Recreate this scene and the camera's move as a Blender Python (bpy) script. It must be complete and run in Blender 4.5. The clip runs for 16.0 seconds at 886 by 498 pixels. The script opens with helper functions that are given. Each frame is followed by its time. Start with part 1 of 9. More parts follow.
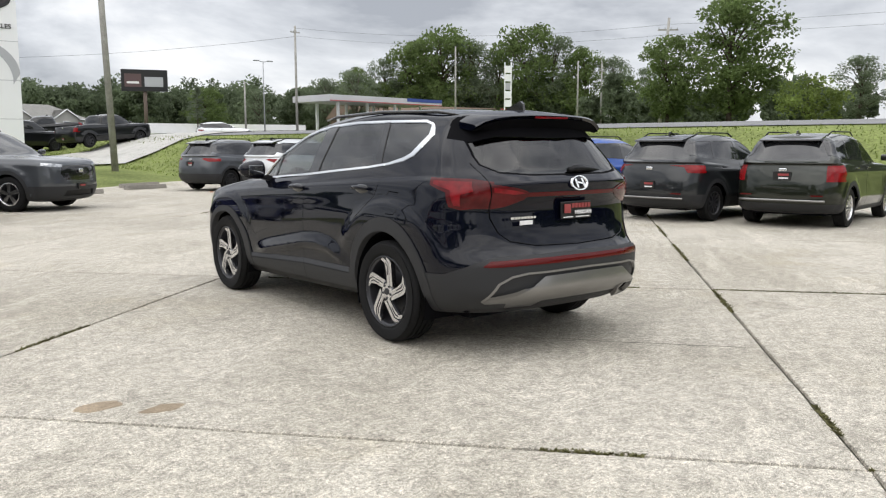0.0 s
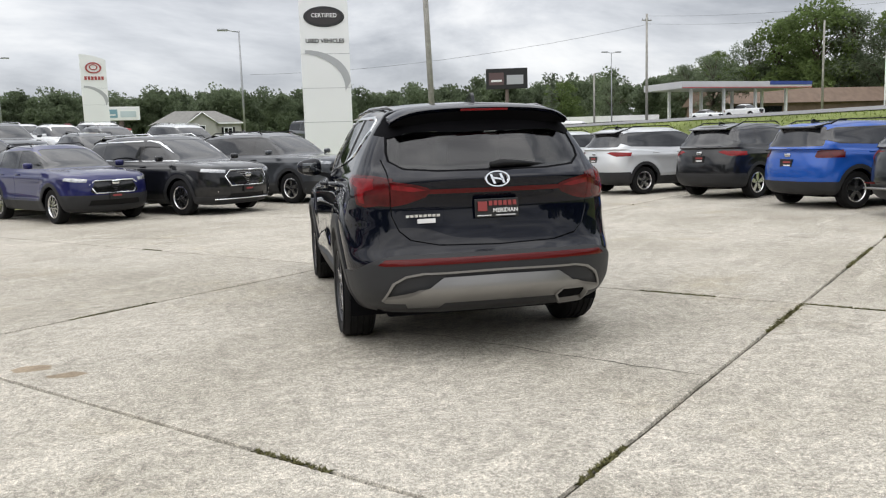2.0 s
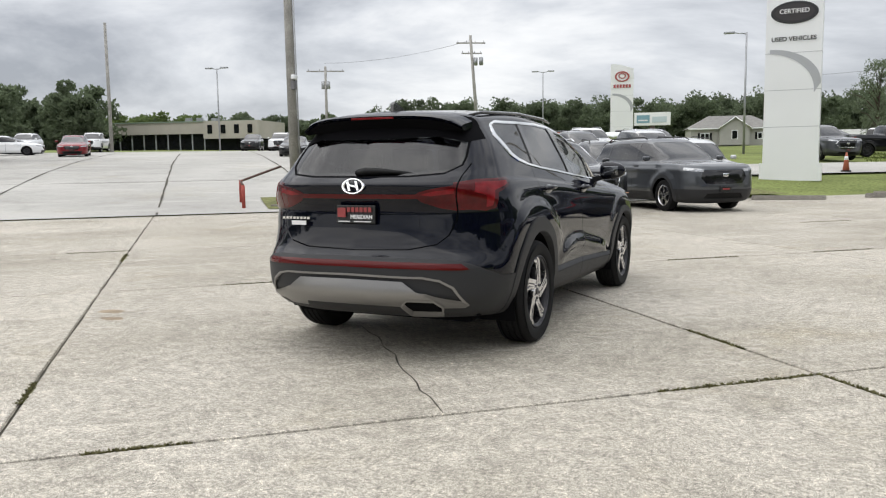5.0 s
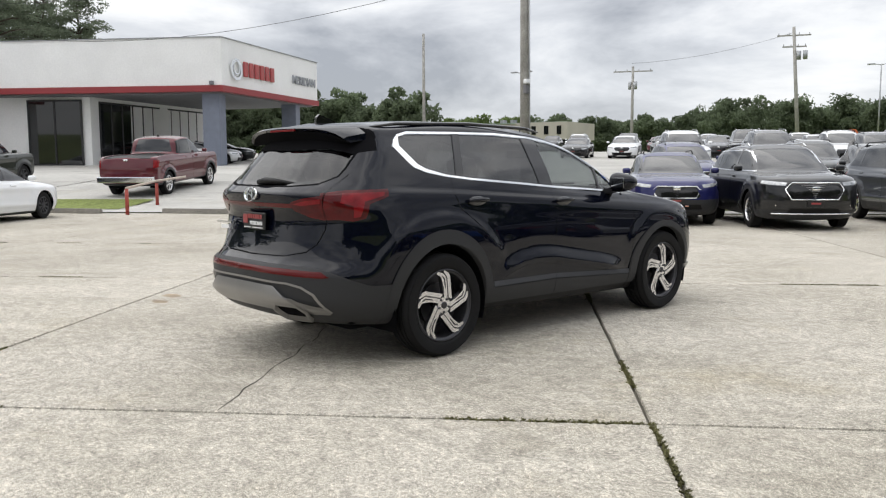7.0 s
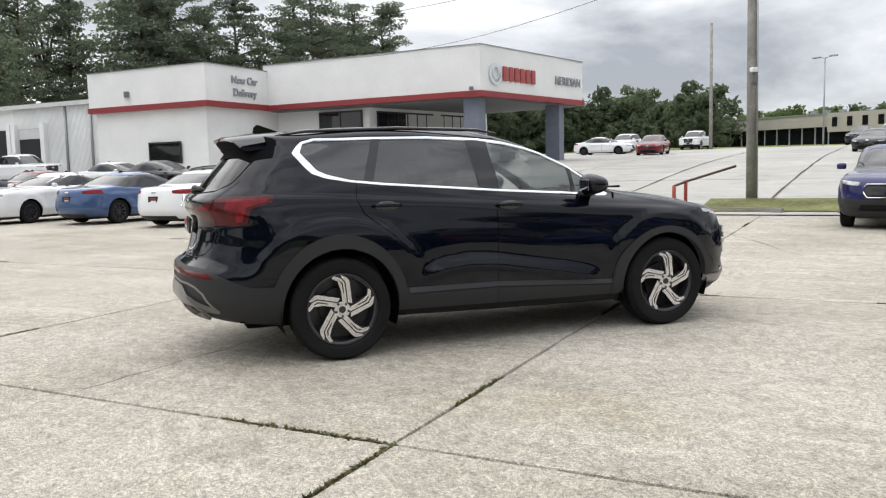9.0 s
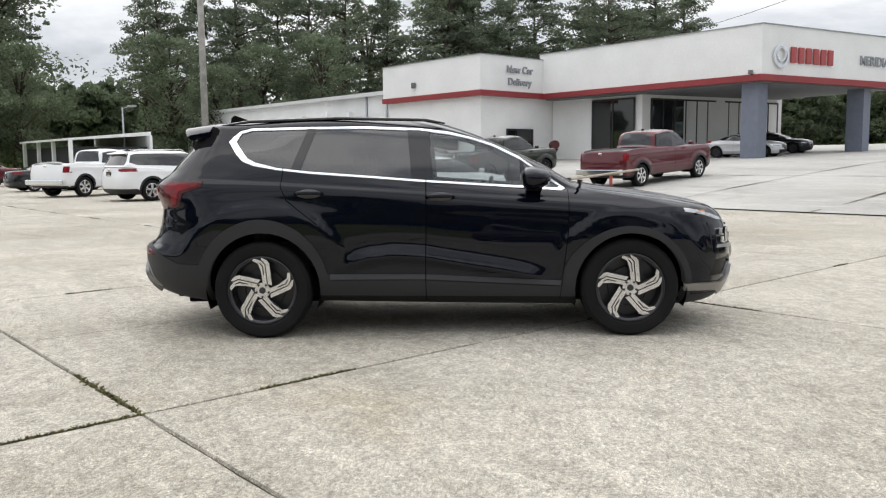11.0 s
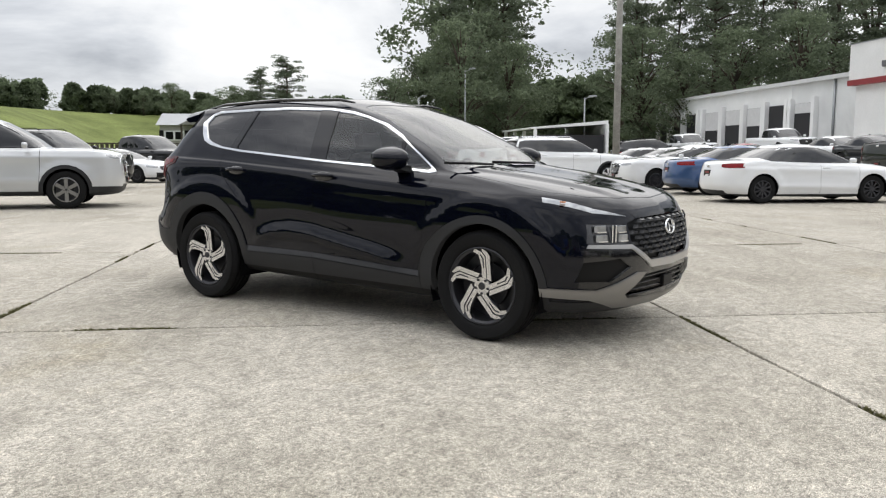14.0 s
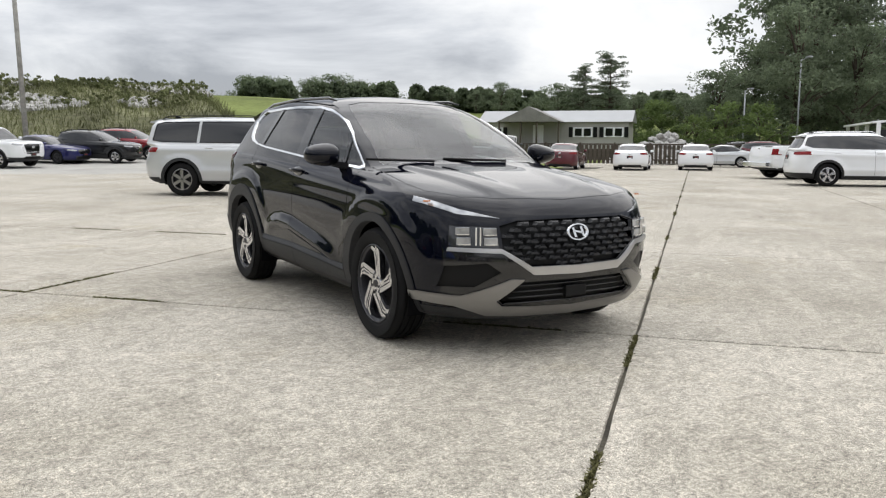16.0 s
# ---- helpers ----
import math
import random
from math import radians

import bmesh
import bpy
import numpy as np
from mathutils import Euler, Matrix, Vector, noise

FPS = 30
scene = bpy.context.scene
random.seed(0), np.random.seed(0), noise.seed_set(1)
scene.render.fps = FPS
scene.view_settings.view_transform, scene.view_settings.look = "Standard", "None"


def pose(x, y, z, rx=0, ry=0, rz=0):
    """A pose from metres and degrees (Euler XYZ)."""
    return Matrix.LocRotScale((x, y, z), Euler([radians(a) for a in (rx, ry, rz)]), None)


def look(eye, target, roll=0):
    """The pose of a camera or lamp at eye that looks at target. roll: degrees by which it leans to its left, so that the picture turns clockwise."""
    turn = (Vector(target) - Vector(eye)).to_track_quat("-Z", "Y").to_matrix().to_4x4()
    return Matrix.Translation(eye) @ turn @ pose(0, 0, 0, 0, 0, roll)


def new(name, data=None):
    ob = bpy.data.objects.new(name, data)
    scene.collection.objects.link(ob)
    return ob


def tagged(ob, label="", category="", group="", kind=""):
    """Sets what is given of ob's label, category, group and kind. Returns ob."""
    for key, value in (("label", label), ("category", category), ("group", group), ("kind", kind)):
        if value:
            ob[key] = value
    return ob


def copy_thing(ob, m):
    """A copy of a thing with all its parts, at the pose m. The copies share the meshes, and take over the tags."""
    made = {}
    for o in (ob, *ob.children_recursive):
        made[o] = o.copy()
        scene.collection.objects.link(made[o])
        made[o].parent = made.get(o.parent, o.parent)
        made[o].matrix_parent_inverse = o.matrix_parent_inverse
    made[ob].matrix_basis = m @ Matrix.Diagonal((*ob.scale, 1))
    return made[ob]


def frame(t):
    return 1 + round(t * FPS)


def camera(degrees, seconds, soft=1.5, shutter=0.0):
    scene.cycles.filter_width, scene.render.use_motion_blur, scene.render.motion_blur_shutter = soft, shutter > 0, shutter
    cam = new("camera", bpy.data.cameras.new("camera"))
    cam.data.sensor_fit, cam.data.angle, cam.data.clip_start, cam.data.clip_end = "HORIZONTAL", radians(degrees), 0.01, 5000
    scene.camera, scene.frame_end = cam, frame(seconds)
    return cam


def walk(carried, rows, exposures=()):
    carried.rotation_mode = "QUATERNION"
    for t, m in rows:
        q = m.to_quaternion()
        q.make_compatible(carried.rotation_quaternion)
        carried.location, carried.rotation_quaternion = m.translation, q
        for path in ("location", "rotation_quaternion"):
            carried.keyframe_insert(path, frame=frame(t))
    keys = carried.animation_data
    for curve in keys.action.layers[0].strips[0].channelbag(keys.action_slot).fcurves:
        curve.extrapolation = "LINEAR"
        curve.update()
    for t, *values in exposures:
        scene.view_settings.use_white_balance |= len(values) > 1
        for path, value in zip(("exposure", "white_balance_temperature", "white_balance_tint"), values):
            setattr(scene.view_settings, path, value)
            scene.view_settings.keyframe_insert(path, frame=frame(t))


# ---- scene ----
cam = camera(57.2, 16.0, soft=1.2)
PATH = [
    (0, (-4.142, -6.121, 1.4), (-2.917, -4.56, 1.148), -0.1),
    (0.5, (-3.498, -6.442, 1.391), (-2.449, -4.759, 1.133), -0.7),
    (1, (-2.831, -6.8, 1.397), (-1.976, -5.011, 1.136), -1.2),
    (1.5, (-2.159, -7.033, 1.377), (-1.511, -5.159, 1.115), -1.6),
    (2, (-1.457, -7.265, 1.383), (-1.027, -5.329, 1.124), -1.8),
    (2.5, (-0.752, -7.35, 1.369), (-0.542, -5.377, 1.117), -2.0),
    (3, (-0.028, -7.427, 1.374), (-0.038, -5.441, 1.133), -1.9),
    (3.5, (0.669, -7.366, 1.351), (0.444, -5.392, 1.12), -1.6),
    (4, (1.398, -7.31, 1.356), (0.961, -5.371, 1.133), -1.3),
    (4.5, (2.063, -7.102, 1.332), (1.422, -5.22, 1.114), -1.0),
    (4.7, (2.333, -7.019, 1.311), (1.612, -5.167, 1.093), -0.9),
    (6.8, (4.881, -5.387, 1.337), (3.468, -3.987, 1.126), -0.2),
    (7, (5.074, -5.188, 1.36), (3.609, -3.842, 1.15), -0.2),
    (7.5, (5.495, -4.632, 1.365), (3.911, -3.428, 1.158), -0.5),
    (8, (5.883, -4.029, 1.366), (4.194, -2.979, 1.164), -1.0),
    (8.5, (6.193, -3.397, 1.357), (4.413, -2.509, 1.157), -1.4),
    (9, (6.501, -2.744, 1.357), (4.645, -2.026, 1.156), -1.4),
    (9.2, (6.579, -2.465, 1.314), (4.697, -1.818, 1.111), -1.5),
    (11.3, (6.957, 0.526, 1.329), (4.974, 0.378, 1.118), -0.6),
    (11.5, (6.923, 0.838, 1.298), (4.947, 0.605, 1.093), -0.7),
    (12, (6.783, 1.6, 1.28), (4.841, 1.17, 1.072), -0.4),
    (12.5, (6.516, 2.334, 1.253), (4.628, 1.707, 1.041), -0.1),
    (13, (6.18, 3.034, 1.224), (4.366, 2.221, 1.01), 0.1),
    (13.5, (5.769, 3.679, 1.22), (4.048, 2.687, 0.993), 0.1),
    (14, (5.354, 4.225, 1.243), (3.732, 3.079, 1.004), 0.1),
    (14.5, (4.924, 4.778, 1.241), (3.418, 3.485, 0.998), 0.0),
    (15, (4.411, 5.286, 1.27), (3.042, 3.85, 1.015), -0.1),
    (15.5, (3.851, 5.752, 1.268), (2.645, 4.176, 1.017), -0.0),
    (16, (3.231, 6.115, 1.256), (2.211, 4.414, 1.005), 0.3),
]
walk(cam, [(t, look(eye, target, roll)) for t, eye, target, roll in PATH], exposures=((0, 0.15), (1.5, 0.07), (3, 0.02), (4.5, 0.02), (8, 0.12), (9.2, 0.15), (11.3, 0.1), (13.5, 0.0), (16, 0.0)))

# ==== world, sun, exposure ====
world = bpy.data.worlds.new("sky")
scene.world = world
world.use_nodes = True
wn, wl = world.node_tree.nodes, world.node_tree.links
wn.clear()
w_out = wn.new("ShaderNodeOutputWorld")
w_bg = wn.new("ShaderNodeBackground")
w_bg.inputs["Strength"].default_value = 1.0
w_sky = wn.new("ShaderNodeTexSky")
w_sky.sky_type = "NISHITA"
w_sky.sun_disc = False
w_sky.sun_elevation = radians(52)
w_sky.sun_rotation = radians(160)
w_dim = wn.new("ShaderNodeMix")
w_dim.data_type, w_dim.blend_type = "RGBA", "MULTIPLY"
w_dim.inputs["Factor"].default_value = 1.0
w_dim.inputs["B"].default_value = (0.09, 0.09, 0.09, 1)
wl.new(w_sky.outputs["Color"], w_dim.inputs["A"])
# overcast layer: soft grey and white cumulus banks over the blue
w_co = wn.new("ShaderNodeTexCoord")
w_map = wn.new("ShaderNodeMapping")
w_map.inputs["Scale"].default_value = (1.0, 1.0, 3.0)
wl.new(w_co.outputs["Generated"], w_map.inputs["Vector"])
w_n1 = wn.new("ShaderNodeTexNoise")
w_n1.inputs["Scale"].default_value = 2.3
w_n1.inputs["Detail"].default_value = 7
w_n1.inputs["Roughness"].default_value = 0.57
w_n1.inputs["Distortion"].default_value = 0.35
wl.new(w_map.outputs["Vector"], w_n1.inputs["Vector"])
w_ramp = wn.new("ShaderNodeValToRGB")
cr = w_ramp.color_ramp
cr.elements[0].position, cr.elements[0].color = 0.36, (0.42, 0.44, 0.485, 1)
cr.elements[1].position, cr.elements[1].color = 0.66, (1.12, 1.12, 1.12, 1)
mid = cr.elements.new(0.5)
mid.color = (0.765, 0.785, 0.825, 1)
mid = cr.elements.new(0.57)
mid.color = (0.95, 0.96, 0.98, 1)
wl.new(w_n1.outputs["Fac"], w_ramp.inputs["Fac"])
w_mix = wn.new("ShaderNodeMix")
w_mix.data_type = "RGBA"
w_mix.inputs["Factor"].default_value = 0.9
wl.new(w_dim.outputs["Result"], w_mix.inputs["A"])
wl.new(w_ramp.outputs["Color"], w_mix.inputs["B"])
# an overcast sky grows brighter towards the zenith
w_sep = wn.new("ShaderNodeSeparateXYZ")
wl.new(w_co.outputs["Generated"], w_sep.inputs["Vector"])
w_up = wn.new("ShaderNodeMapRange")
w_up.interpolation_type = "SMOOTHSTEP"
for key, val in (("From Min", 0.15), ("From Max", 1.0), ("To Min", 1.0), ("To Max", 2.05)):
    w_up.inputs[key].default_value = val
wl.new(w_sep.outputs["Z"], w_up.inputs["Value"])
# and towards the veiled sun
w_dot = wn.new("ShaderNodeVectorMath")
w_dot.operation = "DOT_PRODUCT"
w_dot.inputs[1].default_value = (-0.84, -0.54, 0.0)
wl.new(w_co.outputs["Generated"], w_dot.inputs[0])
w_side = wn.new("ShaderNodeMapRange")
for key, val in (("From Min", -1.0), ("From Max", 1.0), ("To Min", 0.99), ("To Max", 1.01)):
    w_side.inputs[key].default_value = val
wl.new(w_dot.outputs["Value"], w_side.inputs["Value"])
w_prod = wn.new("ShaderNodeMath")
w_prod.operation = "MULTIPLY"
wl.new(w_up.outputs[0], w_prod.inputs[0])
wl.new(w_side.outputs[0], w_prod.inputs[1])
w_zen = wn.new("ShaderNodeVectorMath")
w_zen.operation = "SCALE"
wl.new(w_mix.outputs["Result"], w_zen.inputs[0])
wl.new(w_prod.outputs[0], w_zen.inputs["Scale"])
wl.new(w_zen.outputs[0], w_bg.inputs["Color"])
wl.new(w_bg.outputs["Background"], w_out.inputs["Surface"])

sun_data = bpy.data.lights.new("sun", "SUN")
sun_data.energy = 1.5
sun_data.angle = radians(100)
sun_data.color = (1.0, 0.96, 0.9)
sun = new("sun", sun_data)
sun.matrix_world = look((0, 0, 50), (22, 14, 0))

# ==== materials ====
def mat(name, colour=(0.5, 0.5, 0.5), rough=0.5, metal=0.0, coat=0.0, spec=0.5, bump=0.0, bump_scale=60.0,
        vary=0.0, vary_scale=3.0, fine=0.0, fine_scale=40.0, emission=0.0, coord="Object", rand=0.0, vary_to=None):
    """A principled material with variation at two scales, fine relief and, if asked, a per-object shift."""
    m = bpy.data.materials.new(name)
    m.use_nodes = True
    nt = m.node_tree
    b = nt.nodes["Principled BSDF"]
    b.inputs["Base Color"].default_value = (*colour, 1)
    b.inputs["Roughness"].default_value = rough
    b.inputs["Metallic"].default_value = metal
    b.inputs["Coat Weight"].default_value = coat
    b.inputs["Coat Roughness"].default_value = 0.03
    b.inputs["Specular IOR Level"].default_value = spec
    if emission:
        b.inputs["Emission Color"].default_value = (*colour, 1)
        b.inputs["Emission Strength"].default_value = emission
    tc = nt.nodes.new("ShaderNodeTexCoord")
    last = None
    if vary or fine or rand:
        rgb = nt.nodes.new("ShaderNodeRGB")
        rgb.outputs[0].default_value = (*colour, 1)
        last = rgb.outputs[0]
        for amount, scale, detail in ((vary, vary_scale, 5), (fine, fine_scale, 3)):
            if not amount:
                continue
            n = nt.nodes.new("ShaderNodeTexNoise")
            n.inputs["Scale"].default_value = scale
            n.inputs["Detail"].default_value = detail
            nt.links.new(tc.outputs[coord], n.inputs["Vector"])
            r = nt.nodes.new("ShaderNodeMapRange")
            r.inputs["From Min"].default_value, r.inputs["From Max"].default_value = 0.3, 0.7
            r.inputs["To Min"].default_value, r.inputs["To Max"].default_value = 1 - amount, 1 + amount * 0.6
            nt.links.new(n.outputs["Fac"], r.inputs["Value"])
            mx = nt.nodes.new("ShaderNodeVectorMath")
            mx.operation = "SCALE"
            nt.links.new(last, mx.inputs[0])
            nt.links.new(r.outputs[0], mx.inputs["Scale"])
            last = mx.outputs[0]
        if rand:
            oi = nt.nodes.new("ShaderNodeObjectInfo")
            r = nt.nodes.new("ShaderNodeMapRange")
            r.inputs["To Min"].default_value, r.inputs["To Max"].default_value = 1 - rand, 1 + rand
            nt.links.new(oi.outputs["Random"], r.inputs["Value"])
            mx = nt.nodes.new("ShaderNodeVectorMath")
            mx.operation = "SCALE"
            nt.links.new(last, mx.inputs[0])
            nt.links.new(r.outputs[0], mx.inputs["Scale"])
            last = mx.outputs[0]
        nt.links.new(last, b.inputs["Base Color"])
    if bump:
        n = nt.nodes.new("ShaderNodeTexNoise")
        n.inputs["Scale"].default_value = bump_scale
        n.inputs["Detail"].default_value = 4
        nt.links.new(tc.outputs[coord], n.inputs["Vector"])
        bp = nt.nodes.new("ShaderNodeBump")
        bp.inputs["Strength"].default_value = bump
        bp.inputs["Distance"].default_value = 0.02
        nt.links.new(n.outputs["Fac"], bp.inputs["Height"])
        nt.links.new(bp.outputs["Normal"], b.inputs["Normal"])
    return m


def glass_mat(name, tint, gloss=0.02, ior=1.5):
    """Thin window glass: a tinted see-through layer with a mirror gloss that grows at grazing angles."""
    m = bpy.data.materials.new(name)
    m.use_nodes = True
    nt = m.node_tree
    nt.nodes.clear()
    out = nt.nodes.new("ShaderNodeOutputMaterial")
    tr = nt.nodes.new("ShaderNodeBsdfTransparent")
    tr.inputs["Color"].default_value = (*tint, 1)
    gl = nt.nodes.new("ShaderNodeBsdfGlossy")
    gl.inputs["Roughness"].default_value = gloss
    lw = nt.nodes.new("ShaderNodeLayerWeight")
    lw.inputs["Blend"].default_value = 0.5
    pw = nt.nodes.new("ShaderNodeMath")
    pw.operation = "POWER"
    pw.inputs[1].default_value = 4.5
    nt.links.new(lw.outputs["Facing"], pw.inputs[0])
    f0 = ((ior - 1) / (ior + 1)) ** 2
    mr = nt.nodes.new("ShaderNodeMapRange")
    mr.inputs["To Min"].default_value, mr.inputs["To Max"].default_value = f0, 0.96
    nt.links.new(pw.outputs[0], mr.inputs["Value"])
    mx = nt.nodes.new("ShaderNodeMixShader")
    nt.links.new(mr.outputs[0], mx.inputs["Fac"])
    nt.links.new(tr.outputs[0], mx.inputs[1])
    nt.links.new(gl.outputs[0], mx.inputs[2])
    nt.links.new(mx.outputs[0], out.inputs["Surface"])
    return m


def concrete_mat(name, colour, stain, scale=1.0, grit=0.5, rand=0.05):
    """Weathered exposed-aggregate concrete: broad stains, tyre streaks, grit and fine relief."""
    m = mat(name, colour, 0.86, spec=0.25)
    nt = m.node_tree
    b = nt.nodes["Principled BSDF"]
    geo = nt.nodes.new("ShaderNodeNewGeometry")
    pos = geo.outputs["Position"]

    def noise_node(s, detail, rough=0.55, stretch=None):
        src = pos
        if stretch:
            mp = nt.nodes.new("ShaderNodeMapping")
            mp.vector_type = "TEXTURE"
            mp.inputs["Rotation"].default_value = (0, 0, radians(stretch[0]))
            mp.inputs["Scale"].default_value = (1, 1 / stretch[1], 1)
            nt.links.new(pos, mp.inputs["Vector"])
            src = mp.outputs[0]
        n = nt.nodes.new("ShaderNodeTexNoise")
        n.inputs["Scale"].default_value = s
        n.inputs["Detail"].default_value = detail
        n.inputs["Roughness"].default_value = rough
        nt.links.new(src, n.inputs["Vector"])
        return n.outputs["Fac"]

    def ranged(src, lo, hi, a, c):
        r = nt.nodes.new("ShaderNodeMapRange")
        for k, v in (("From Min", lo), ("From Max", hi), ("To Min", a), ("To Max", c)):
            r.inputs[k].default_value = v
        nt.links.new(src, r.inputs["Value"])
        return r.outputs[0]

    def mix(fac, a, c):
        mx = nt.nodes.new("ShaderNodeMix")
        mx.data_type = "RGBA"
        nt.links.new(fac, mx.inputs["Factor"])
        for sock, v in (("A", a), ("B", c)):
            if isinstance(v, tuple):
                mx.inputs[sock].default_value = (*v, 1)
            else:
                nt.links.new(v, mx.inputs[sock])
        return mx.outputs["Result"]

    def scaled(vec, fac):
        mx = nt.nodes.new("ShaderNodeVectorMath")
        mx.operation = "SCALE"
        nt.links.new(vec, mx.inputs[0])
        nt.links.new(fac, mx.inputs["Scale"])
        return mx.outputs[0]

    col = mix(ranged(noise_node(0.33 * scale, 5), 0.4, 0.66, 0, 1), colour, stain)
    col = mix(ranged(noise_node(1.5 * scale, 6, 0.65), 0.5, 0.74, 0, 0.6), col, tuple(c * 0.74 for c in stain))
    col = mix(ranged(noise_node(2.6 * scale, 6, 0.65, (132.0, 0.16)), 0.54, 0.72, 0, 0.75), col, tuple(min(1, c * 1.22) for c in colour))
    col = mix(ranged(noise_node(0.55 * scale, 6, 0.7), 0.56, 0.70, 0, 0.55), col, (stain[0] * 1.02, stain[1] * 0.97, stain[2] * 0.84))
    col = mix(ranged(noise_node(4.5 * scale, 6, 0.75, (132.0, 0.22)), 0.54, 0.74, 0, 0.6), col, tuple(min(1, c * 1.2) for c in colour))
    col = scaled(col, ranged(noise_node(11 * scale, 5, 0.8), 0.34, 0.66, 1 - 0.30 * grit, 1 + 0.24 * grit))
    col = scaled(col, ranged(noise_node(48 * scale, 5, 0.85), 0.28, 0.72, 1 - 0.85 * grit, 1 + 0.72 * grit))
    col = scaled(col, ranged(noise_node(210 * scale, 1, 0.5), 0.30, 0.70, 1 - 0.70 * grit, 1 + 0.55 * grit))
    oi = nt.nodes.new("ShaderNodeObjectInfo")
    col = scaled(col, ranged(oi.outputs["Random"], 0, 1, 1 - rand, 1 + rand))
    nt.links.new(col, b.inputs["Base Color"])
    bp = nt.nodes.new("ShaderNodeBump")
    bp.inputs["Strength"].default_value = 0.35
    bp.inputs["Distance"].default_value = 0.006
    nt.links.new(noise_node(90 * scale, 3, 0.7), bp.inputs["Height"])
    nt.links.new(bp.outputs["Normal"], b.inputs["Normal"])
    return m


def paint(name, colour, rough=0.32, metal=0.0):
    m = mat(name, colour, rough, metal=metal, coat=1.0, spec=0.12)
    m.node_tree.nodes["Principled BSDF"].inputs["Coat IOR"].default_value = 1.5
    return m


M_CONC = concrete_mat("slab_concrete", (0.508, 0.472, 0.405), (0.385, 0.354, 0.292), 1.0, 1.05)
M_CONC_UP = concrete_mat("upper_lot_concrete", (0.44, 0.43, 0.40), (0.35, 0.34, 0.315), 0.5, 0.25)
M_JOINT = mat("joint_dirt", (0.085, 0.076, 0.056), 0.95, vary=0.6, vary_scale=2.2, fine=0.4, fine_scale=60, coord="Object", bump=0.5)
M_KERB = concrete_mat("kerb_concrete", (0.30, 0.28, 0.25), (0.20, 0.19, 0.165))
M_GRASS = mat("grass_ground", (0.19, 0.225, 0.075), 0.95, vary=0.35, vary_scale=0.25, fine=0.4, fine_scale=9, bump=0.6, bump_scale=25, spec=0.1)
M_VERGE = mat("worn_verge", (0.185, 0.19, 0.085), 0.95, vary=0.5, vary_scale=0.7, fine=0.4, fine_scale=9, bump=0.6, bump_scale=25, spec=0.1)
M_FIELD = mat("meadow_ground", (0.075, 0.10, 0.03), 0.95, vary=0.4, vary_scale=0.06, fine=0.4, fine_scale=3, spec=0.1)
M_ROAD = mat("road_asphalt", (0.20, 0.20, 0.20), 0.9, vary=0.12, vary_scale=0.4, fine=0.15, fine_scale=30, bump=0.3)
M_WHITE = mat("white_stucco", (0.80, 0.80, 0.79), 0.75, vary=0.06, vary_scale=0.5, fine=0.04, fine_scale=12, bump=0.15, bump_scale=30)
M_RED = mat("red_band", (0.26, 0.030, 0.034), 0.5, vary=0.1, vary_scale=0.8)
M_REDTXT = mat("red_letters", (0.36, 0.06, 0.06), 0.4)
M_REDPIPE = mat("red_pipe_paint", (0.32, 0.04, 0.04), 0.5, vary=0.15, vary_scale=4)
M_GREYTXT = mat("grey_letters", (0.28, 0.29, 0.31), 0.4)
M_SOFFIT = mat("soffit", (0.16, 0.16, 0.17), 0.7, vary=0.1)
M_BLUEGREY = mat("column_paint", (0.16, 0.18, 0.23), 0.6, vary=0.1)
M_DARK = mat("dark_void", (0.005, 0.005, 0.006), 0.85, spec=0.05)
M_BLACK = mat("black_plastic", (0.006, 0.006, 0.0065), 0.45, spec=0.2)
M_CLAD = mat("grey_black_cladding", (0.024, 0.0245, 0.0265), 0.52, spec=0.3, bump=0.08, bump_scale=500)
M_GLOSSBLK = mat("gloss_black", (0.006, 0.006, 0.007), 0.12, coat=0.6)
M_TYRE = mat("tyre_rubber", (0.007, 0.007, 0.0075), 0.75, spec=0.22, vary=0.25, vary_scale=6, fine=0.15, fine_scale=70)
M_ALU = mat("machined_alloy", (0.70, 0.70, 0.715), 0.22, metal=1.0, fine=0.08, fine_scale=90)
M_ALUDARK = mat("dark_alloy", (0.05, 0.05, 0.055), 0.4, metal=0.6)
M_CHROME = mat("chrome", (0.82, 0.83, 0.84), 0.10, metal=1.0)
# mirror metal darkened in colour to dim the sky it reflects
M_MGLASS = mat("dimmed_reflection_glass", (0.16, 0.165, 0.17), 0.04, metal=1.0)
M_BOW = mat("bright_satin_silver", (0.52, 0.515, 0.51), 0.32, metal=0.85, fine=0.05, fine_scale=200)
M_SATIN = mat("satin_silver", (0.29, 0.285, 0.28), 0.30, metal=0.9, fine=0.06, fine_scale=200)
M_LENSRED = mat("tail_lens_red", (0.17, 0.005, 0.008), 0.25, spec=0.1, coat=0.45, vary=0.35, vary_scale=16)
M_LENSDK = mat("tail_lens_dark_red", (0.075, 0.003, 0.004), 0.2, spec=0.1, coat=0.45, vary=0.4, vary_scale=11)
M_REFLECT = mat("red_reflector", (0.085, 0.004, 0.004), 0.25, spec=0.1, coat=0.4, fine=0.2, fine_scale=300)
M_PILLAR = mat("window_pillar_black", (0.008, 0.008, 0.009), 0.12, spec=0.3, coat=0.5)
M_LENS = mat("headlamp_lens", (0.42, 0.43, 0.44), 0.16, metal=0.6, coat=1.0, vary=0.5, vary_scale=14)
M_LAMPIN = mat("lamp_inner", (0.05, 0.05, 0.053), 0.2, metal=0.5, coat=1.0)
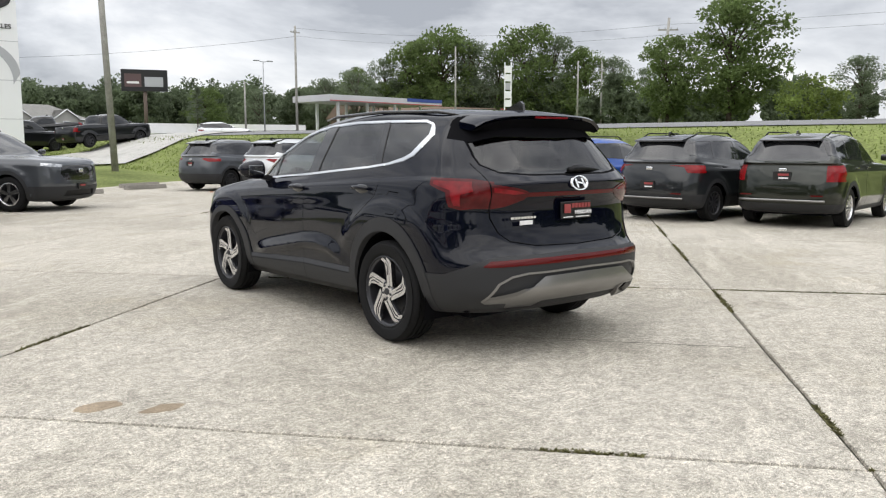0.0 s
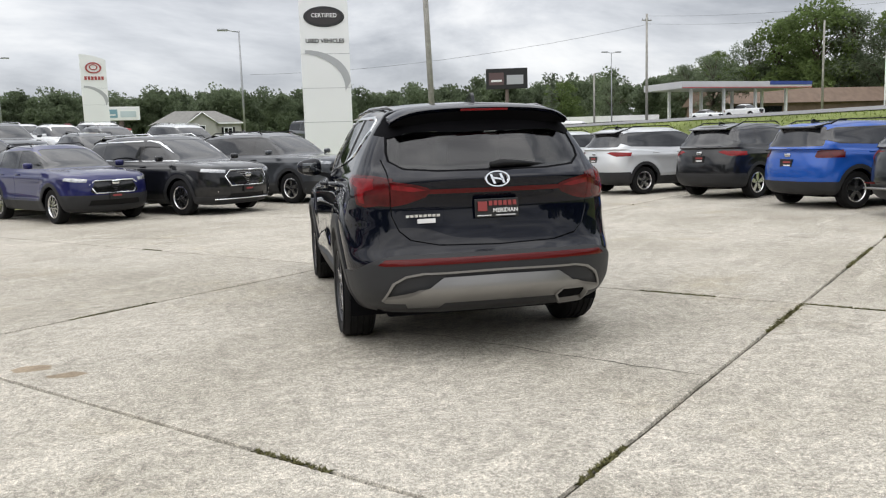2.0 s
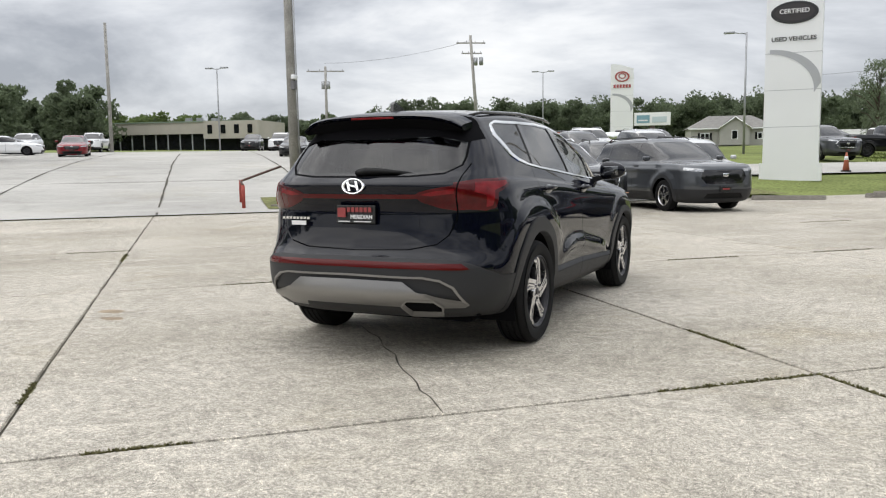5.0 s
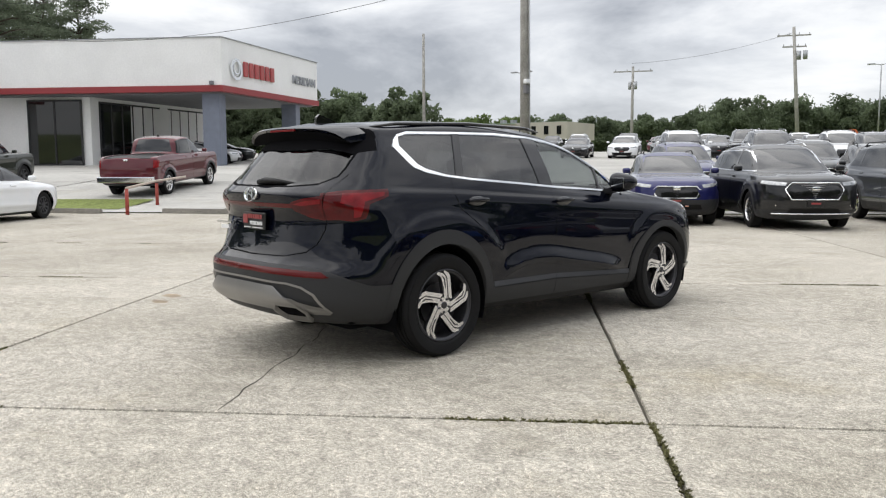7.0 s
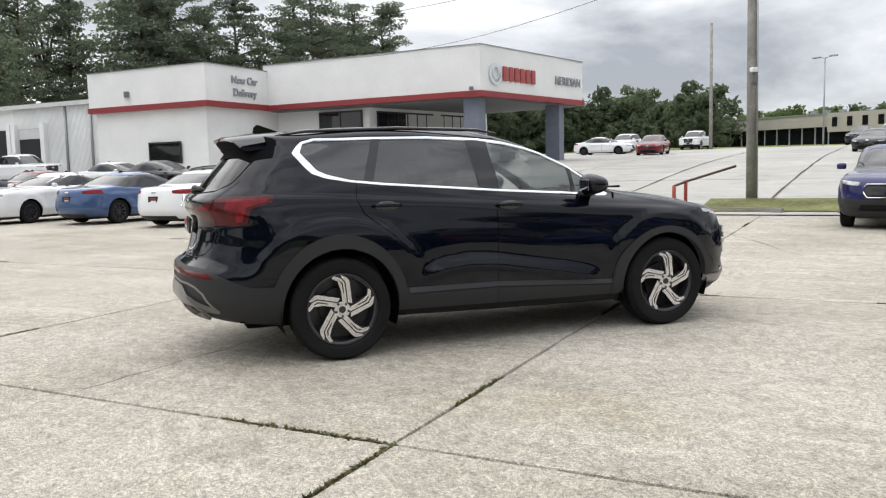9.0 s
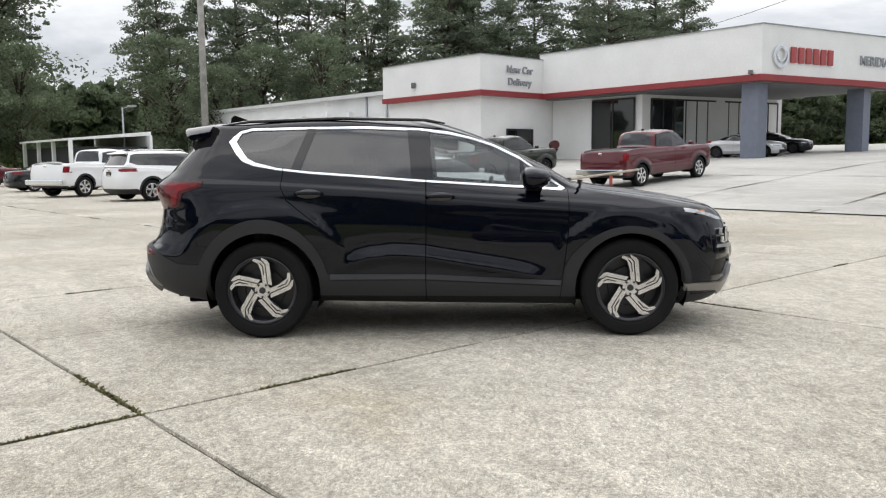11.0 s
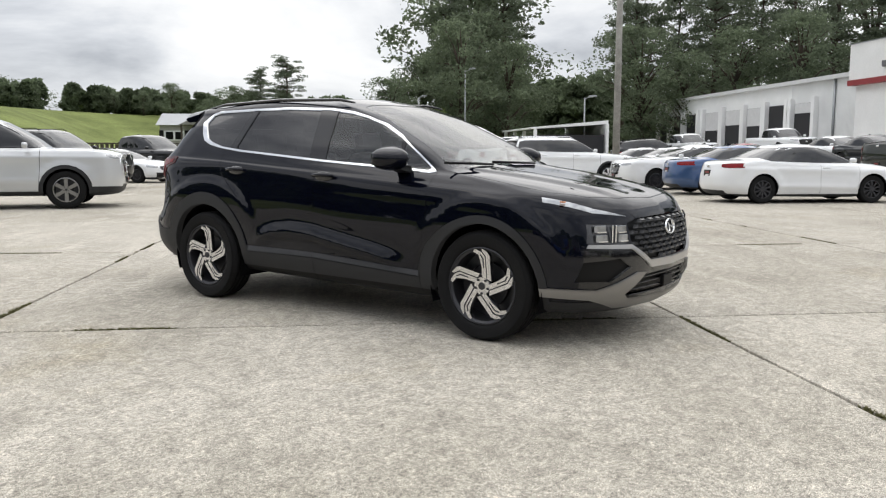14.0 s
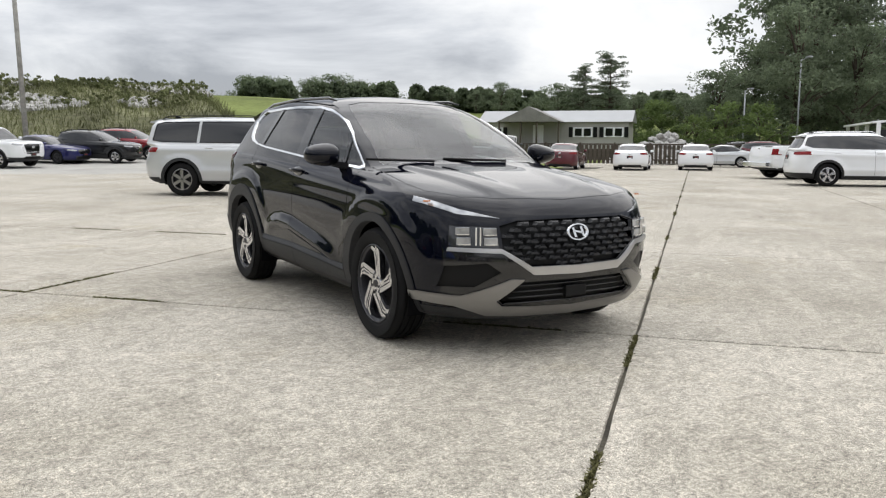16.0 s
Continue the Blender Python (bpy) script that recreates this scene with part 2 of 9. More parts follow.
M_AMBER = mat("amber_lens", (0.62, 0.25, 0.12), 0.2, coat=1.0)
M_GLASS_F = glass_mat("front_side_glass", (0.66, 0.70, 0.69), ior=1.9)
M_GLASS_W = glass_mat("windscreen_glass", (0.42, 0.45, 0.45), ior=1.9)
M_GLASS_B = glass_mat("rear_window_glass", (0.05, 0.052, 0.055), ior=1.68)
M_GLASS_R = glass_mat("privacy_glass", (0.06, 0.062, 0.065), ior=1.95)
M_GLASS_BG = mat("tinted_car_glass", (0.010, 0.011, 0.013), 0.04, spec=0.5)
M_GLASS_BG.node_tree.nodes["Principled BSDF"].inputs["IOR"].default_value = 1.7
M_LENSCAR = mat("car_tail_lens", (0.20, 0.006, 0.008), 0.2, coat=0.35, spec=0.1, vary=0.35, vary_scale=9)
M_GLASS_BL = mat("store_glass", (0.010, 0.011, 0.012), 0.03, spec=0.6)
M_SEAT = mat("grey_seat_cloth", (0.05, 0.05, 0.055), 0.85)
M_PLATE = mat("dealer_plate_black", (0.012, 0.012, 0.012), 0.35)
M_PLATE_R = mat("plate_red", (0.27, 0.045, 0.045), 0.4)
M_PLATE_W = mat("plate_white", (0.75, 0.75, 0.75), 0.4)
M_WOODPOLE = mat("weathered_pole", (0.33, 0.32, 0.295), 0.9, vary=0.25, vary_scale=3, fine=0.2, fine_scale=25, bump=0.3)
M_GALV = mat("galvanised_steel", (0.34, 0.35, 0.36), 0.5, metal=0.6, vary=0.12, vary_scale=3)
M_WIRE = mat("wire", (0.03, 0.03, 0.03), 0.7)
M_SIGNW = mat("sign_white", (0.80, 0.81, 0.82), 0.35, vary=0.03, vary_scale=0.4)
M_SIGNG = mat("sign_grey", (0.40, 0.41, 0.43), 0.35)
M_BARK = mat("bark", (0.085, 0.065, 0.05), 0.95, vary=0.3, vary_scale=4, bump=0.5, bump_scale=20)


def leaf_mat(name, colour, vary_scale=0.35):
    """Leaves: diffuse with light shining through, varied by clump and by leaf."""
    m = mat(name, colour, 0.7, vary=0.4, vary_scale=vary_scale, fine=0.3, fine_scale=3.0, spec=0.25)
    nt = m.node_tree
    b = nt.nodes["Principled BSDF"]
    out = nt.nodes["Material Output"]
    tr = nt.nodes.new("ShaderNodeBsdfTranslucent")
    nt.links.new(b.inputs["Base Color"].links[0].from_socket, tr.inputs["Color"])
    mx = nt.nodes.new("ShaderNodeMixShader")
    mx.inputs["Fac"].default_value = 0.55
    nt.links.new(b.outputs[0], mx.inputs[1])
    nt.links.new(tr.outputs[0], mx.inputs[2])
    nt.links.new(mx.outputs[0], out.inputs["Surface"])
    return m

# ==== mesh helpers ====
from mathutils.bvhtree import BVHTree


def part(name, bm, material, parent=None, label="", smooth=True, normals=None, angle=None):
    """Links a bmesh as one mesh object, under its parent if there is one."""
    me = bpy.data.meshes.new(name)
    bm.to_mesh(me)
    bm.free()
    mats = material if isinstance(material, (list, tuple)) else [material]
    for m in mats:
        me.materials.append(m)
    if smooth:
        me.polygons.foreach_set("use_smooth", [True] * len(me.polygons))
        if angle:
            me.set_sharp_from_angle(angle=radians(angle))
    ob = new(name, me)
    if parent is not None:
        ob.parent = parent
    if label:
        tagged(ob, label)
    return ob


def empty(name, m, label="", category="", group="", kind=""):
    ob = new(name)
    ob.matrix_world = m
    return tagged(ob, label, category, group, kind)


def add_box(bm, c, s, rot=None, bevel=0.0):
    """Adds a box with centre c and full sizes s to the bmesh."""
    m = Matrix.Translation(c) @ (rot.to_4x4() if rot is not None else Matrix.Identity(4)) @ Matrix.Diagonal((*s, 1))
    r = bmesh.ops.create_cube(bm, size=1, matrix=m)
    if bevel:
        edges = list({e for v in r["verts"] for e in v.link_edges})
        bmesh.ops.bevel(bm, geom=edges, offset=bevel, segments=2, affect="EDGES", profile=0.6)
    return r


def box_bm(c, s, rot=None, bevel=0.0):
    bm = bmesh.new()
    add_box(bm, c, s, rot, bevel)
    return bm


def add_cyl(bm, p, q, r1, r2=None, seg=12, caps=True):
    """Adds a cone or cylinder from p to q."""
    p, q = Vector(p), Vector(q)
    d = q - p
    m = Matrix.Translation((p + q) / 2) @ d.to_track_quat("Z", "Y").to_matrix().to_4x4()
    return bmesh.ops.create_cone(bm, cap_ends=caps, segments=seg, radius1=r1, radius2=r1 if r2 is None else r2, depth=d.length, matrix=m)


def cyl_bm(p, q, r1, r2=None, seg=12):
    bm = bmesh.new()
    add_cyl(bm, p, q, r1, r2, seg)
    return bm


def add_prism(bm, pts, y0, y1, plane="xz"):
    """Extrudes a polygon between two offsets along the axis that its plane lacks."""
    def at(p, o):
        return {"xz": (p[0], o, p[1]), "yz": (o, p[0], p[1]), "xy": (p[0], p[1], o)}[plane]
    a = [bm.verts.new(at(p, y0)) for p in pts]
    b = [bm.verts.new(at(p, y1)) for p in pts]
    fs = [bm.faces.new(a), bm.faces.new(b[::-1])]
    n = len(pts)
    for i in range(n):
        fs.append(bm.faces.new((a[i], b[i], b[(i + 1) % n], a[(i + 1) % n])))
    bmesh.ops.recalc_face_normals(bm, faces=fs)
    return fs


def prism_bm(pts, y0, y1, plane="xz"):
    bm = bmesh.new()
    add_prism(bm, pts, y0, y1, plane)
    return bm


def add_lathe(bm, prof, seg, axis="x", c=(0, 0, 0), close=False):
    """Turns a profile of (radius, offset) about an axis."""
    rings = []
    for r, o in prof:
        ring = []
        for i in range(seg):
            a = 2 * math.pi * i / seg
            u, v = r * math.cos(a), r * math.sin(a)
            p = {"x": (o, u, v), "y": (u, o, v), "z": (u, v, o)}[axis]
            ring.append(bm.verts.new((p[0] + c[0], p[1] + c[1], p[2] + c[2])))
        rings.append(ring)
    fs = []
    pairs = list(zip(rings, rings[1:])) + ([(rings[-1], rings[0])] if close else [])
    for r1, r2 in pairs:
        for i in range(seg):
            fs.append(bm.faces.new((r1[i], r1[(i + 1) % seg], r2[(i + 1) % seg], r2[i])))
    bmesh.ops.recalc_face_normals(bm, faces=fs)
    return fs


def add_tube(bm, pts, r, seg=8, caps=True):
    """Sweeps a circle along points."""
    pts = [Vector(p) for p in pts]
    rings = []
    for i, p in enumerate(pts):
        d = (pts[min(i + 1, len(pts) - 1)] - pts[max(i - 1, 0)]).normalized()
        q = d.to_track_quat("Z", "Y")
        rr = r[i] if isinstance(r, (list, tuple)) else r
        rings.append([bm.verts.new(p + q @ Vector((rr * math.cos(2 * math.pi * k / seg), rr * math.sin(2 * math.pi * k / seg), 0))) for k in range(seg)])
    for a, b in zip(rings, rings[1:]):
        for k in range(seg):
            bm.faces.new((a[k], a[(k + 1) % seg], b[(k + 1) % seg], b[k]))
    if caps:
        bm.faces.new(rings[0][::-1])
        bm.faces.new(rings[-1])


def tube_bm(pts, r, seg=8):
    bm = bmesh.new()
    add_tube(bm, pts, r, seg)
    return bm


def text_part(name, body, size, m, material, parent, extrude=0.01, align="CENTER", label=""):
    """Letters in the built-in font as a mesh."""
    cu = bpy.data.curves.new(name, "FONT")
    cu.body, cu.size, cu.extrude, cu.align_x, cu.align_y, cu.offset = body, size, extrude, align, "CENTER", size * 0.018
    tmp = new(name + "_tmp", cu)
    dg = bpy.context.evaluated_depsgraph_get()
    me = bpy.data.meshes.new_from_object(tmp.evaluated_get(dg))
    bpy.data.objects.remove(tmp)
    me.materials.clear()
    me.materials.append(material)
    ob = new(name, me)
    ob.matrix_world = m
    if parent is not None:
        ob.parent = parent
        ob.matrix_parent_inverse = parent.matrix_world.inverted()
    if label:
        tagged(ob, label)
    return ob


# ==== lofted car bodies ====
def pchip(x, y, q):
    """Monotone cubic interpolation of the rows of y over x."""
    x, y, q = np.asarray(x, float), np.asarray(y, float), np.asarray(q, float)
    shape = (len(x) - 1,) + (1,) * (y.ndim - 1)
    h = np.diff(x).reshape(shape)
    d = np.diff(y, axis=0) / h
    m = np.zeros_like(y)
    w1, w2 = 2 * h[1:] + h[:-1], h[1:] + 2 * h[:-1]
    same = d[:-1] * d[1:] > 0
    with np.errstate(divide="ignore", invalid="ignore"):
        harm = (w1 + w2) / (w1 / d[:-1] + w2 / d[1:])
    m[1:-1] = np.where(same, harm, 0)
    m[0], m[-1] = d[0], d[-1]
    i = np.clip(np.searchsorted(x, q, side="right") - 1, 0, len(x) - 2)
    t = ((q - x[i]) / (x[i + 1] - x[i])).reshape((len(q),) + (1,) * (y.ndim - 1))
    hh = h[i]
    return (2 * t**3 - 3 * t**2 + 1) * y[i] + (t**3 - 2 * t**2 + t) * hh * m[i] + (-2 * t**3 + 3 * t**2) * y[i + 1] + (t**3 - t**2) * hh * m[i + 1]


QUARTER = (0, 16, 32, 47, 60, 71, 81, 90)
SIDE = 9


def row(front, rear, cf, cr, widths, heights, power=2.6):
    """One line round half a body, from the middle of the front to the middle of the rear. front, rear: how far it
    reaches; cf, cr: depth of its rounded corners; widths: half widths at front corner, middle and rear corner;
    heights: at front middle, front corner, middle, rear corner and rear middle."""
    e = 2 / power
    pts = []
    wf, wm, wr = widths
    zf, zc, zm, zk, zr = heights
    for a in QUARTER:
        s, c = math.sin(radians(a)), max(0.0, math.cos(radians(a)))
        f = a / 90
        pts.append((wf * s**e, front - cf + cf * c**e, zf + (zc - zf) * f * f * (3 - 2 * f)))
    for i in range(1, SIDE + 1):
        f = i / (SIDE + 1)
        w = wf * (1 - f) * (1 - 2 * f) + 4 * wm * f * (1 - f) + wr * f * (2 * f - 1)
        z = float(pchip((0, 0.5, 1), np.array([[zc], [zm], [zk]]), [f])[0][0])
        pts.append((w, (front - cf) * (1 - f) + (rear + cr) * f, z))
    for a in QUARTER[::-1]:
        s, c = math.sin(radians(a)), max(0.0, math.cos(radians(a)))
        f = a / 90
        pts.append((wr * s**e, rear + cr - cr * c**e, zr + (zk - zr) * f * f * (3 - 2 * f)))
    return pts


def loft(rows, nr, nc):
    """A half body as a fine grid of vertices through the rows."""
    g = np.array(rows, float)
    g = pchip(np.arange(g.shape[0]), g, np.linspace(0, g.shape[0] - 1, nr))
    g = np.swapaxes(g, 0, 1)
    g = pchip(np.arange(g.shape[0]), g, np.linspace(0, g.shape[0] - 1, nc))
    return np.swapaxes(g, 0, 1)


def grid_bm(g):
    bm = bmesh.new()
    vs = [[bm.verts.new(p) for p in r] for r in g]
    for r1, r2 in zip(vs, vs[1:]):
        for i in range(len(r1) - 1):
            quad = (r1[i], r2[i], r2[i + 1], r1[i + 1])
            bm.faces.new(quad)
    bmesh.ops.remove_doubles(bm, verts=bm.verts, dist=1e-5)
    bm.normal_update()
    return bm


PROJ = {"x": (1, 2), "y": (0, 2), "z": (0, 1)}


def inside(p, poly):
    x, y = p
    hit = False
    j = len(poly) - 1
    for i in range(len(poly)):
        xi, yi = poly[i]
        xj, yj = poly[j]
        if (yi > y) != (yj > y) and x < (xj - xi) * (y - yi) / (yj - yi) + xi:
            hit = not hit
        j = i
    return hit


def strip(line, w):
    """A thin polygon round an open line."""
    left, right = [], []
    for i, p in enumerate(line):
        a, b = line[max(i - 1, 0)], line[min(i + 1, len(line) - 1)]
        d = Vector((b[0] - a[0], b[1] - a[1])).normalized()
        left.append((p[0] - d.y * w / 2, p[1] + d.x * w / 2))
        right.append((p[0] + d.y * w / 2, p[1] - d.x * w / 2))
    return left + right[::-1]


def circle(cy, cz, r, n=28, squash=1.0):
    return [(cy + r * math.cos(2 * math.pi * i / n), cz + squash * r * math.sin(2 * math.pi * i / n)) for i in range(n)]


def grow(poly, d):
    """Moves a polygon's outline outwards by d."""
    area = sum(poly[i - 1][0] * poly[i][1] - poly[i][0] * poly[i - 1][1] for i in range(len(poly)))
    sgn = 1 if area > 0 else -1
    out = []
    n = len(poly)
    for i in range(n):
        p, a, b = Vector(poly[i]), Vector(poly[i - 1]), Vector(poly[(i + 1) % n])
        d1, d2 = (p - a).normalized(), (b - p).normalized()
        n1, n2 = Vector((d1.y, -d1.x)) * sgn, Vector((d2.y, -d2.x)) * sgn
        m = (n1 + n2)
        m = m / max(0.35, m.dot(n1)) if m.length > 1e-6 else n1
        out.append((p.x + m.x * d, p.y + m.y * d))
    return out


def knife(bm, axis, poly, where):
    """Cuts the faces that a polygon's outline crosses, seen along an axis."""
    i0, i1 = PROJ[axis]
    n = len(poly)
    b0, b1 = min(p[0] for p in poly), max(p[0] for p in poly)
    b2, b3 = min(p[1] for p in poly), max(p[1] for p in poly)
    pool = set()
    for f in bm.faces:
        c = f.calc_center_median()
        if b0 - 0.3 < c[i0] < b1 + 0.3 and b2 - 0.3 < c[i1] < b3 + 0.3 and where(c, f.normal):
            pool.add(f)
    for k in range(n):
        p, q = poly[k], poly[(k + 1) % n]
        lo0, hi0 = min(p[0], q[0]) - 1e-4, max(p[0], q[0]) + 1e-4
        lo1, hi1 = min(p[1], q[1]) - 1e-4, max(p[1], q[1]) + 1e-4
        faces = []
        for f in sorted(pool, key=lambda g_: g_.index):
            co = [v.co for v in f.verts]
            if max(c[i0] for c in co) < lo0 or min(c[i0] for c in co) > hi0 or max(c[i1] for c in co) < lo1 or min(c[i1] for c in co) > hi1:
                continue
            faces.append(f)
        if not faces:
            continue
        d = (q[0] - p[0], q[1] - p[1])
        no, co = [0.0] * 3, [0.0] * 3
        no[i0], no[i1] = -d[1], d[0]
        co[i0], co[i1] = p
        geom = faces + list({e for f in faces for e in f.edges}) + list({v for f in faces for v in f.verts})
        res = bmesh.ops.bisect_plane(bm, geom=geom, dist=2e-5, plane_co=co, plane_no=no)
        pool = {f for f in pool if f.is_valid} | {x for x in res["geom"] if isinstance(x, bmesh.types.BMFace)}
        bm.faces.index_update()


def smooth_normals(g):
    """A search tree over the uncut body, with its vertex normals."""
    bm = grid_bm(g)
    bm.verts.ensure_lookup_table()
    bmesh.ops.triangulate(bm, faces=bm.faces[:])
    bm.verts.index_update()
    bm.faces.ensure_lookup_table()
    norm = []
    for v in bm.verts:
        n = v.normal.copy()
        if abs(v.co.x) < 1e-4:
            n.x = 0
        norm.append(n.normalized())
    tris = [[v.index for v in f.verts] for f in bm.faces]
    cos = [v.co.copy() for v in bm.verts]
    tree = BVHTree.FromPolygons(cos, tris)
    bm.free()

    def at(p):
        q = Vector((abs(p.x), p.y, p.z))
        hit, _, idx, _ = tree.find_nearest(q)
        if hit is None:
            return Vector((0, 0, 1))
        a, b, c = (cos[i] for i in tris[idx])
        v0, v1, v2 = b - a, c - a, hit - a
        d00, d01, d11, d20, d21 = v0.dot(v0), v0.dot(v1), v1.dot(v1), v2.dot(v0), v2.dot(v1)
        den = d00 * d11 - d01 * d01
        if abs(den) < 1e-14:
            w = (1, 0, 0)
        else:
            v = (d11 * d20 - d01 * d21) / den
            u = (d00 * d21 - d01 * d20) / den
            w = (1 - v - u, v, u)
        n = norm[tris[idx][0]] * w[0] + norm[tris[idx][1]] * w[1] + norm[tris[idx][2]] * w[2]
        if p.x < 0:
            n.x = -n.x
        return n.normalized()
    return at


def cut_body(g, cuts):
    """Cuts half a body into classes. cuts: (class, axis, polygon, where), first match wins; class None is thrown away."""
    bm = grid_bm(g)
    for _, axis, poly, where in cuts:
        knife(bm, axis, poly, where)
    bm.normal_update()
    classes = {}
    for f in bm.faces:
        c, n = f.calc_center_median(), f.normal
        name = "body"
        for cls, axis, poly, where in cuts:
            i0, i1 = PROJ[axis]
            if where(c, n) and inside((c[i0], c[i1]), poly):
                name = cls
                break
        if name is not None:
            classes.setdefault(name, []).append(([v.co.copy() for v in f.verts]))
    bm.free()
    return classes


def panel(name, faces, sides, nrm, material, parent, push=0.0, lip=0.014, label=""):
    """A panel of the body as an object: pushed out or in along the body's normals, with an edge turned inwards.
    sides: 1 or -1 for one side, 0 for both joined."""
    bm = bmesh.new()
    seen = {}

    def vert(p):
        k = (round(p.x, 5), round(p.y, 5), round(p.z, 5))
        if k not in seen:
            seen[k] = bm.verts.new(p)
        return seen[k]
    for s in ((1, -1) if sides == 0 else (sides,)):
        for cos in faces:
            vs = []
            for c in (cos if s == 1 else cos[::-1]):
                v = vert(Vector((0.0 if abs(c.x) < 1e-4 else c.x * s, c.y, c.z)))
                if v not in vs:
                    vs.append(v)
            if len(vs) > 2:
                try:
                    bm.faces.new(vs)
                except ValueError:
                    pass
    normals = {v: nrm(v.co) for v in bm.verts}
    order = list(bm.verts)
    rim = [e for e in bm.edges if len(e.link_faces) == 1]
    if push:
        for v in order:
            v.co += normals[v] * (push(v.co) if callable(push) else push)
    nlist = [normals[v] for v in order]
    if lip and rim:
        r = bmesh.ops.extrude_edge_only(bm, edges=rim)
        nv = [x for x in r["geom"] if isinstance(x, bmesh.types.BMVert)]
        for v in nv:
            near = nrm(v.co)
            v.co -= near * lip
        bm.verts.index_update()
        nlist += [nrm(v.co) for v in bm.verts][len(nlist):]
    me = bpy.data.meshes.new(name)
    bm.to_mesh(me)
    bm.free()
    me.materials.append(material)
    me.polygons.foreach_set("use_smooth", [True] * len(me.polygons))
    if len(nlist) == len(me.vertices):
        me.normals_split_custom_set_from_vertices([tuple(n) for n in nlist])
    ob = new(name, me)
    ob.parent = parent
    if label:
        tagged(ob, label)
    return ob


def tyre_bm(R, w, rim, seg=48, tread=True):
    """A tyre about the x axis, outer face at +x."""
    bm = bmesh.new()
    h = w / 2
    prof = [(rim, -h * 0.8), (rim + 0.012, -h * 0.93), ((R + rim) / 2, -h * 1.0), (R - 0.03, -h * 0.93), (R - 0.008, -h * 0.82)]
    if tread:
        for o in (-0.55, -0.18, 0.18, 0.55):
            prof += [(R, h * (o - 0.06)), (R - 0.009, h * (o - 0.045)), (R - 0.009, h * (o + 0.045)), (R, h * (o + 0.06))]
    prof += [(R - 0.008, h * 0.82), (R - 0.03, h * 0.93), ((R + rim) / 2 + 0.03, h * 1.0), ((R + rim) / 2 - 0.03, h * 0.985), (rim + 0.012, h * 0.93), (rim, h * 0.8)]
    add_lathe(bm, prof, seg)
    return bm


def spoke_rim(style, rim, face, seg=36):
    """A wheel's rim about x: barrel, dish and spokes. Returns a bright and a dark bmesh."""
    bright, dark = bmesh.new(), bmesh.new()
    if style == "turbine":
        add_lathe(dark, [(rim + 0.003, face + 0.003), (rim - 0.004, face + 0.006), (rim - 0.008, face - 0.002)], seg)
        add_lathe(dark, [(rim - 0.008, face - 0.003), (rim - 0.022, face - 0.012), (rim - 0.026, face - 0.03)], seg)
    else:
        add_lathe(bright, [(rim + 0.004, face + 0.004), (rim - 0.012, face + 0.008), (rim - 0.022, face - 0.004), (rim - 0.026, face - 0.03)], seg)
    add_lathe(dark, [(rim - 0.024, face - 0.02), (rim - 0.034, face - 0.13)], seg)
    add_lathe(dark, [(rim - 0.03, face - 0.12), (0.03, face - 0.12)], seg)
    # brake disc
    add_lathe(dark, [(0.15, face - 0.085), (0.15, face - 0.1), (0.05, face - 0.1)], 24)

    def slab(bm, pts, lo, hi):
        add_prism(bm, pts, lo, hi, "yz")
    n = {"five": 5, "multi": 10, "six": 6, "ten": 10, "turbine": 5}[style]
    for k in range(n):
        a = 2 * math.pi * k / n + math.pi / 2
        ca, sa = math.cos(a), math.sin(a)

        def rot(u, v):
            return (u * ca - v * sa, u * sa + v * ca)
        if style == "turbine":
            # pinwheel blade: two machined ridges with a dark groove, tangent to the hub and bent where they meet the rim
            k_, v_ = rim / 0.238, 1.1 * rim / 0.238
            web = [(0.030, -0.056), (0.188, -0.046), (0.222, -0.012), (0.222, 0.046), (0.188, 0.020), (0.050, -0.004)]
            slab(dark, [rot(u * k_, v * v_) for u, v in web], face - 0.042, face - 0.016)
            upper = [(0.036, -0.062), (0.188, -0.049), (0.212, -0.034), (0.232, 0.004), (0.214, 0.000), (0.184, -0.025), (0.046, -0.036)]
            slab(bright, [rot(u * k_, v * v_) for u, v in upper], face - 0.036, face - 0.003)
            lower = [(0.046, -0.030), (0.181, -0.018), (0.208, 0.004), (0.229, 0.052), (0.208, 0.058), (0.190, 0.024), (0.125, 0.004), (0.056, -0.002)]
            slab(bright, [rot(u * k_, v * v_) for u, v in lower], face - 0.036, face - 0.005)
            slot = [(0.110, -0.014), (0.172, -0.009), (0.196, 0.012), (0.190, 0.015), (0.168, -0.002), (0.110, -0.008)]
            slab(dark, [rot(u * k_, v * v_) for u, v in slot], face - 0.02, face - 0.0035)
        else:
            w0, w1 = {"five": (0.036, 0.05), "multi": (0.018, 0.016), "six": (0.034, 0.04), "ten": (0.014, 0.022)}[style]
            slab(bright, [rot(0.05, -w0), rot(0.05, w0), rot(rim - 0.02, w1), rot(rim - 0.02, -w1)], face - 0.03, face - 0.006)
    add_lathe(bright, [(0.0, face - 0.004), (0.058, face - 0.005), (0.066, face - 0.03)], 24)
    add_lathe(dark, [(0.0, face + 0.002), (0.024, face + 0.001), (0.026, face - 0.008)], 20)
    for k in range(5):
        a = 2 * math.pi * (k + 0.5) / 5 + math.pi / 2
        add_cyl(dark, (face - 0.012, 0.048 * math.cos(a), 0.048 * math.sin(a)), (face + 0.0, 0.048 * math.cos(a), 0.048 * math.sin(a)), 0.009, seg=8)
    return bright, dark


WHEEL_CACHE = {}


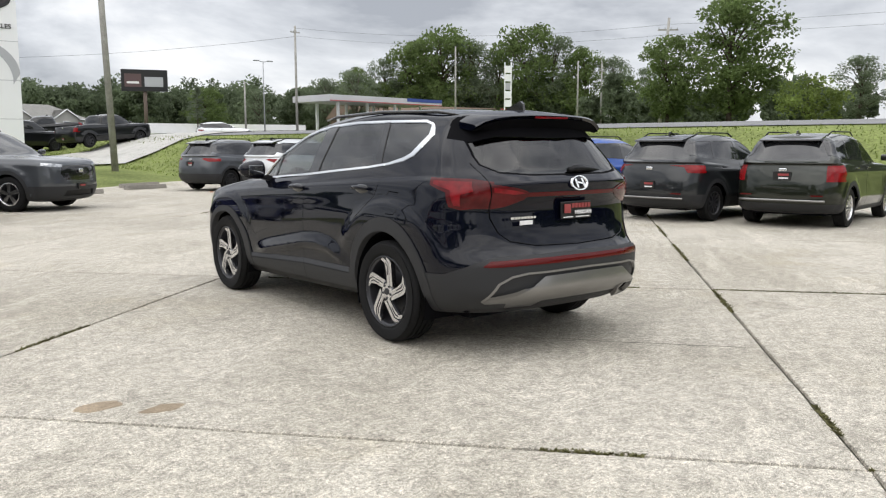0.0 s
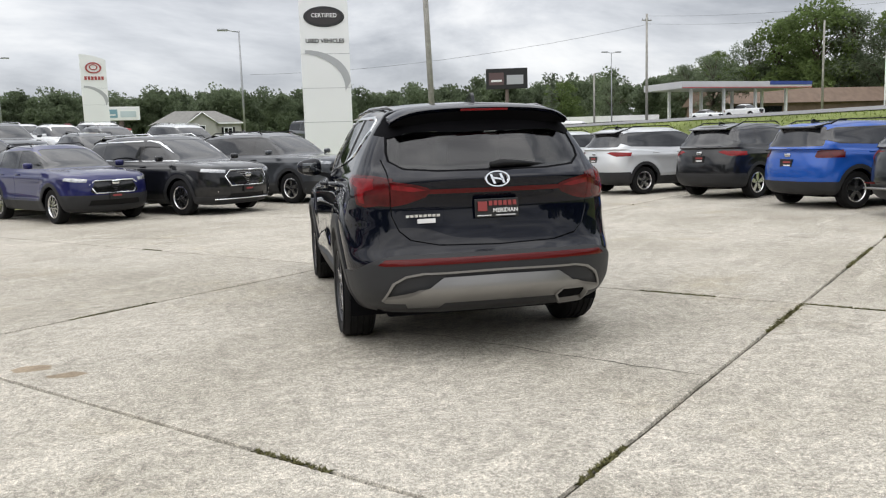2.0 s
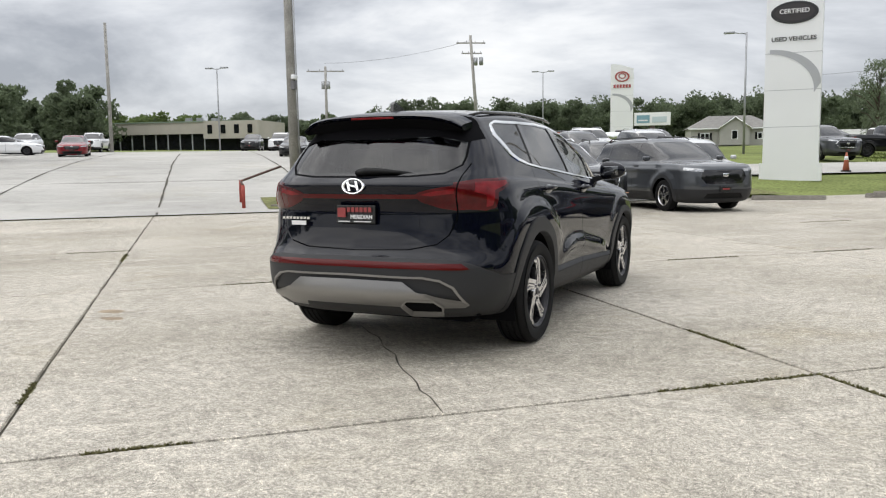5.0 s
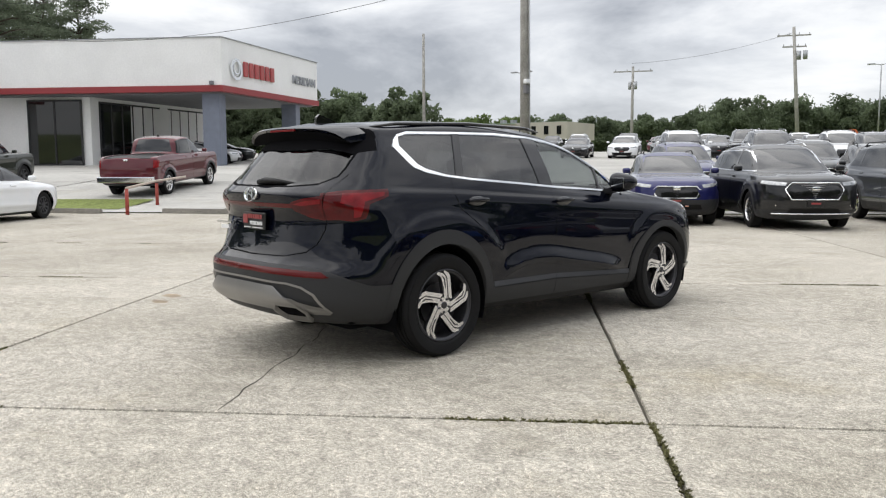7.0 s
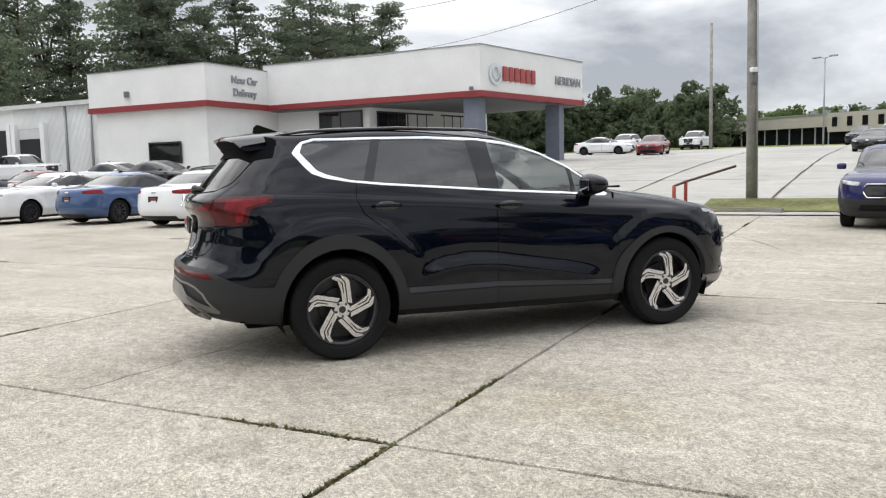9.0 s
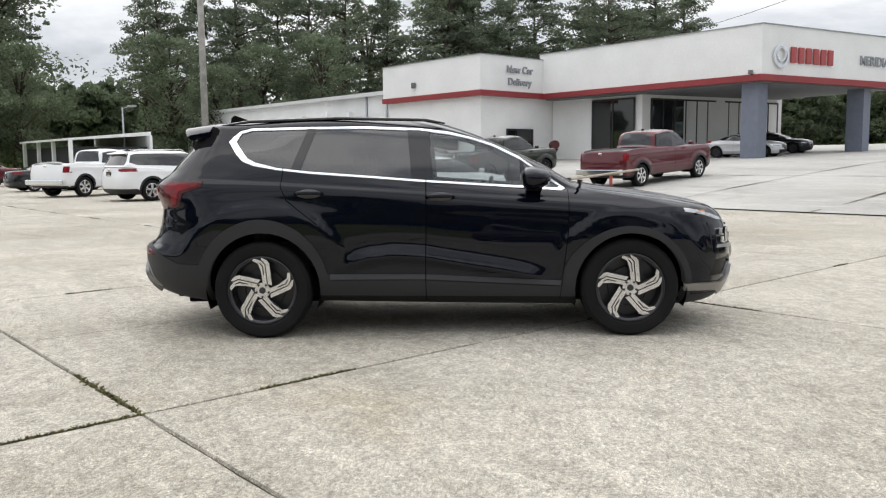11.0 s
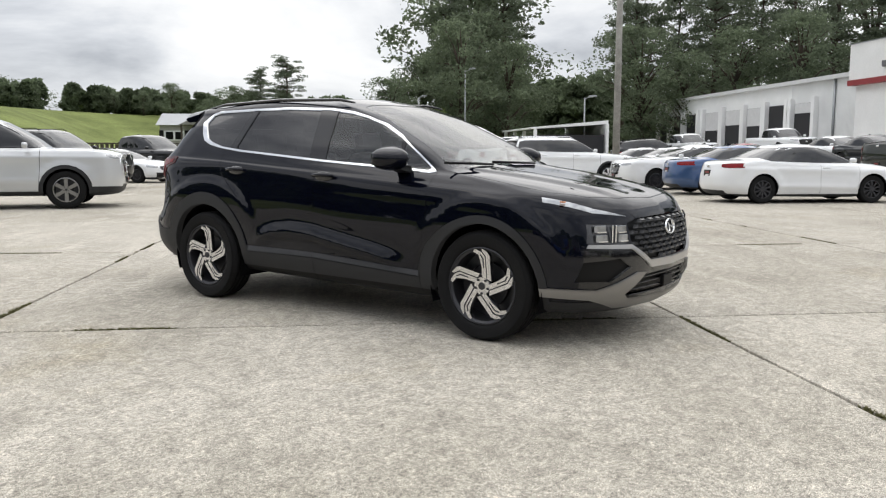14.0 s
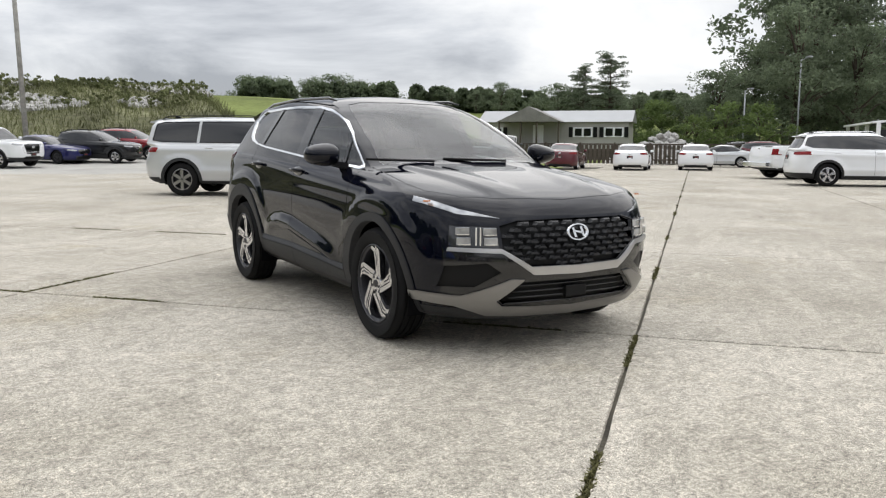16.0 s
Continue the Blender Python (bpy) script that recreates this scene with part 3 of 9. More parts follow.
def wheel(parent, x, y, R, w, rim, style, bright, side, seg=40, tread=True):
    """A wheel under its car: tyre (> nothing) and rim, outer face towards side (1 right, -1 left)."""
    key = (R, w, rim, style, bright.name, seg)
    hub = new("wheel")
    hub.parent = parent
    if key not in WHEEL_CACHE:
        b, d = spoke_rim(style, rim, w / 2 - 0.016, seg)
        t = part("tyre", tyre_bm(R, w, rim, seg, tread), M_TYRE, hub, angle=50)
        r = part("rim", b, bright, hub, angle=35)
        k = part("wheel_well_disc", d, M_ALUDARK, hub, angle=35)
        WHEEL_CACHE[key] = (t.data, r.data, k.data)
    else:
        for nm, me in zip(("tyre", "rim", "wheel_well_disc"), WHEEL_CACHE[key]):
            o = new(nm, me)
            o.parent = hub
    hub.matrix_basis = pose(x - side * w / 2, y, R, 0, 0, 0 if side > 0 else 180)
    return hub


def blank_panel(parent, name, c, s, material, label="", bevel=0.004, rot=None):
    return part(name, box_bm(c, s, rot, bevel), material, parent, label, smooth=False)

# ==== ground ====
A0 = Vector((2.73, -1.623, 0))
AX, BX = Vector((0.744, 0.668, 0)).normalized(), Vector((-0.668, 0.744, 0)).normalized()
GRID_TURN = math.degrees(math.atan2(AX.y, AX.x))


def lot(a, b, z=0.0):
    """A place on the slab grid: a along the joints that run past the car, b across them."""
    p = A0 + AX * a + BX * b
    return Vector((p.x, p.y, z))


def lot_inv(x, y):
    d = Vector((x, y, 0)) - A0
    return d.dot(AX), d.dot(BX)


def curve1(xs, ys):
    """A smooth curve through points, as a fine table."""
    t = np.unique(np.concatenate([np.linspace(a, b, 24) for a, b in zip(xs, xs[1:])]))
    v = pchip(xs, np.array(ys, float)[:, None], t)[:, 0]
    tl, vl = t.tolist(), v.tolist()

    def at(q):
        i = bisect_right(tl, q)
        if i <= 0:
            return vl[0]
        if i >= len(tl):
            return vl[-1]
        f = (q - tl[i - 1]) / (tl[i] - tl[i - 1])
        return vl[i - 1] + (vl[i] - vl[i - 1]) * f
    return at


def bisect_right(seq, q):
    lo, hi = 0, len(seq)
    while lo < hi:
        m = (lo + hi) // 2
        if q < seq[m]:
            hi = m
        else:
            lo = m + 1
    return lo


RISE_B = curve1((-900, 17.5, 22, 35, 50, 80, 150, 900), (0, 0, 0.30, 1.08, 1.66, 2.42, 3.2, 9.0))
RISE_E = curve1((-900, -14, -9, -4, 6, 40, 100, 900), (0, 0, 0.98, 2.12, 2.62, 3.3, 4.5, 9.0))
RISE_S = curve1((-900, 30, 42, 50, 58, 68, 100, 900), (0, 0, 0.34, 1.0, 3.6, 5.7, 6.3, 9.0))


def road_side(x, y):
    return (x - 26) * 0.96 + (y - 20) * 0.28


def terrain(x, y):
    a, b = lot_inv(x, y)
    s = road_side(x, y)
    q = -0.2 * x - 0.98 * y
    west = min(1.0, max(0.0, (-22 - x) / 24))
    west = west * west * (3 - 2 * west)
    q -= 24 * west
    fade = min(1.0, max(0.0, (60 - b) / 120 + 0.5)) if s > -14 else 1.0
    return max(RISE_B(b), RISE_E(s) * (0.8 + 0.2 * fade), RISE_S(q))


def ground_sheet():
    """The whole land as one sheet out to the horizon, fine near the lot and coarse far away."""
    def axis():
        v = [float(x) for x in range(-120, 121, 4)]
        far, out = 120.0, []
        while far < 1500:
            far *= 1.22
            out.append(far)
        return np.array([-x for x in out[::-1]] + v + out)
    xs = np.unique(np.concatenate([axis(), np.arange(6.0, 62.0, 1.0)]))
    ys = np.unique(np.concatenate([axis(), np.arange(-92.0, -40.0, 1.5)]))
    bm = bmesh.new()
    vs = []
    for y in ys:
        r = []
        for x in xs:
            z = terrain(x, y) - 0.06
            if abs(x) > 60 or abs(y) > 60 or RISE_S(-0.2 * x - 0.98 * y) > 1.2:
                z += 0.5 * (noise.noise(Vector((x * 0.05, y * 0.05, 0))))
            r.append(bm.verts.new((x, y, z)))
        vs.append(r)
    for r1, r2 in zip(vs, vs[1:]):
        for i in range(len(r1) - 1):
            bm.faces.new((r1[i], r1[i + 1], r2[i + 1], r2[i]))
    return tagged(part("ground", bm, M_GRASS), "mown and rough green grass land rising round the lot", "ground", kind="structure")


ground_sheet()


def drape(name, pts_fn, us, vs_, dz, material, label, category):
    """A paved sheet laid over the land: pts_fn(u, v) gives x, y."""
    bm = bmesh.new()
    rows_ = []
    for v in vs_:
        r = []
        for u in us:
            x, y = pts_fn(u, v)
            r.append(bm.verts.new((x, y, terrain(x, y) + dz)))
        rows_.append(r)
    for r1, r2 in zip(rows_, rows_[1:]):
        for i in range(len(r1) - 1):
            bm.faces.new((r1[i], r1[i + 1], r2[i + 1], r2[i]))
    bmesh.ops.recalc_face_normals(bm, faces=bm.faces[:])
    for f in bm.faces:
        if f.normal.z < 0:
            f.normal_flip()
    return tagged(part(name, bm, material), label, category, kind="structure")


def steps(lo, hi, d):
    return list(np.linspace(lo, hi, max(2, int(round((hi - lo) / d)) + 1)))


drape("upper_lot", lambda a, b: lot(a, b).xy, steps(-75, 12.5, 3.5), steps(17.55, 125, 2.5), 0.03, M_CONC_UP, "pale weathered concrete sales lot sloping up to the buildings", "pavement")
drape("driveway", lambda a, b: lot(a, b).xy, steps(12.5, 62, 3), steps(25.0, 31.0, 1.5), 0.035, M_CONC_UP, "pale concrete driveway across the grass", "driveway")
drape("road", lambda u, v: (26 + 0.96 * u + 0.28 * v, 20 + 0.28 * u - 0.96 * v), steps(-3.2, 8.2, 1.9), steps(-260, 160, 6), -0.02, M_ROAD, "grey asphalt highway on a low embankment", "road")
drape("gas_station_forecourt", lambda u, v: (26 + 0.96 * u + 0.28 * v, 20 + 0.28 * u - 0.96 * v), steps(8.2, 70, 6), steps(-110, -50, 6), 0.04, M_ROAD, "grey asphalt forecourt of the filling station", "pavement")

M_HILL = mat("hill_soil_weeds", (0.185, 0.185, 0.11), 0.95, vary=0.55, vary_scale=0.3, fine=0.4, fine_scale=2.5, bump=0.6, bump_scale=6, spec=0.1)
drape("back_lot", lambda u, v: (u, (-v - 0.2 * u) / 0.98), steps(-24, 24, 2), steps(30.5, 47.5, 1.5), -0.012, M_CONC_UP, "pale concrete apron below the hill", "pavement")
drape("hill_slope", lambda u, v: (u, (-v - 0.2 * u) / 0.98), steps(-14, 45, 2.2), steps(46, 74, 1.4), 0.34, M_HILL, "weedy olive hillside with bare soil", "ground")

# cracks that run up the sloping lot
def ribbon(pts, w, dz=0.012):
    bm = bmesh.new()
    prev = None
    for i, p in enumerate(pts):
        a, b = pts[max(i - 1, 0)], pts[min(i + 1, len(pts) - 1)]
        d = (Vector(b) - Vector(a)).normalized()
        n = Vector((-d.y, d.x))
        h = w * (0.35 + random.random() * 0.9) / 2
        p = Vector(p)
        pair = []
        for s in (1, -1):
            q = p + n * h * s
            pair.append(bm.verts.new((q.x, q.y, terrain(q.x, q.y) + dz)))
        if prev:
            bm.faces.new((prev[0], prev[1], pair[1], pair[0]))
        prev = pair
    return bm


def wander(p, q, n, amp):
    p, q = Vector(p), Vector(q)
    d = (q - p).normalized()
    nrm_ = Vector((-d.y, d.x))
    out, o = [], 0.0
    for i in range(n + 1):
        o = o * 0.8 + random.uniform(-amp, amp)
        e = min(1, i / 3, (n - i) / 3)
        out.append(p + (q - p) * i / n + nrm_ * o * e)
    return out


for a0_, b0_, a1_, b1_ in ((-4.4, 17.6, -4.3, 60), (-9.1, 17.6, -9.3, 90), (0.0, 21.0, 1.5, 70), (-18, 22, -18, 37), (-60, 27, 12, 27), (-60, 45, 12, 45.5), (-75, 34, -33, 33)):
    crk = part("lot_joint", ribbon(wander(lot(a0_, b0_).xy, lot(a1_, b1_).xy, 40, 0.03), 0.07, 0.045), M_JOINT)
    tagged(crk, "dark dirt-filled joint in the sloping concrete", "joint", kind="structure")

# bed under the slabs, dark in the open joints
bed = drape("slab_bed", lambda a, b: lot(a, b).xy, steps(-60, 27.6, 5), steps(-38, 17.6, 5), -0.022, M_JOINT, "dark earth and dirt under the slab joints", "pavement")
for v in bed.data.vertices:
    v.co.z = -0.022

B_LINES = [-37.0, -32.4, -27.8, -23.2, -18.6, -13.9, -9.3, -4.65, 0.0, 5.09, 9.2, 13.4, 17.6]
A_LINES = [-4.47 - 4.62 * i for i in range(12, -1, -1)] + [0.05 + 4.5 * i for i in range(7)]
SLAB_MESH = {}


def slab_mesh(w, h, variant):
    """A worn concrete slab with slightly ragged, rounded edges, 2 cm proud of the joint bed."""
    key = (round(w, 2), round(h, 2), variant)
    if key in SLAB_MESH:
        return SLAB_MESH[key]
    rnd = random.Random(variant * 31 + int(w * 100) + int(h * 7))
    ring = []
    n = 16
    gap = 0.0075
    for side in range(4):
        for i in range(n):
            f = i / n
            o = gap + abs(rnd.gauss(0, 0.0035))
            ring.append({0: (-w / 2 + f * w, -h / 2 + o), 1: (w / 2 - o, -h / 2 + f * h), 2: (w / 2 - f * w, h / 2 - o), 3: (-w / 2 + o, h / 2 - f * h)}[side])
    verts = [(x, y, -0.02) for x, y in ring] + [(x * (1 - 0.002), y * (1 - 0.002), -0.003) for x, y in ring] + [(x * (1 - 0.007), y * (1 - 0.007), 0.0) for x, y in ring]
    m = len(ring)
    faces = []
    for k in (0, m):
        for i in range(m):
            faces.append((k + i, k + (i + 1) % m, k + m + (i + 1) % m, k + m + i))
    faces.append(tuple(range(2 * m, 3 * m)))
    me = bpy.data.meshes.new("slab")
    me.from_pydata(verts, [], faces)
    me.materials.append(M_CONC)
    me.update()
    SLAB_MESH[key] = me
    return me


def slabs():
    count = 0
    for i in range(len(A_LINES) - 1):
        for j in range(len(B_LINES) - 1):
            a0, a1, b0, b1 = A_LINES[i], A_LINES[i + 1], B_LINES[j], B_LINES[j + 1]
            c = lot((a0 + a1) / 2, (b0 + b1) / 2)
            if road_side(c.x, c.y) > -13.0 or terrain(c.x, c.y) > 0.03:
                continue
            o = new("slab", slab_mesh(a1 - a0, b1 - b0, (i * 7 + j * 3) % 4))
            o.parent = bed
            o.matrix_basis = pose(c.x, c.y, 0, 0, 0, GRID_TURN)
            count += 1
    return count


slabs()
for nm, p, q, n, w in (("slab_crack", (0.99, -3.14), (-0.55, -1.35), 16, 0.012), ("slab_crack", (-3.5, 7.5), (4.5, 12.4), 30, 0.02), ("slab_crack", (-8.5, 9.0), (-2.2, 6.0), 24, 0.02), ("slab_crack", (4.6, 8.8), (9.0, 12.0), 18, 0.014), ("slab_crack", (-10, -4.5), (-14, -1.5), 18, 0.012)):
    bmr = ribbon(wander(p, q, n, 0.03), w, 0.0015)
    tagged(part(nm, bmr, M_JOINT), "thin dark crack across the concrete slab", "crack", kind="structure")


def blotch(x, y, r, seed, material, label):
    rnd = random.Random(seed)
    bm = bmesh.new()
    vs = [bm.verts.new((x + r * (1.5 * math.cos(t) * (0.8 + 0.35 * rnd.random())), y + r * math.sin(t) * (0.7 + 0.4 * rnd.random()), 0.0012)) for t in np.linspace(0, 2 * math.pi, 18, endpoint=False)]
    bm.faces.new(vs)
    tagged(part("oil_stain", bm, material, smooth=False), label, "stain", kind="structure")


M_STAIN = concrete_mat("stained_concrete", (0.30, 0.24, 0.17), (0.22, 0.175, 0.12))
for x, y, r in ((-2.98, -1.62, 0.09), (-2.72, -1.86, 0.075)):
    blotch(x, y, r, int(x * 100), M_STAIN, "brown oil stain on the concrete")


def moss_line(p, q, density, seed):
    """Tufts of moss and grass in a joint."""
    rnd = random.Random(seed)
    verts, faces = [], []
    p, q = Vector(p), Vector(q)
    L = (q - p).length
    d = (q - p).normalized()
    n = Vector((-d.y, d.x, 0))
    s = 0.0
    while s < L:
        s += rnd.uniform(0.003, 0.012)
        gate_ = noise.noise(Vector((s * 0.9 + seed, seed * 3.1, 0)))
        if gate_ < 0.22 - density:
            continue
        c = p + d * s + n * rnd.gauss(0, 0.008 + 0.012 * max(0, gate_))
        hgt = rnd.uniform(0.004, 0.013)
        for _ in range(3):
            t = rnd.uniform(0, 6.28)
            w = rnd.uniform(0.006, 0.014)
            u = Vector((math.cos(t), math.sin(t), 0))
            tip = c + Vector((rnd.gauss(0, 0.012), rnd.gauss(0, 0.012), hgt))
            k = len(verts)
            verts += [tuple(c - u * w + Vector((0, 0, -0.006))), tuple(c + u * w + Vector((0, 0, -0.006))), tuple(tip)]
            faces.append((k, k + 1, k + 2))
    return verts, faces


M_MOSS = mat("joint_moss", (0.135, 0.128, 0.06), 0.95, vary=0.5, vary_scale=1.2, fine=0.3, fine_scale=40, spec=0.1)
mv, mf = [], []
for k, (a0_, b0_, a1_, b1_, dn) in enumerate(((-9, 0, -4.4, 0, 0.0), (-4.4, 0, 0, 0, 0.10), (0, 0, 9, 0, 0.18), (0.05, -8, 0.05, 0, 0.22), (0.05, 0, 0.05, 5.09, -0.02), (0.05, 5.09, 0.05, 17, -0.05), (-4.47, -8, -4.47, 0, 0.15), (-4.47, 0, -4.47, 9, -0.05),
                                              (-9, 5.09, 0, 5.09, 0.02), (0, 5.09, 9, 5.09, 0.20), (-40, 5.09, -9, 5.09, 0.05), (-40, 0, -9, 0, 0.1), (-12, 9.2, 9, 9.2, -0.1))):
    v, f = moss_line(lot(a0_, b0_), lot(a1_, b1_), dn, k + 1)
    o = len(mv)
    mv += v
    mf += [tuple(i + o for i in t) for t in f]
me = bpy.data.meshes.new("joint_moss")
me.from_pydata(mv, [], mf)
me.materials.append(M_MOSS)
tagged(new("joint_moss", me), "green moss and weeds in the slab joints", "moss", kind="stuff")


def kerb(p, q, w=0.16, h=0.14, name="parking_kerb"):
    """A cast wheel stop with sloping sides and worn ends."""
    p, q = Vector((*p, 0)), Vector((*q, 0))
    L = (q - p).length
    bm = bmesh.new()
    add_prism(bm, [(-w / 2, 0), (w / 2, 0), (w * 0.36, h), (-w * 0.36, h)], -L / 2, L / 2)
    bmesh.ops.bevel(bm, geom=bm.edges[:], offset=0.015, segments=2, affect="EDGES")
    ob = part(name, bm, M_KERB, angle=40)
    c = (p + q) / 2
    ob.matrix_world = pose(c.x, c.y, max(0.0, terrain(c.x, c.y)) - 0.005, 0, 0, math.degrees(math.atan2(-(q - p).x, (q - p).y)))
    return tagged(ob, "weathered concrete wheel stop at the lot's edge", "kerb", "wheel stops")


for p, q in (((-10.9, 11.35), (-8.9, 12.1)), ((-8.0, 12.9), (-6.1, 13.9)), ((0.9, 18.9), (2.9, 19.4)), ((4.0, 20.9), (5.5, 21.4)), ((4.3, 22.4), (5.9, 23.3)), ((-16.9, 4.4), (-15.2, 5.6)), ((-19.8, 1.9), (-18.0, 3.1))):
    kerb(p, q)


def grass_blades(name, x0, x1, y0, y1, n, seed, label, where=None, h=(0.04, 0.12), w=0.012, material=None):
    rnd = random.Random(seed)
    verts, faces = [], []
    while len(faces) < n:
        x, y = rnd.uniform(x0, x1), rnd.uniform(y0, y1)
        if where and not where(x, y):
            continue
        z = terrain(x, y) - 0.03
        t = rnd.uniform(0, 6.28)
        hh = rnd.uniform(*h)
        k = len(verts)
        verts += [(x - w * math.cos(t), y - w * math.sin(t), z), (x + w * math.cos(t), y + w * math.sin(t), z), (x + rnd.gauss(0, hh * 0.35), y + rnd.gauss(0, hh * 0.35), z + hh)]
        faces.append((k, k + 1, k + 2))
    m_ = bpy.data.meshes.new(name)
    m_.from_pydata(verts, [], faces)
    m_.materials.append(material or M_BLADE)
    return tagged(new(name, m_), label, "grass", kind="stuff")


M_BLADE = mat("grass_blades", (0.19, 0.24, 0.065), 0.9, vary=0.4, vary_scale=0.5, spec=0.15)
M_WEED = mat("hill_weeds", (0.20, 0.21, 0.105), 0.9, vary=0.45, vary_scale=0.3, spec=0.15)


def verge_where(x, y):
    a, b = lot_inv(x, y)
    return 18.2 < b < 20.7 and (-17.4 < a < -12.3 or -1.5 < a < 14.8)


drape("grass_verge", lambda a, b: lot(a, b).xy, steps(-1.6, 15, 1.2), steps(18.1, 20.8, 0.9), 0.07, M_VERGE, "narrow worn strip of grass between the two lots", "grass verge")
drape("grass_island", lambda a, b: lot(a, b).xy, steps(-17.5, -12.2, 1.0), steps(18.2, 20.6, 0.8), 0.07, M_GRASS, "small mown grass island at the lot's edge", "grass verge")
grass_blades("verge_grass", -24, 8, -6, 26, 9000, 5, "mown grass blades on the verge", verge_where, (0.06, 0.15))
grass_blades("bank_grass", 5, 34, -30, 60, 16000, 6, "short bright grass on the road bank", lambda x, y: -13.5 < road_side(x, y) < -4, (0.05, 0.12), 0.03)
grass_blades("hill_weeds", -15, 34, -84, -44, 46000, 7, "tall rough weeds on the hillside", lambda x, y: 48 < -0.2 * x - 0.98 * y < 73, (0.4, 0.95), 0.06, M_WEED)

# ==== the black SUV ====
def side_face(c, n):
    return c.x > 0.35 and n.x > 0.30


def glass_face(c, n):
    return c.x > 0.45 and n.x > 0.12


def front_face(c, n):
    return c.y > 1.55 and n.y > 0.05


def rear_face(c, n):
    return c.y < -1.6 and n.y < -0.05


def black_suv():
    car = empty("black_suv", pose(0, 0, 0), "glossy black crossover suv with grey cladding parked on concrete", "car")
    paint_m = mat("deep_black_paint", (0.002, 0.0027, 0.007), 0.3, coat=1.0, spec=0.0)
    paint_m.node_tree.nodes["Principled BSDF"].inputs["Coat IOR"].default_value = 1.40
    rows = [
        row(1.90, -1.95, 0.5, 0.5, (0.55, 0.55, 0.55), (0.19, 0.20, 0.22, 0.26, 0.27)),
        row(2.13, -2.20, 0.62, 0.6, (0.82, 0.85, 0.82), (0.205, 0.225, 0.255, 0.285, 0.30)),
        row(2.27, -2.37, 0.70, 0.68, (0.895, 0.905, 0.895), (0.29, 0.31, 0.335, 0.365, 0.385)),
        row(2.325, -2.425, 0.75, 0.72, (0.935, 0.93, 0.935), (0.43, 0.43, 0.445, 0.475, 0.50)),
        row(2.335, -2.43, 0.76, 0.74, (0.95, 0.935, 0.95), (0.57, 0.57, 0.575, 0.60, 0.65)),
        row(2.315, -2.345, 0.75, 0.70, (0.95, 0.938, 0.952), (0.70, 0.71, 0.72, 0.735, 0.745)),
        row(2.285, -2.30, 0.72, 0.66, (0.94, 0.932, 0.95), (0.80, 0.82, 0.845, 0.865, 0.88)),
        row(2.245, -2.285, 0.68, 0.62, (0.925, 0.922, 0.935), (0.875, 0.90, 0.945, 0.97, 0.99)),
        row(2.17, -2.325, 0.62, 0.62, (0.90, 0.905, 0.912), (0.935, 0.965, 1.025, 1.06, 1.10)),
        row(1.90, -2.335, 0.50, 0.62, (0.855, 0.89, 0.885), (1.005, 1.02, 1.085, 1.14, 1.155)),
        row(1.50, -2.30, 0.36, 0.60, (0.815, 0.875, 0.86), (1.075, 1.07, 1.13, 1.20, 1.19)),
        row(1.12, -2.235, 0.17, 0.56, (0.765, 0.855, 0.83), (1.13, 1.115, 1.175, 1.26, 1.235)),
        row(0.82, -2.15, 0.11, 0.50, (0.735, 0.805, 0.785), (1.29, 1.26, 1.295, 1.35, 1.335)),
        row(0.52, -2.06, 0.08, 0.44, (0.685, 0.738, 0.725), (1.43, 1.40, 1.43, 1.45, 1.435)),
        row(0.265, -1.99, 0.10, 0.38, (0.635, 0.675, 0.66), (1.54, 1.52, 1.555, 1.535, 1.525)),
        row(0.06, -1.96, 0.16, 0.34, (0.585, 0.625, 0.605), (1.61, 1.59, 1.625, 1.60, 1.59)),
        row(-0.12, -1.93, 0.20, 0.30, (0.45, 0.49, 0.46), (1.652, 1.645, 1.665, 1.635, 1.62)),
        row(-0.20, -1.92, 0.15, 0.20, (0.22, 0.25, 0.22), (1.668, 1.666, 1.683, 1.648, 1.63)),
        row(-0.22, -1.92, 0.10, 0.10, (0.0, 0.0, 0.0), (1.671, 1.67, 1.687, 1.652, 1.632)),
    ]
    rows = [[(x * 0.978, y, z) for x, y, z in r] for r in rows]
    FA, RA = (1.400, 0.366), (-1.362, 0.366)
    g = loft(rows, 118, 150)
    ease = lambda a, b, t: (lambda u: u * u * (3 - 2 * u))(min(1.0, max(0.0, (t - a) / (b - a))))
    crest = [(-0.80, 0.585), (-0.768, 0.604), (-0.651, 0.658), (-0.558, 0.684), (-0.376, 0.702), (-0.153, 0.692), (0.023, 0.662), (0.197, 0.633), (0.455, 0.591), (0.666, 0.548), (0.80, 0.510)]
    cy_, cz_ = [p[0] for p in crest], [p[1] for p in crest]
    belt_y, belt_z = (-2.1, -1.72, -1.23, -0.12, 0.89, 1.80), (1.185, 1.172, 1.150, 1.074, 1.013, 0.945)

    def sculpt(x, y, z):
        """How far the side stands out: blisters over the wheels, the shoulder line, the swept hollow low on the doors."""
        d = 0.0
        for (wy, wz), r in ((FA, 0.585), (RA, 0.645)):
            q = math.hypot((y - wy) * (0.94 if wy < 0 else 0.97), z - wz)
            d += 0.015 * (1 - ease(r - 0.03, r + 0.045, q)) * ease(0.50, 0.78, z)
        b = float(np.interp(y, belt_y, belt_z)) - z
        fade = ease(-2.05, -1.7, y) * (1 - ease(1.45, 1.85, y))
        d += fade * (0.011 * ease(-0.030, 0.006, b) * (1 - ease(0.02, 0.16, b)))
        c = float(np.interp(y, cy_, cz_)) - z
        ends = ease(-0.84, -0.62, y) * (1 - ease(0.55, 0.86, y))
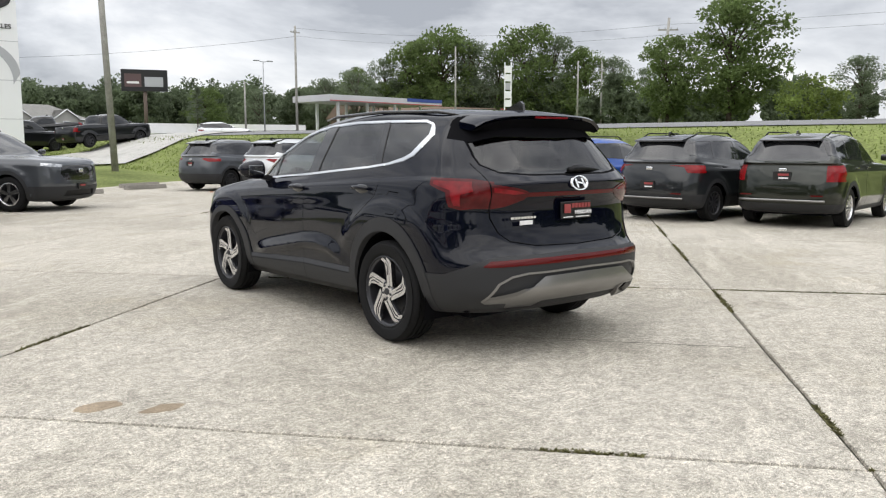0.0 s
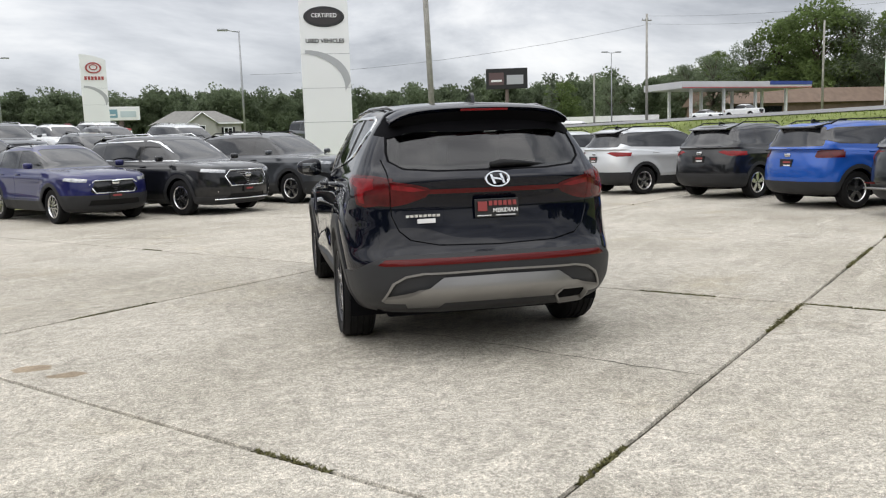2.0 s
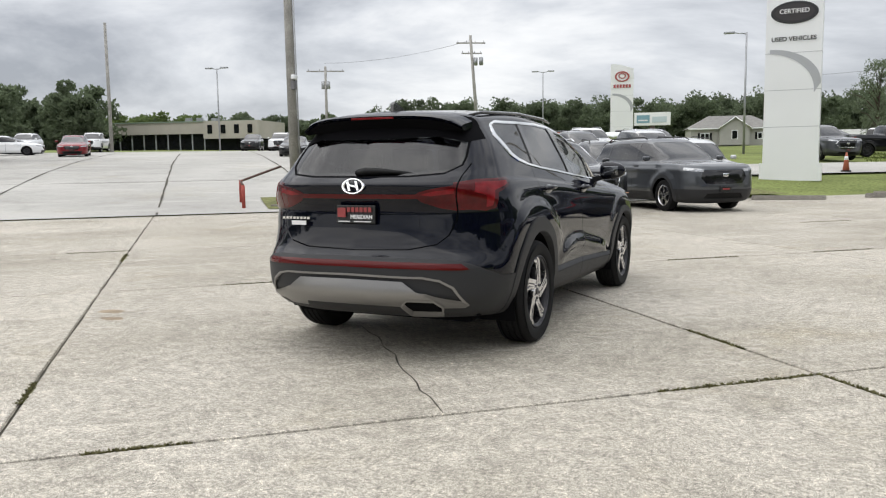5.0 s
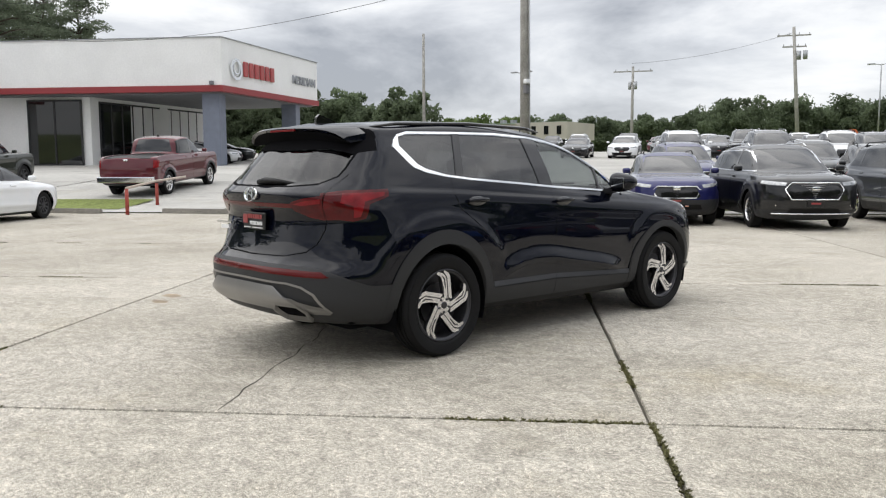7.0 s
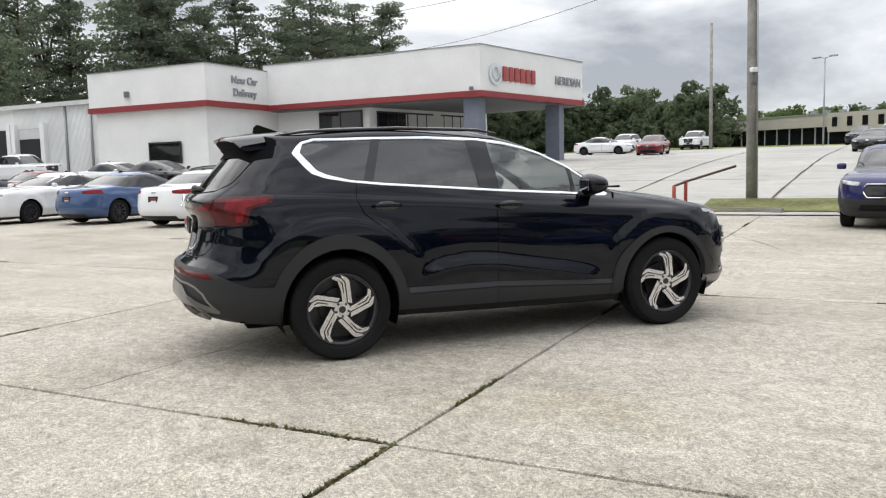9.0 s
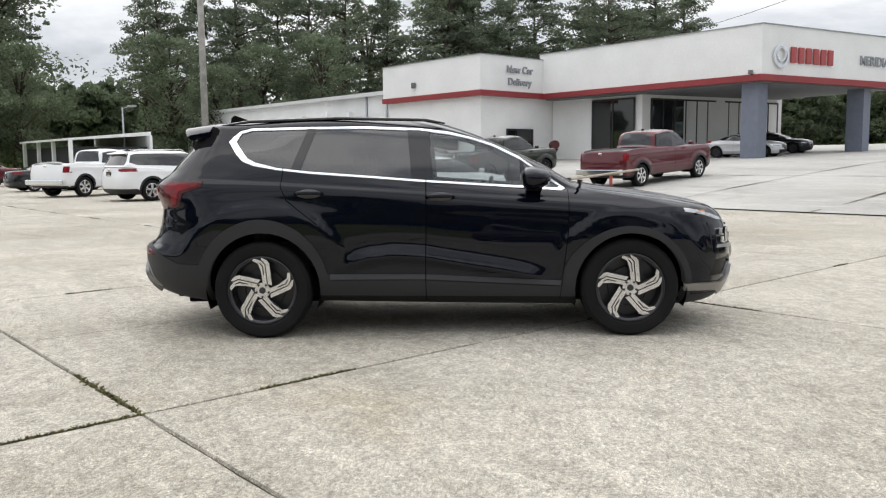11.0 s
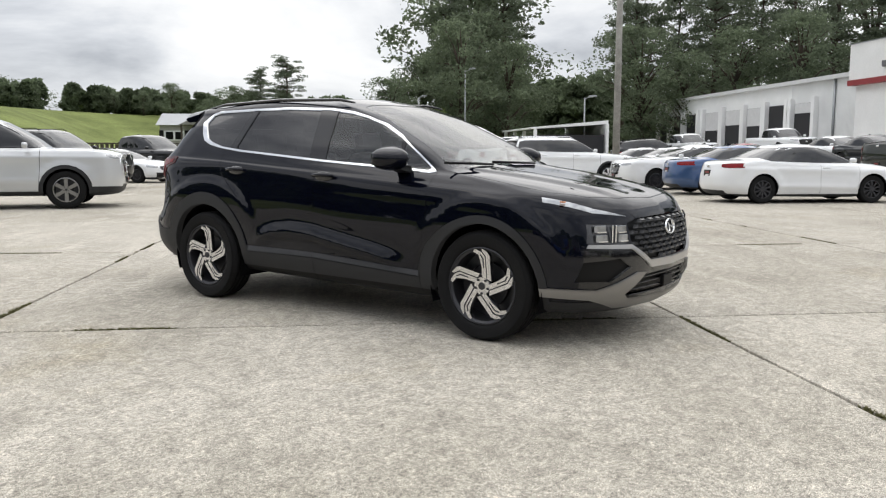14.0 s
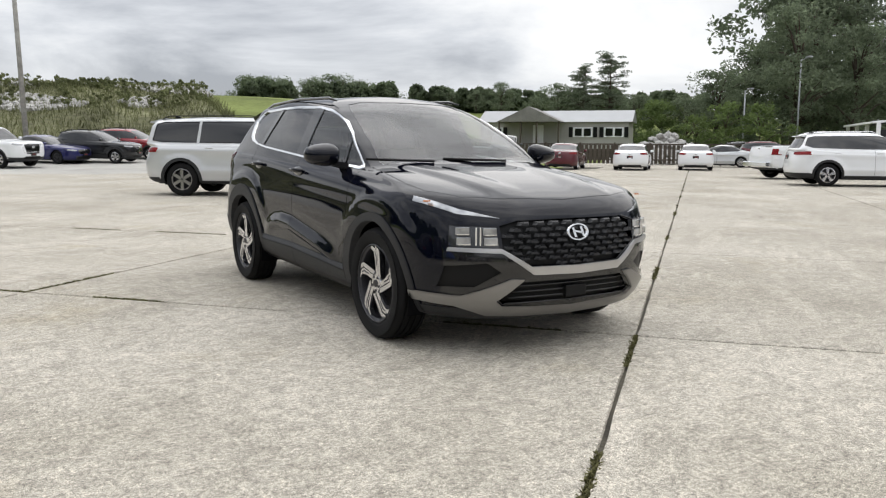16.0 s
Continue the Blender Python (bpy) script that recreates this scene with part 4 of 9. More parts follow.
        d += ends * 0.030 * min(1.0, max(0.0, c / 0.085)) * (1 - ease(0.085, 0.14, c))
        d -= ends * 0.006 * ease(-0.10, -0.01, c) * (1 - ease(-0.01, 0.02, c))
        return d
    for i in range(g.shape[0]):
        for j in range(g.shape[1]):
            x, y, z = g[i, j]
            if x > 0.55 and 0.25 < z < 1.22:
                g[i, j, 0] = x + sculpt(x, y, z) * ease(0.55, 0.80, x)
            if z > 0.80 and 0.95 < y < 2.25 and x < 0.80:
                # raised middle of the hood between two folded ridges
                along = ease(0.98, 1.15, y) * (1 - ease(1.95, 2.2, y))
                edge = 0.60 - 0.16 * (y - 1.0)
                g[i, j, 2] = z + along * (0.016 * (1 - ease(edge - 0.03, edge + 0.05, x)) - 0.008 * (1 - ease(edge - 0.26, edge - 0.16, x)))
    nrm = smooth_normals(g)
    dlo = [(-1.632, 1.478), (-1.595, 1.523), (-1.552, 1.558), (-1.465, 1.580), (-1.027, 1.587), (-0.597, 1.588), (-0.174, 1.569), (0.050, 1.540), (0.220, 1.498), (0.395, 1.438), (0.572, 1.350), (0.755, 1.230), (0.925, 1.105),
           (0.890, 1.093), (0.70, 1.106), (0.36, 1.131), (-0.079, 1.161), (-0.534, 1.199), (-1.005, 1.236), (-1.248, 1.264), (-1.423, 1.296), (-1.514, 1.331), (-1.566, 1.386)]
    glass_all = grow(dlo, -0.0135)
    for i, p in ((0, (-1.578, 1.477)), (1, (-1.565, 1.508)), (22, (-1.510, 1.392)), (21, (-1.478, 1.352)), (20, (-1.412, 1.319)), (12, (0.885, 1.121)), (13, (0.862, 1.108))):
        glass_all[i] = p
    for i in range(8, 12):
        glass_all[i] = grow(dlo, -0.010)[i]
    sill_edge = [(0.885, 0.423), (-0.14, 0.477), (-0.85, 0.482), (-0.85, 0.436), (-0.14, 0.434), (0.885, 0.380)]
    # black pillars between the panes, as lines across the glass
    pil_b = [(-0.218, 1.05), (-0.275, 1.62), (-0.105, 1.62), (-0.062, 1.05)]
    pil_c = [(-1.17, 1.20), (-1.015, 1.62), (-0.950, 1.62), (-1.095, 1.20)]
    pil_a = [(0.60, 1.05), (0.585, 1.40), (0.61, 1.40), (0.63, 1.05)]
    fd = [(0.945, 1.10), (0.935, 0.80), (0.895, 0.46), (0.88, 0.27)]
    bd = [(-0.125, 1.19), (-0.125, 0.90), (-0.132, 0.45), (-0.13, 0.27)]
    rd = [(-1.20, 1.29), (-1.215, 1.14), (-1.17, 1.04), (-1.03, 0.93), (-0.94, 0.86), (-0.87, 0.72), (-0.84, 0.48), (-0.83, 0.27)]
    front_door = [(0.94, 1.105), (0.935, 0.80), (0.895, 0.46), (0.885, 0.38), (-0.132, 0.38), (-0.125, 0.90), (-0.125, 1.160), (0.36, 1.127), (0.70, 1.102)]
    rear_door = [(-0.125, 1.160), (-0.125, 0.90), (-0.132, 0.38), (-0.84, 0.38), (-0.84, 0.48), (-0.87, 0.72), (-0.94, 0.86), (-1.03, 0.93), (-1.17, 1.04), (-1.215, 1.14),
                 (-1.20, 1.29), (-1.005, 1.232), (-0.534, 1.195)]
    arch_f, arch_r = circle(*FA, 0.412, 36), circle(RA[0] + 0.01, RA[1] + 0.01, 0.425, 36)
    flare_f = [(FA[0] + (0.462 if a < 1.57 else 0.462 + 0.06 * min(1.0, a - 1.57)) * math.cos(a), FA[1] + 0.466 * math.sin(a)) for a in np.linspace(-0.25, math.pi + 0.25, 28)]
    flare_r = [(RA[0] + 0.505 * math.cos(a), RA[1] + 0.535 * math.sin(a)) for a in np.linspace(-0.25, math.pi + 0.25, 28)]
    sill = [(1.10, 0.0), (1.10, 0.423), (0.88, 0.423), (-0.14, 0.477), (-0.85, 0.482), (-1.0, 0.49), (-1.0, 0.0)]
    hem = [(1.10, 0.0), (1.10, 0.300), (-1.0, 0.325), (-1.0, 0.0)]
    clad_rs = [(-1.7, 0.0), (-1.7, 0.55), (-1.844, 0.553), (-2.0, 0.570), (-2.12, 0.615), (-2.25, 0.68), (-2.9, 0.70), (-2.9, 0.0)]
    clad_fs = [(1.6, 0.0), (1.6, 0.30), (1.85, 0.30), (2.6, 0.30), (2.6, 0.0)]
    grille = [(-0.1, 0.830), (0.40, 0.825), (0.515, 0.795), (0.51, 0.662), (0.335, 0.556), (-0.1, 0.548)]
    lamp_f = [(0.533, 0.790), (0.768, 0.798), (0.782, 0.676), (0.526, 0.668)]
    brow = [(0.500, 0.836), (0.70, 0.888), (0.852, 0.958), (0.868, 0.928), (0.72, 0.862)]
    bow = [(0.775, 0.671), (0.520, 0.662), (0.340, 0.552), (-0.1, 0.544), (-0.1, 0.492), (0.325, 0.504), (0.515, 0.634), (0.785, 0.648)]
    intake = [(-0.1, 0.462), (0.40, 0.462), (0.52, 0.350), (0.48, 0.318), (-0.1, 0.292)]
    pocket = [(0.60, 0.58), (0.80, 0.56), (0.82, 0.43), (0.66, 0.43), (0.52, 0.52)]
    skid_f = [(-0.1, 0.288), (0.485, 0.312), (0.535, 0.352), (0.385, 0.478), (0.46, 0.484), (0.72, 0.382), (0.94, 0.395), (0.94, 0.348), (0.73, 0.325), (0.55, 0.262), (-0.1, 0.236)]
    fascia = [(-0.1, 0.50), (0.33, 0.505), (0.515, 0.634), (0.80, 0.646), (0.80, 0.40), (0.3, 0.30), (-0.1, 0.28)]
    rglass = [(-0.1, 1.214), (0.36, 1.216), (0.565, 1.232), (0.640, 1.280), (0.645, 1.33), (0.628, 1.425), (0.60, 1.535), (-0.1, 1.55)]
    band_top = [(-0.1, 1.452), (0.45, 1.462), (0.555, 1.442), (0.62, 1.424), (0.70, 1.45), (0.70, 1.60), (-0.1, 1.62)]
    tail_in = [(0.414, 1.090), (0.44, 1.108), (0.51, 1.128), (0.655, 1.152), (0.655, 0.990), (0.56, 1.008), (0.45, 1.050)]
    tail_side = [(-2.40, 1.150), (-2.20, 1.165), (-2.075, 1.185), (-1.80, 1.190), (-1.815, 1.142), (-1.955, 1.097), (-1.985, 1.003), (-2.05, 0.985), (-2.12, 0.995), (-2.40, 0.985)]
    tail_hi = [(-2.10, 1.165), (-1.84, 1.170), (-1.845, 1.148), (-1.985, 1.112), (-2.015, 1.015), (-2.050, 1.010), (-2.055, 1.085), (-2.12, 1.105)]
    tail_hi_in = [(0.450, 1.094), (0.52, 1.112), (0.648, 1.130), (0.648, 1.100), (0.52, 1.086)]
    bar = [(-0.1, 1.096), (0.43, 1.096), (0.43, 1.070), (-0.1, 1.070)]
    gate = [(-0.1, 1.205), (0.60, 1.228), (0.662, 1.20), (0.660, 1.10), (0.655, 0.93), (0.615, 0.835), (0.55, 0.780), (0.38, 0.748), (-0.1, 0.738)]
    gate_gap = strip([(0.69, 1.29), (0.672, 1.22), (0.662, 1.10), (0.656, 0.93), (0.615, 0.835), (0.55, 0.780), (0.38, 0.748), (-0.05, 0.738)], 0.009)
    clad_r = [(-0.1, 0.700), (0.60, 0.690), (0.69, 0.678), (0.76, 0.630), (0.85, 0.578), (0.95, 0.556), (0.99, 0.0), (-0.1, 0.0)]
    refl = [(-0.1, 0.674), (0.45, 0.670), (0.71, 0.658), (0.755, 0.626), (0.72, 0.622), (0.45, 0.634), (-0.1, 0.640)]
    lip_r = [(-0.1, 0.598), (0.50, 0.586), (0.60, 0.566), (0.675, 0.518), (0.735, 0.40), (0.722, 0.398), (0.663, 0.510), (0.594, 0.554), (0.495, 0.574), (-0.1, 0.585)]
    vent_r = [(-0.1, 0.585), (0.495, 0.574), (0.594, 0.554), (0.663, 0.510), (0.705, 0.428), (0.46, 0.490), (0.378, 0.553), (-0.1, 0.562)]
    skid_r = [(-0.1, 0.560), (0.375, 0.552), (0.458, 0.487), (0.705, 0.425), (0.735, 0.40), (0.71, 0.378), (0.35, 0.396), (-0.1, 0.402)]
    exh_rim = [(0.352, 0.412), (0.395, 0.452), (0.560, 0.446), (0.606, 0.402), (0.582, 0.344), (0.395, 0.348)]
    exh_in = [(0.366, 0.411), (0.400, 0.443), (0.556, 0.437), (0.594, 0.401), (0.575, 0.353), (0.402, 0.357)]
    ws = [(-0.1, 1.142), (0.45, 1.140), (0.665, 1.126), (0.672, 1.15), (0.585, 1.43), (0.545, 1.52), (0.50, 1.580), (0.38, 1.604), (-0.1, 1.614)]

    def in_front(c, n):
        return c.y > -0.05 and n.y > 0.12 and n.z > 0.2 and c.z > 1.08 and n.x < 0.72

    def low_side(c, n):
        return c.x > 0.35 and n.x > 0.05

    def hood_zone(c, n):
        return n.z > 0.5 and c.y > 0.7

    hood_gap = strip([(0.745, 1.02), (0.775, 1.35), (0.80, 1.60), (0.785, 1.82), (0.66, 2.02), (0.42, 2.13), (-0.05, 2.18)], 0.008)
    cuts = [
        (None, "x", arch_f, low_side), (None, "x", arch_r, low_side),
        ("gap_a", "x", strip(fd, 0.007), side_face), ("gap_b", "x", strip(bd, 0.007), side_face), ("gap_c", "x", strip(rd[:5], 0.007), side_face),
        ("gap_gate", "y", gate_gap, rear_face), ("gap_hood", "z", hood_gap, hood_zone),
        ("pillar_a", "x", pil_a, lambda c, n: glass_face(c, n) and inside((c.y, c.z), glass_all)),
        ("pillar_b", "x", pil_b, lambda c, n: glass_face(c, n) and inside((c.y, c.z), glass_all)),
        ("pillar_c", "x", pil_c, lambda c, n: glass_face(c, n) and inside((c.y, c.z), glass_all)),
        ("glass", "x", glass_all, glass_face),
        ("chrome", "x", dlo, glass_face),
        ("tail_hi", "x", tail_hi, lambda c, n: c.x > 0.66 and n.x > 0.1 and c.y < -1.7),
        ("tail_hi", "y", tail_hi_in, lambda c, n: rear_face(c, n) and c.x < 0.66),
        ("tail", "x", tail_side, lambda c, n: c.x > 0.64 and n.x > 0.1 and c.y < -1.7),
        ("tail", "y", tail_in, lambda c, n: rear_face(c, n) and c.z > 0.9),
        ("bar", "y", bar, rear_face),
        ("shade_band", "y", band_top, lambda c, n: c.y < -1.7 and n.y < -0.25 and c.z > 1.38),
        ("rear_glass", "y", rglass, lambda c, n: c.y < -1.7 and n.y < -0.3 and c.z > 1.2),
        ("gasket", "y", grow(rglass, 0.013), lambda c, n: c.y < -1.7 and n.y < -0.2 and c.z > 1.19),
        ("windscreen", "y", ws, in_front),
        ("exh_in", "y", exh_in, rear_face), ("exh_rim", "y", exh_rim, rear_face), ("lip", "y", lip_r, rear_face),
        ("reflector", "y", refl, rear_face), ("vent", "y", vent_r, rear_face), ("skid", "y", skid_r, rear_face),
        ("grille_hole", "y", grille, front_face), ("lamp", "y", lamp_f, front_face), ("brow", "y", brow, front_face),
        ("bow", "y", bow, front_face), ("skid_front", "y", skid_f, front_face), ("intake", "y", intake, front_face), ("pocket", "y", pocket, front_face),
        ("fascia", "y", fascia, front_face),
        ("hem", "x", hem, low_side),
        ("flare_front", "x", flare_f, lambda c, n: low_side(c, n) and c.z > 0.2), ("flare_rear", "x", flare_r, lambda c, n: low_side(c, n) and c.z > 0.2),
        ("sill_edge", "x", sill_edge, low_side), ("sill", "x", sill, low_side),
        ("bumper", "y", clad_r, rear_face), ("bumper", "x", clad_rs, lambda c, n: low_side(c, n) and c.y < -1.5),
        ("under_front", "x", clad_fs, lambda c, n: c.y > 1.5),
        ("flap_seam", "x", strip([(-1.50, 0.955), (-1.50, 1.045), (-1.475, 1.075), (-1.36, 1.08), (-1.33, 1.05), (-1.335, 0.955), (-1.36, 0.925), (-1.47, 0.925), (-1.50, 0.955)], 0.006), side_face),
        ("tailgate", "y", gate, rear_face),
        ("front_door", "x", front_door, side_face), ("rear_door", "x", rear_door, side_face),
        ("hood", "z", [(-0.1, 2.18), (0.42, 2.13), (0.66, 2.02), (0.785, 1.82), (0.80, 1.60), (0.775, 1.35), (0.745, 1.02), (-0.1, 1.02)], lambda c, n: hood_zone(c, n) and c.z < 1.14),
    ]
    cl = cut_body(g, cuts)
    P = lambda nm, cls, side, m, push=0.0, lip=0.014, label="": panel(nm, cl[cls], side, nrm, m, car, push, lip, label) if cls in cl else None
    P("body_shell", "body", 0, paint_m)
    P("hood", "hood", 0, paint_m)
    P("tailgate", "tailgate", 0, paint_m)
    P("tailgate_seam", "gap_gate", 0, M_DARK, -0.010, 0)
    panel("fuel_flap_seam", cl["flap_seam"], -1, nrm, M_DARK, car, -0.008, 0)
    panel("quarter_panel_strip", cl["flap_seam"], 1, nrm, paint_m, car, 0.0, 0)
    P("hood_seam", "gap_hood", 0, M_DARK, -0.010, 0)
    P("windscreen", "windscreen", 0, M_GLASS_W, -0.003, 0.004, "clear windscreen with sky reflections")
    P("rear_window", "rear_glass", 0, M_GLASS_B, -0.006, 0.004, "dark tinted rear window")
    # the spoiler's shade over the top of the window, put in as flat black
    P("glass_shade_band", "shade_band", 0, M_DARK, 0.001, 0.004, "black painted spoiler shade across the window's top")
    P("window_gasket", "gasket", 0, M_DARK, -0.002, 0.004)
    P("rear_bumper", "bumper", 0, M_CLAD, 0.008, 0.03, "dark grey textured rear bumper")
    fold = lambda p: (nrm(p) + Vector((0, 0, -0.40 + 0.62 * ease(0.455, 0.485, p.z)))).normalized()
    stand = lambda p: 0.006 + 0.030 * ease(0.36, 0.47, p.z) * (1 - 0.7 * ease(0.47, 0.57, p.z))
    panel("rear_skid_plate", cl["skid"], 1, fold, M_SATIN, car, stand, 0.03, "satin silver skid plate")
    panel("rear_skid_plate", cl["skid"] + cl["exh_rim"] + cl["exh_in"], -1, fold, M_SATIN, car, stand, 0.03, "satin silver skid plate")
    P("bumper_lip", "lip", 0, M_SATIN, 0.014, 0.02, "thin silver lip over the bumper vents")
    tip = panel("exhaust_tip", cl["exh_rim"], 1, nrm, M_SATIN, car, 0.036, 0.03, "squared metal exhaust tip")
    panel("exhaust_hole", cl["exh_in"], 1, nrm, M_DARK, tip, 0.006, 0.0)
    P("rear_reflector", "reflector", 0, M_REFLECT, 0.012, 0.01, "long red rear reflector")
    P("light_bar", "bar", 0, M_REFLECT, 0.006, 0.01, "thin red light bar")
    P("grille_backing", "grille_hole", 0, M_BLACK, -0.035, 0)
    P("lower_intake", "intake", 0, M_BLACK, -0.04, 0)
    P("front_trim_bow", "bow", 0, M_BOW, 0.016, 0.025, "satin silver trim bow under the grille")
    P("front_skid_plate", "skid_front", 0, M_SATIN, 0.018, 0.03, "satin silver front skid trim")
    P("front_fascia", "fascia", 0, M_GLOSSBLK, 0.002, 0.03)
    P("under_bumper", "under_front", 0, M_CLAD, 0.004, 0.02)
    for s in (1, -1):
        P("front_door", "front_door", s, paint_m)
        P("rear_door", "rear_door", s, paint_m)
        tilt = lambda k: (lambda p: (nrm(p) + Vector((0, 0, k))).normalized())
        panel("sill_step", cl["sill_edge"], s, tilt(0.8), M_CLAD, car, lambda p: 0.004 + 0.30 * min(0.04, max(0.0, float(np.interp(p.y, (-0.85, -0.14, 0.885), (0.482, 0.477, 0.423))) - p.z)), 0.012)
        P("sill_cladding", "sill", s, M_CLAD, 0.010, 0.03, "dark grey sill cladding")
        P("sill_hem", "hem", s, M_BLACK, 0.0, 0.02)
        P("front_wheel_flare", "flare_front", s, M_CLAD, 0.012, 0.06, "dark grey wheel arch flare")
        P("rear_wheel_flare", "flare_rear", s, M_CLAD, 0.012, 0.06, "dark grey wheel arch flare")
        P("window_trim", "chrome", s, M_CHROME, 0.007, 0.012, "bright chrome window surround")
        for k in "abc":
            P("door_pillar", "pillar_" + k, s, M_PILLAR, 0.002, 0.008)
            P("door_seam", "gap_" + k, s, M_DARK, -0.010, 0)
        P("bumper_vent", "vent", s, M_CLAD, -0.004, 0)
        P("tail_lamp", "tail", s, M_LENSDK, 0.006, 0.02, "dark red wraparound tail lamp")
        P("tail_lamp_strip", "tail_hi", s, M_LENSRED, 0.010, 0.02, "bright red lamp strip")
        P("headlamp", "lamp", s, M_LAMPIN, -0.010, 0.02, "clear stacked headlamp")
        P("daytime_lamp", "brow", s, M_LENS, 0.002, 0.01, "slim upper lamp with amber end")
        P("bumper_pocket", "pocket", s, M_BLACK, -0.02, 0.0)
        # panes: quarter, rear door, front door, front corner
        panes = {"quarter_window": [], "rear_door_window": [], "front_door_window": [], "corner_window": []}
        for f in cl["glass"]:
            y = sum(c.y for c in f) / len(f)
            z = sum(c.z for c in f) / len(f)
            cut_c = -1.10 + (z - 1.25) * 0.40
            nm = "quarter_window" if y < cut_c else "rear_door_window" if y < -0.14 else "front_door_window" if y < 0.60 else "corner_window"
            panes[nm].append(f)
        for nm, fs in panes.items():
            if fs:
                panel(nm, fs, s, nrm, M_GLASS_F if nm in ("front_door_window", "corner_window") else M_GLASS_R, car, -0.006, 0.004)
        # mirror
        mb = bmesh.new()
        bmesh.ops.create_uvsphere(mb, u_segments=20, v_segments=12, radius=1)
        for v in mb.verts:
            x, y, z = v.co
            q = 0.72
            x, y, z = (math.copysign(abs(t) ** q, t) for t in (x, y, z))
            taper = 1 - 0.22 * x
            v.co = (0.118 * x, (0.125 if y > 0 else 0.085) * y * taper - 0.01 * x, (0.080 * z) * taper * (1 - 0.25 * max(0.0, y)))
        mo = part("door_mirror", mb, paint_m, car, "black body-coloured door mirror")
        mo.matrix_basis = pose(s * 0.985, 0.665, 1.192, 0, 0, 0) @ Matrix.Diagonal((s, 1, 1, 1))
        part("mirror_glass", box_bm((s * 0.985, 0.582, 1.190), (0.135, 0.012, 0.085), None, 0.005), M_MGLASS, car)
        part("mirror_arm", prism_bm([(s * 0.80, 1.085), (s * 0.93, 1.12), (s * 0.95, 1.15), (s * 0.80, 1.135)], 0.63, 0.74), M_BLACK, car, smooth=False)
        # handles
        for hy, hz, hx in ((-1.00, 1.085, 0.893), (-0.02, 1.055, 0.90)):
            cup = bmesh.new()
            bmesh.ops.create_uvsphere(cup, u_segments=20, v_segments=8, radius=1, matrix=Matrix.Translation((s * (hx - 0.004), hy, hz)) @ Matrix.Diagonal((0.012, 0.095, 0.036, 1)))
            part("handle_cup", cup, M_GLOSSBLK, car)
            hb = tube_bm([(s * (hx + 0.004), hy - 0.105, hz + 0.004), (s * (hx + 0.030), hy - 0.075, hz + 0.010), (s * (hx + 0.036), hy, hz + 0.012), (s * (hx + 0.030), hy + 0.075, hz + 0.010), (s * (hx + 0.004), hy + 0.105, hz + 0.004)], [0.010, 0.016, 0.017, 0.016, 0.010], 8)
            part("door_handle", hb, paint_m, car)
        for fz in (FA, RA):
            lb = bmesh.new()
            n = 24
            ring = []
            for i in range(n + 1):
                a = -0.35 + (math.pi + 0.7) * i / n
                ring.append([lb.verts.new((s * x, fz[0] + 0.43 * math.cos(a), fz[1] + 0.43 * math.sin(a))) for x in (0.90, 0.55)])
            for a, b in zip(ring, ring[1:]):
                lb.faces.new((a[0], b[0], b[1], a[1]))
            lb.faces.new([r[1] for r in ring])
            part("wheel_well", lb, M_DARK, car, smooth=False)
        wheel(car, s * 0.935, FA[0], 0.366, 0.235, 0.256, "turbine", M_ALU, s, 64)
        wheel(car, s * 0.940, RA[0], 0.366, 0.235, 0.256, "turbine", M_ALU, s, 64)
        # roof rail
        part("roof_rail", tube_bm([(s * 0.575, 0.02, 1.612), (s * 0.570, -0.14, 1.640), (s * 0.570, -0.8, 1.658), (s * 0.560, -1.5, 1.640), (s * 0.550, -1.72, 1.612)], [0.006, 0.013, 0.014, 0.013, 0.006], 8), M_GLOSSBLK, car, "low black roof rail")
    # spoiler over the rear window
    sb = bmesh.new()
    n = 21
    secs, under = [], bmesh.new()
    usecs = []
    for i in range(n):
        x = -0.61 + 1.22 * i / (n - 1)
        u = abs(x) / 0.61
        yb = -2.080 + 0.10 * u ** 3
        zt = 1.640 - 0.026 * u ** 2 - 0.055 * u ** 7
        sec = ((x, -1.80, zt + 0.006), (x, yb + 0.02, zt - 0.022), (x, yb, zt - 0.034), (x, yb + 0.02, zt - 0.050), (x, -1.955 + 0.03 * u ** 4, zt - 0.060 - 0.075 * (1 - u ** 4)), (x, -1.80, zt - 0.04))
        secs.append([sb.verts.new(p) for p in sec])
        usecs.append([under.verts.new((p[0], p[1], p[2] - 0.004)) for p in sec[3:5]])
    for a, b in zip(usecs, usecs[1:]):
        under.faces.new((a[0], a[1], b[1], b[0]))
    # black sheet just below the spoiler, deepening the shade on its underside
    part("spoiler_underside", under, M_DARK, car, smooth=False)
    for a, b in zip(secs, secs[1:]):
        for k in range(6):
            sb.faces.new((a[k], b[k], b[(k + 1) % 6], a[(k + 1) % 6]))
    sb.faces.new(secs[0])
    sb.faces.new(secs[-1][::-1])
    bmesh.ops.recalc_face_normals(sb, faces=sb.faces[:])
    part("roof_spoiler", sb, paint_m, car, "black roof spoiler", angle=40)
    part("brake_lamp", box_bm((0, -2.074, 1.592), (0.32, 0.012, 0.014), None, 0.003), M_LENSRED, car, "thin high brake lamp", smooth=False)
    # shark fin
    part("roof_antenna", prism_bm([(-1.58, 1.655), (-1.80, 1.645), (-1.79, 1.70), (-1.765, 1.72), (-1.72, 1.705)], -0.012, 0.012, "yz"), M_GLOSSBLK, car, smooth=False)
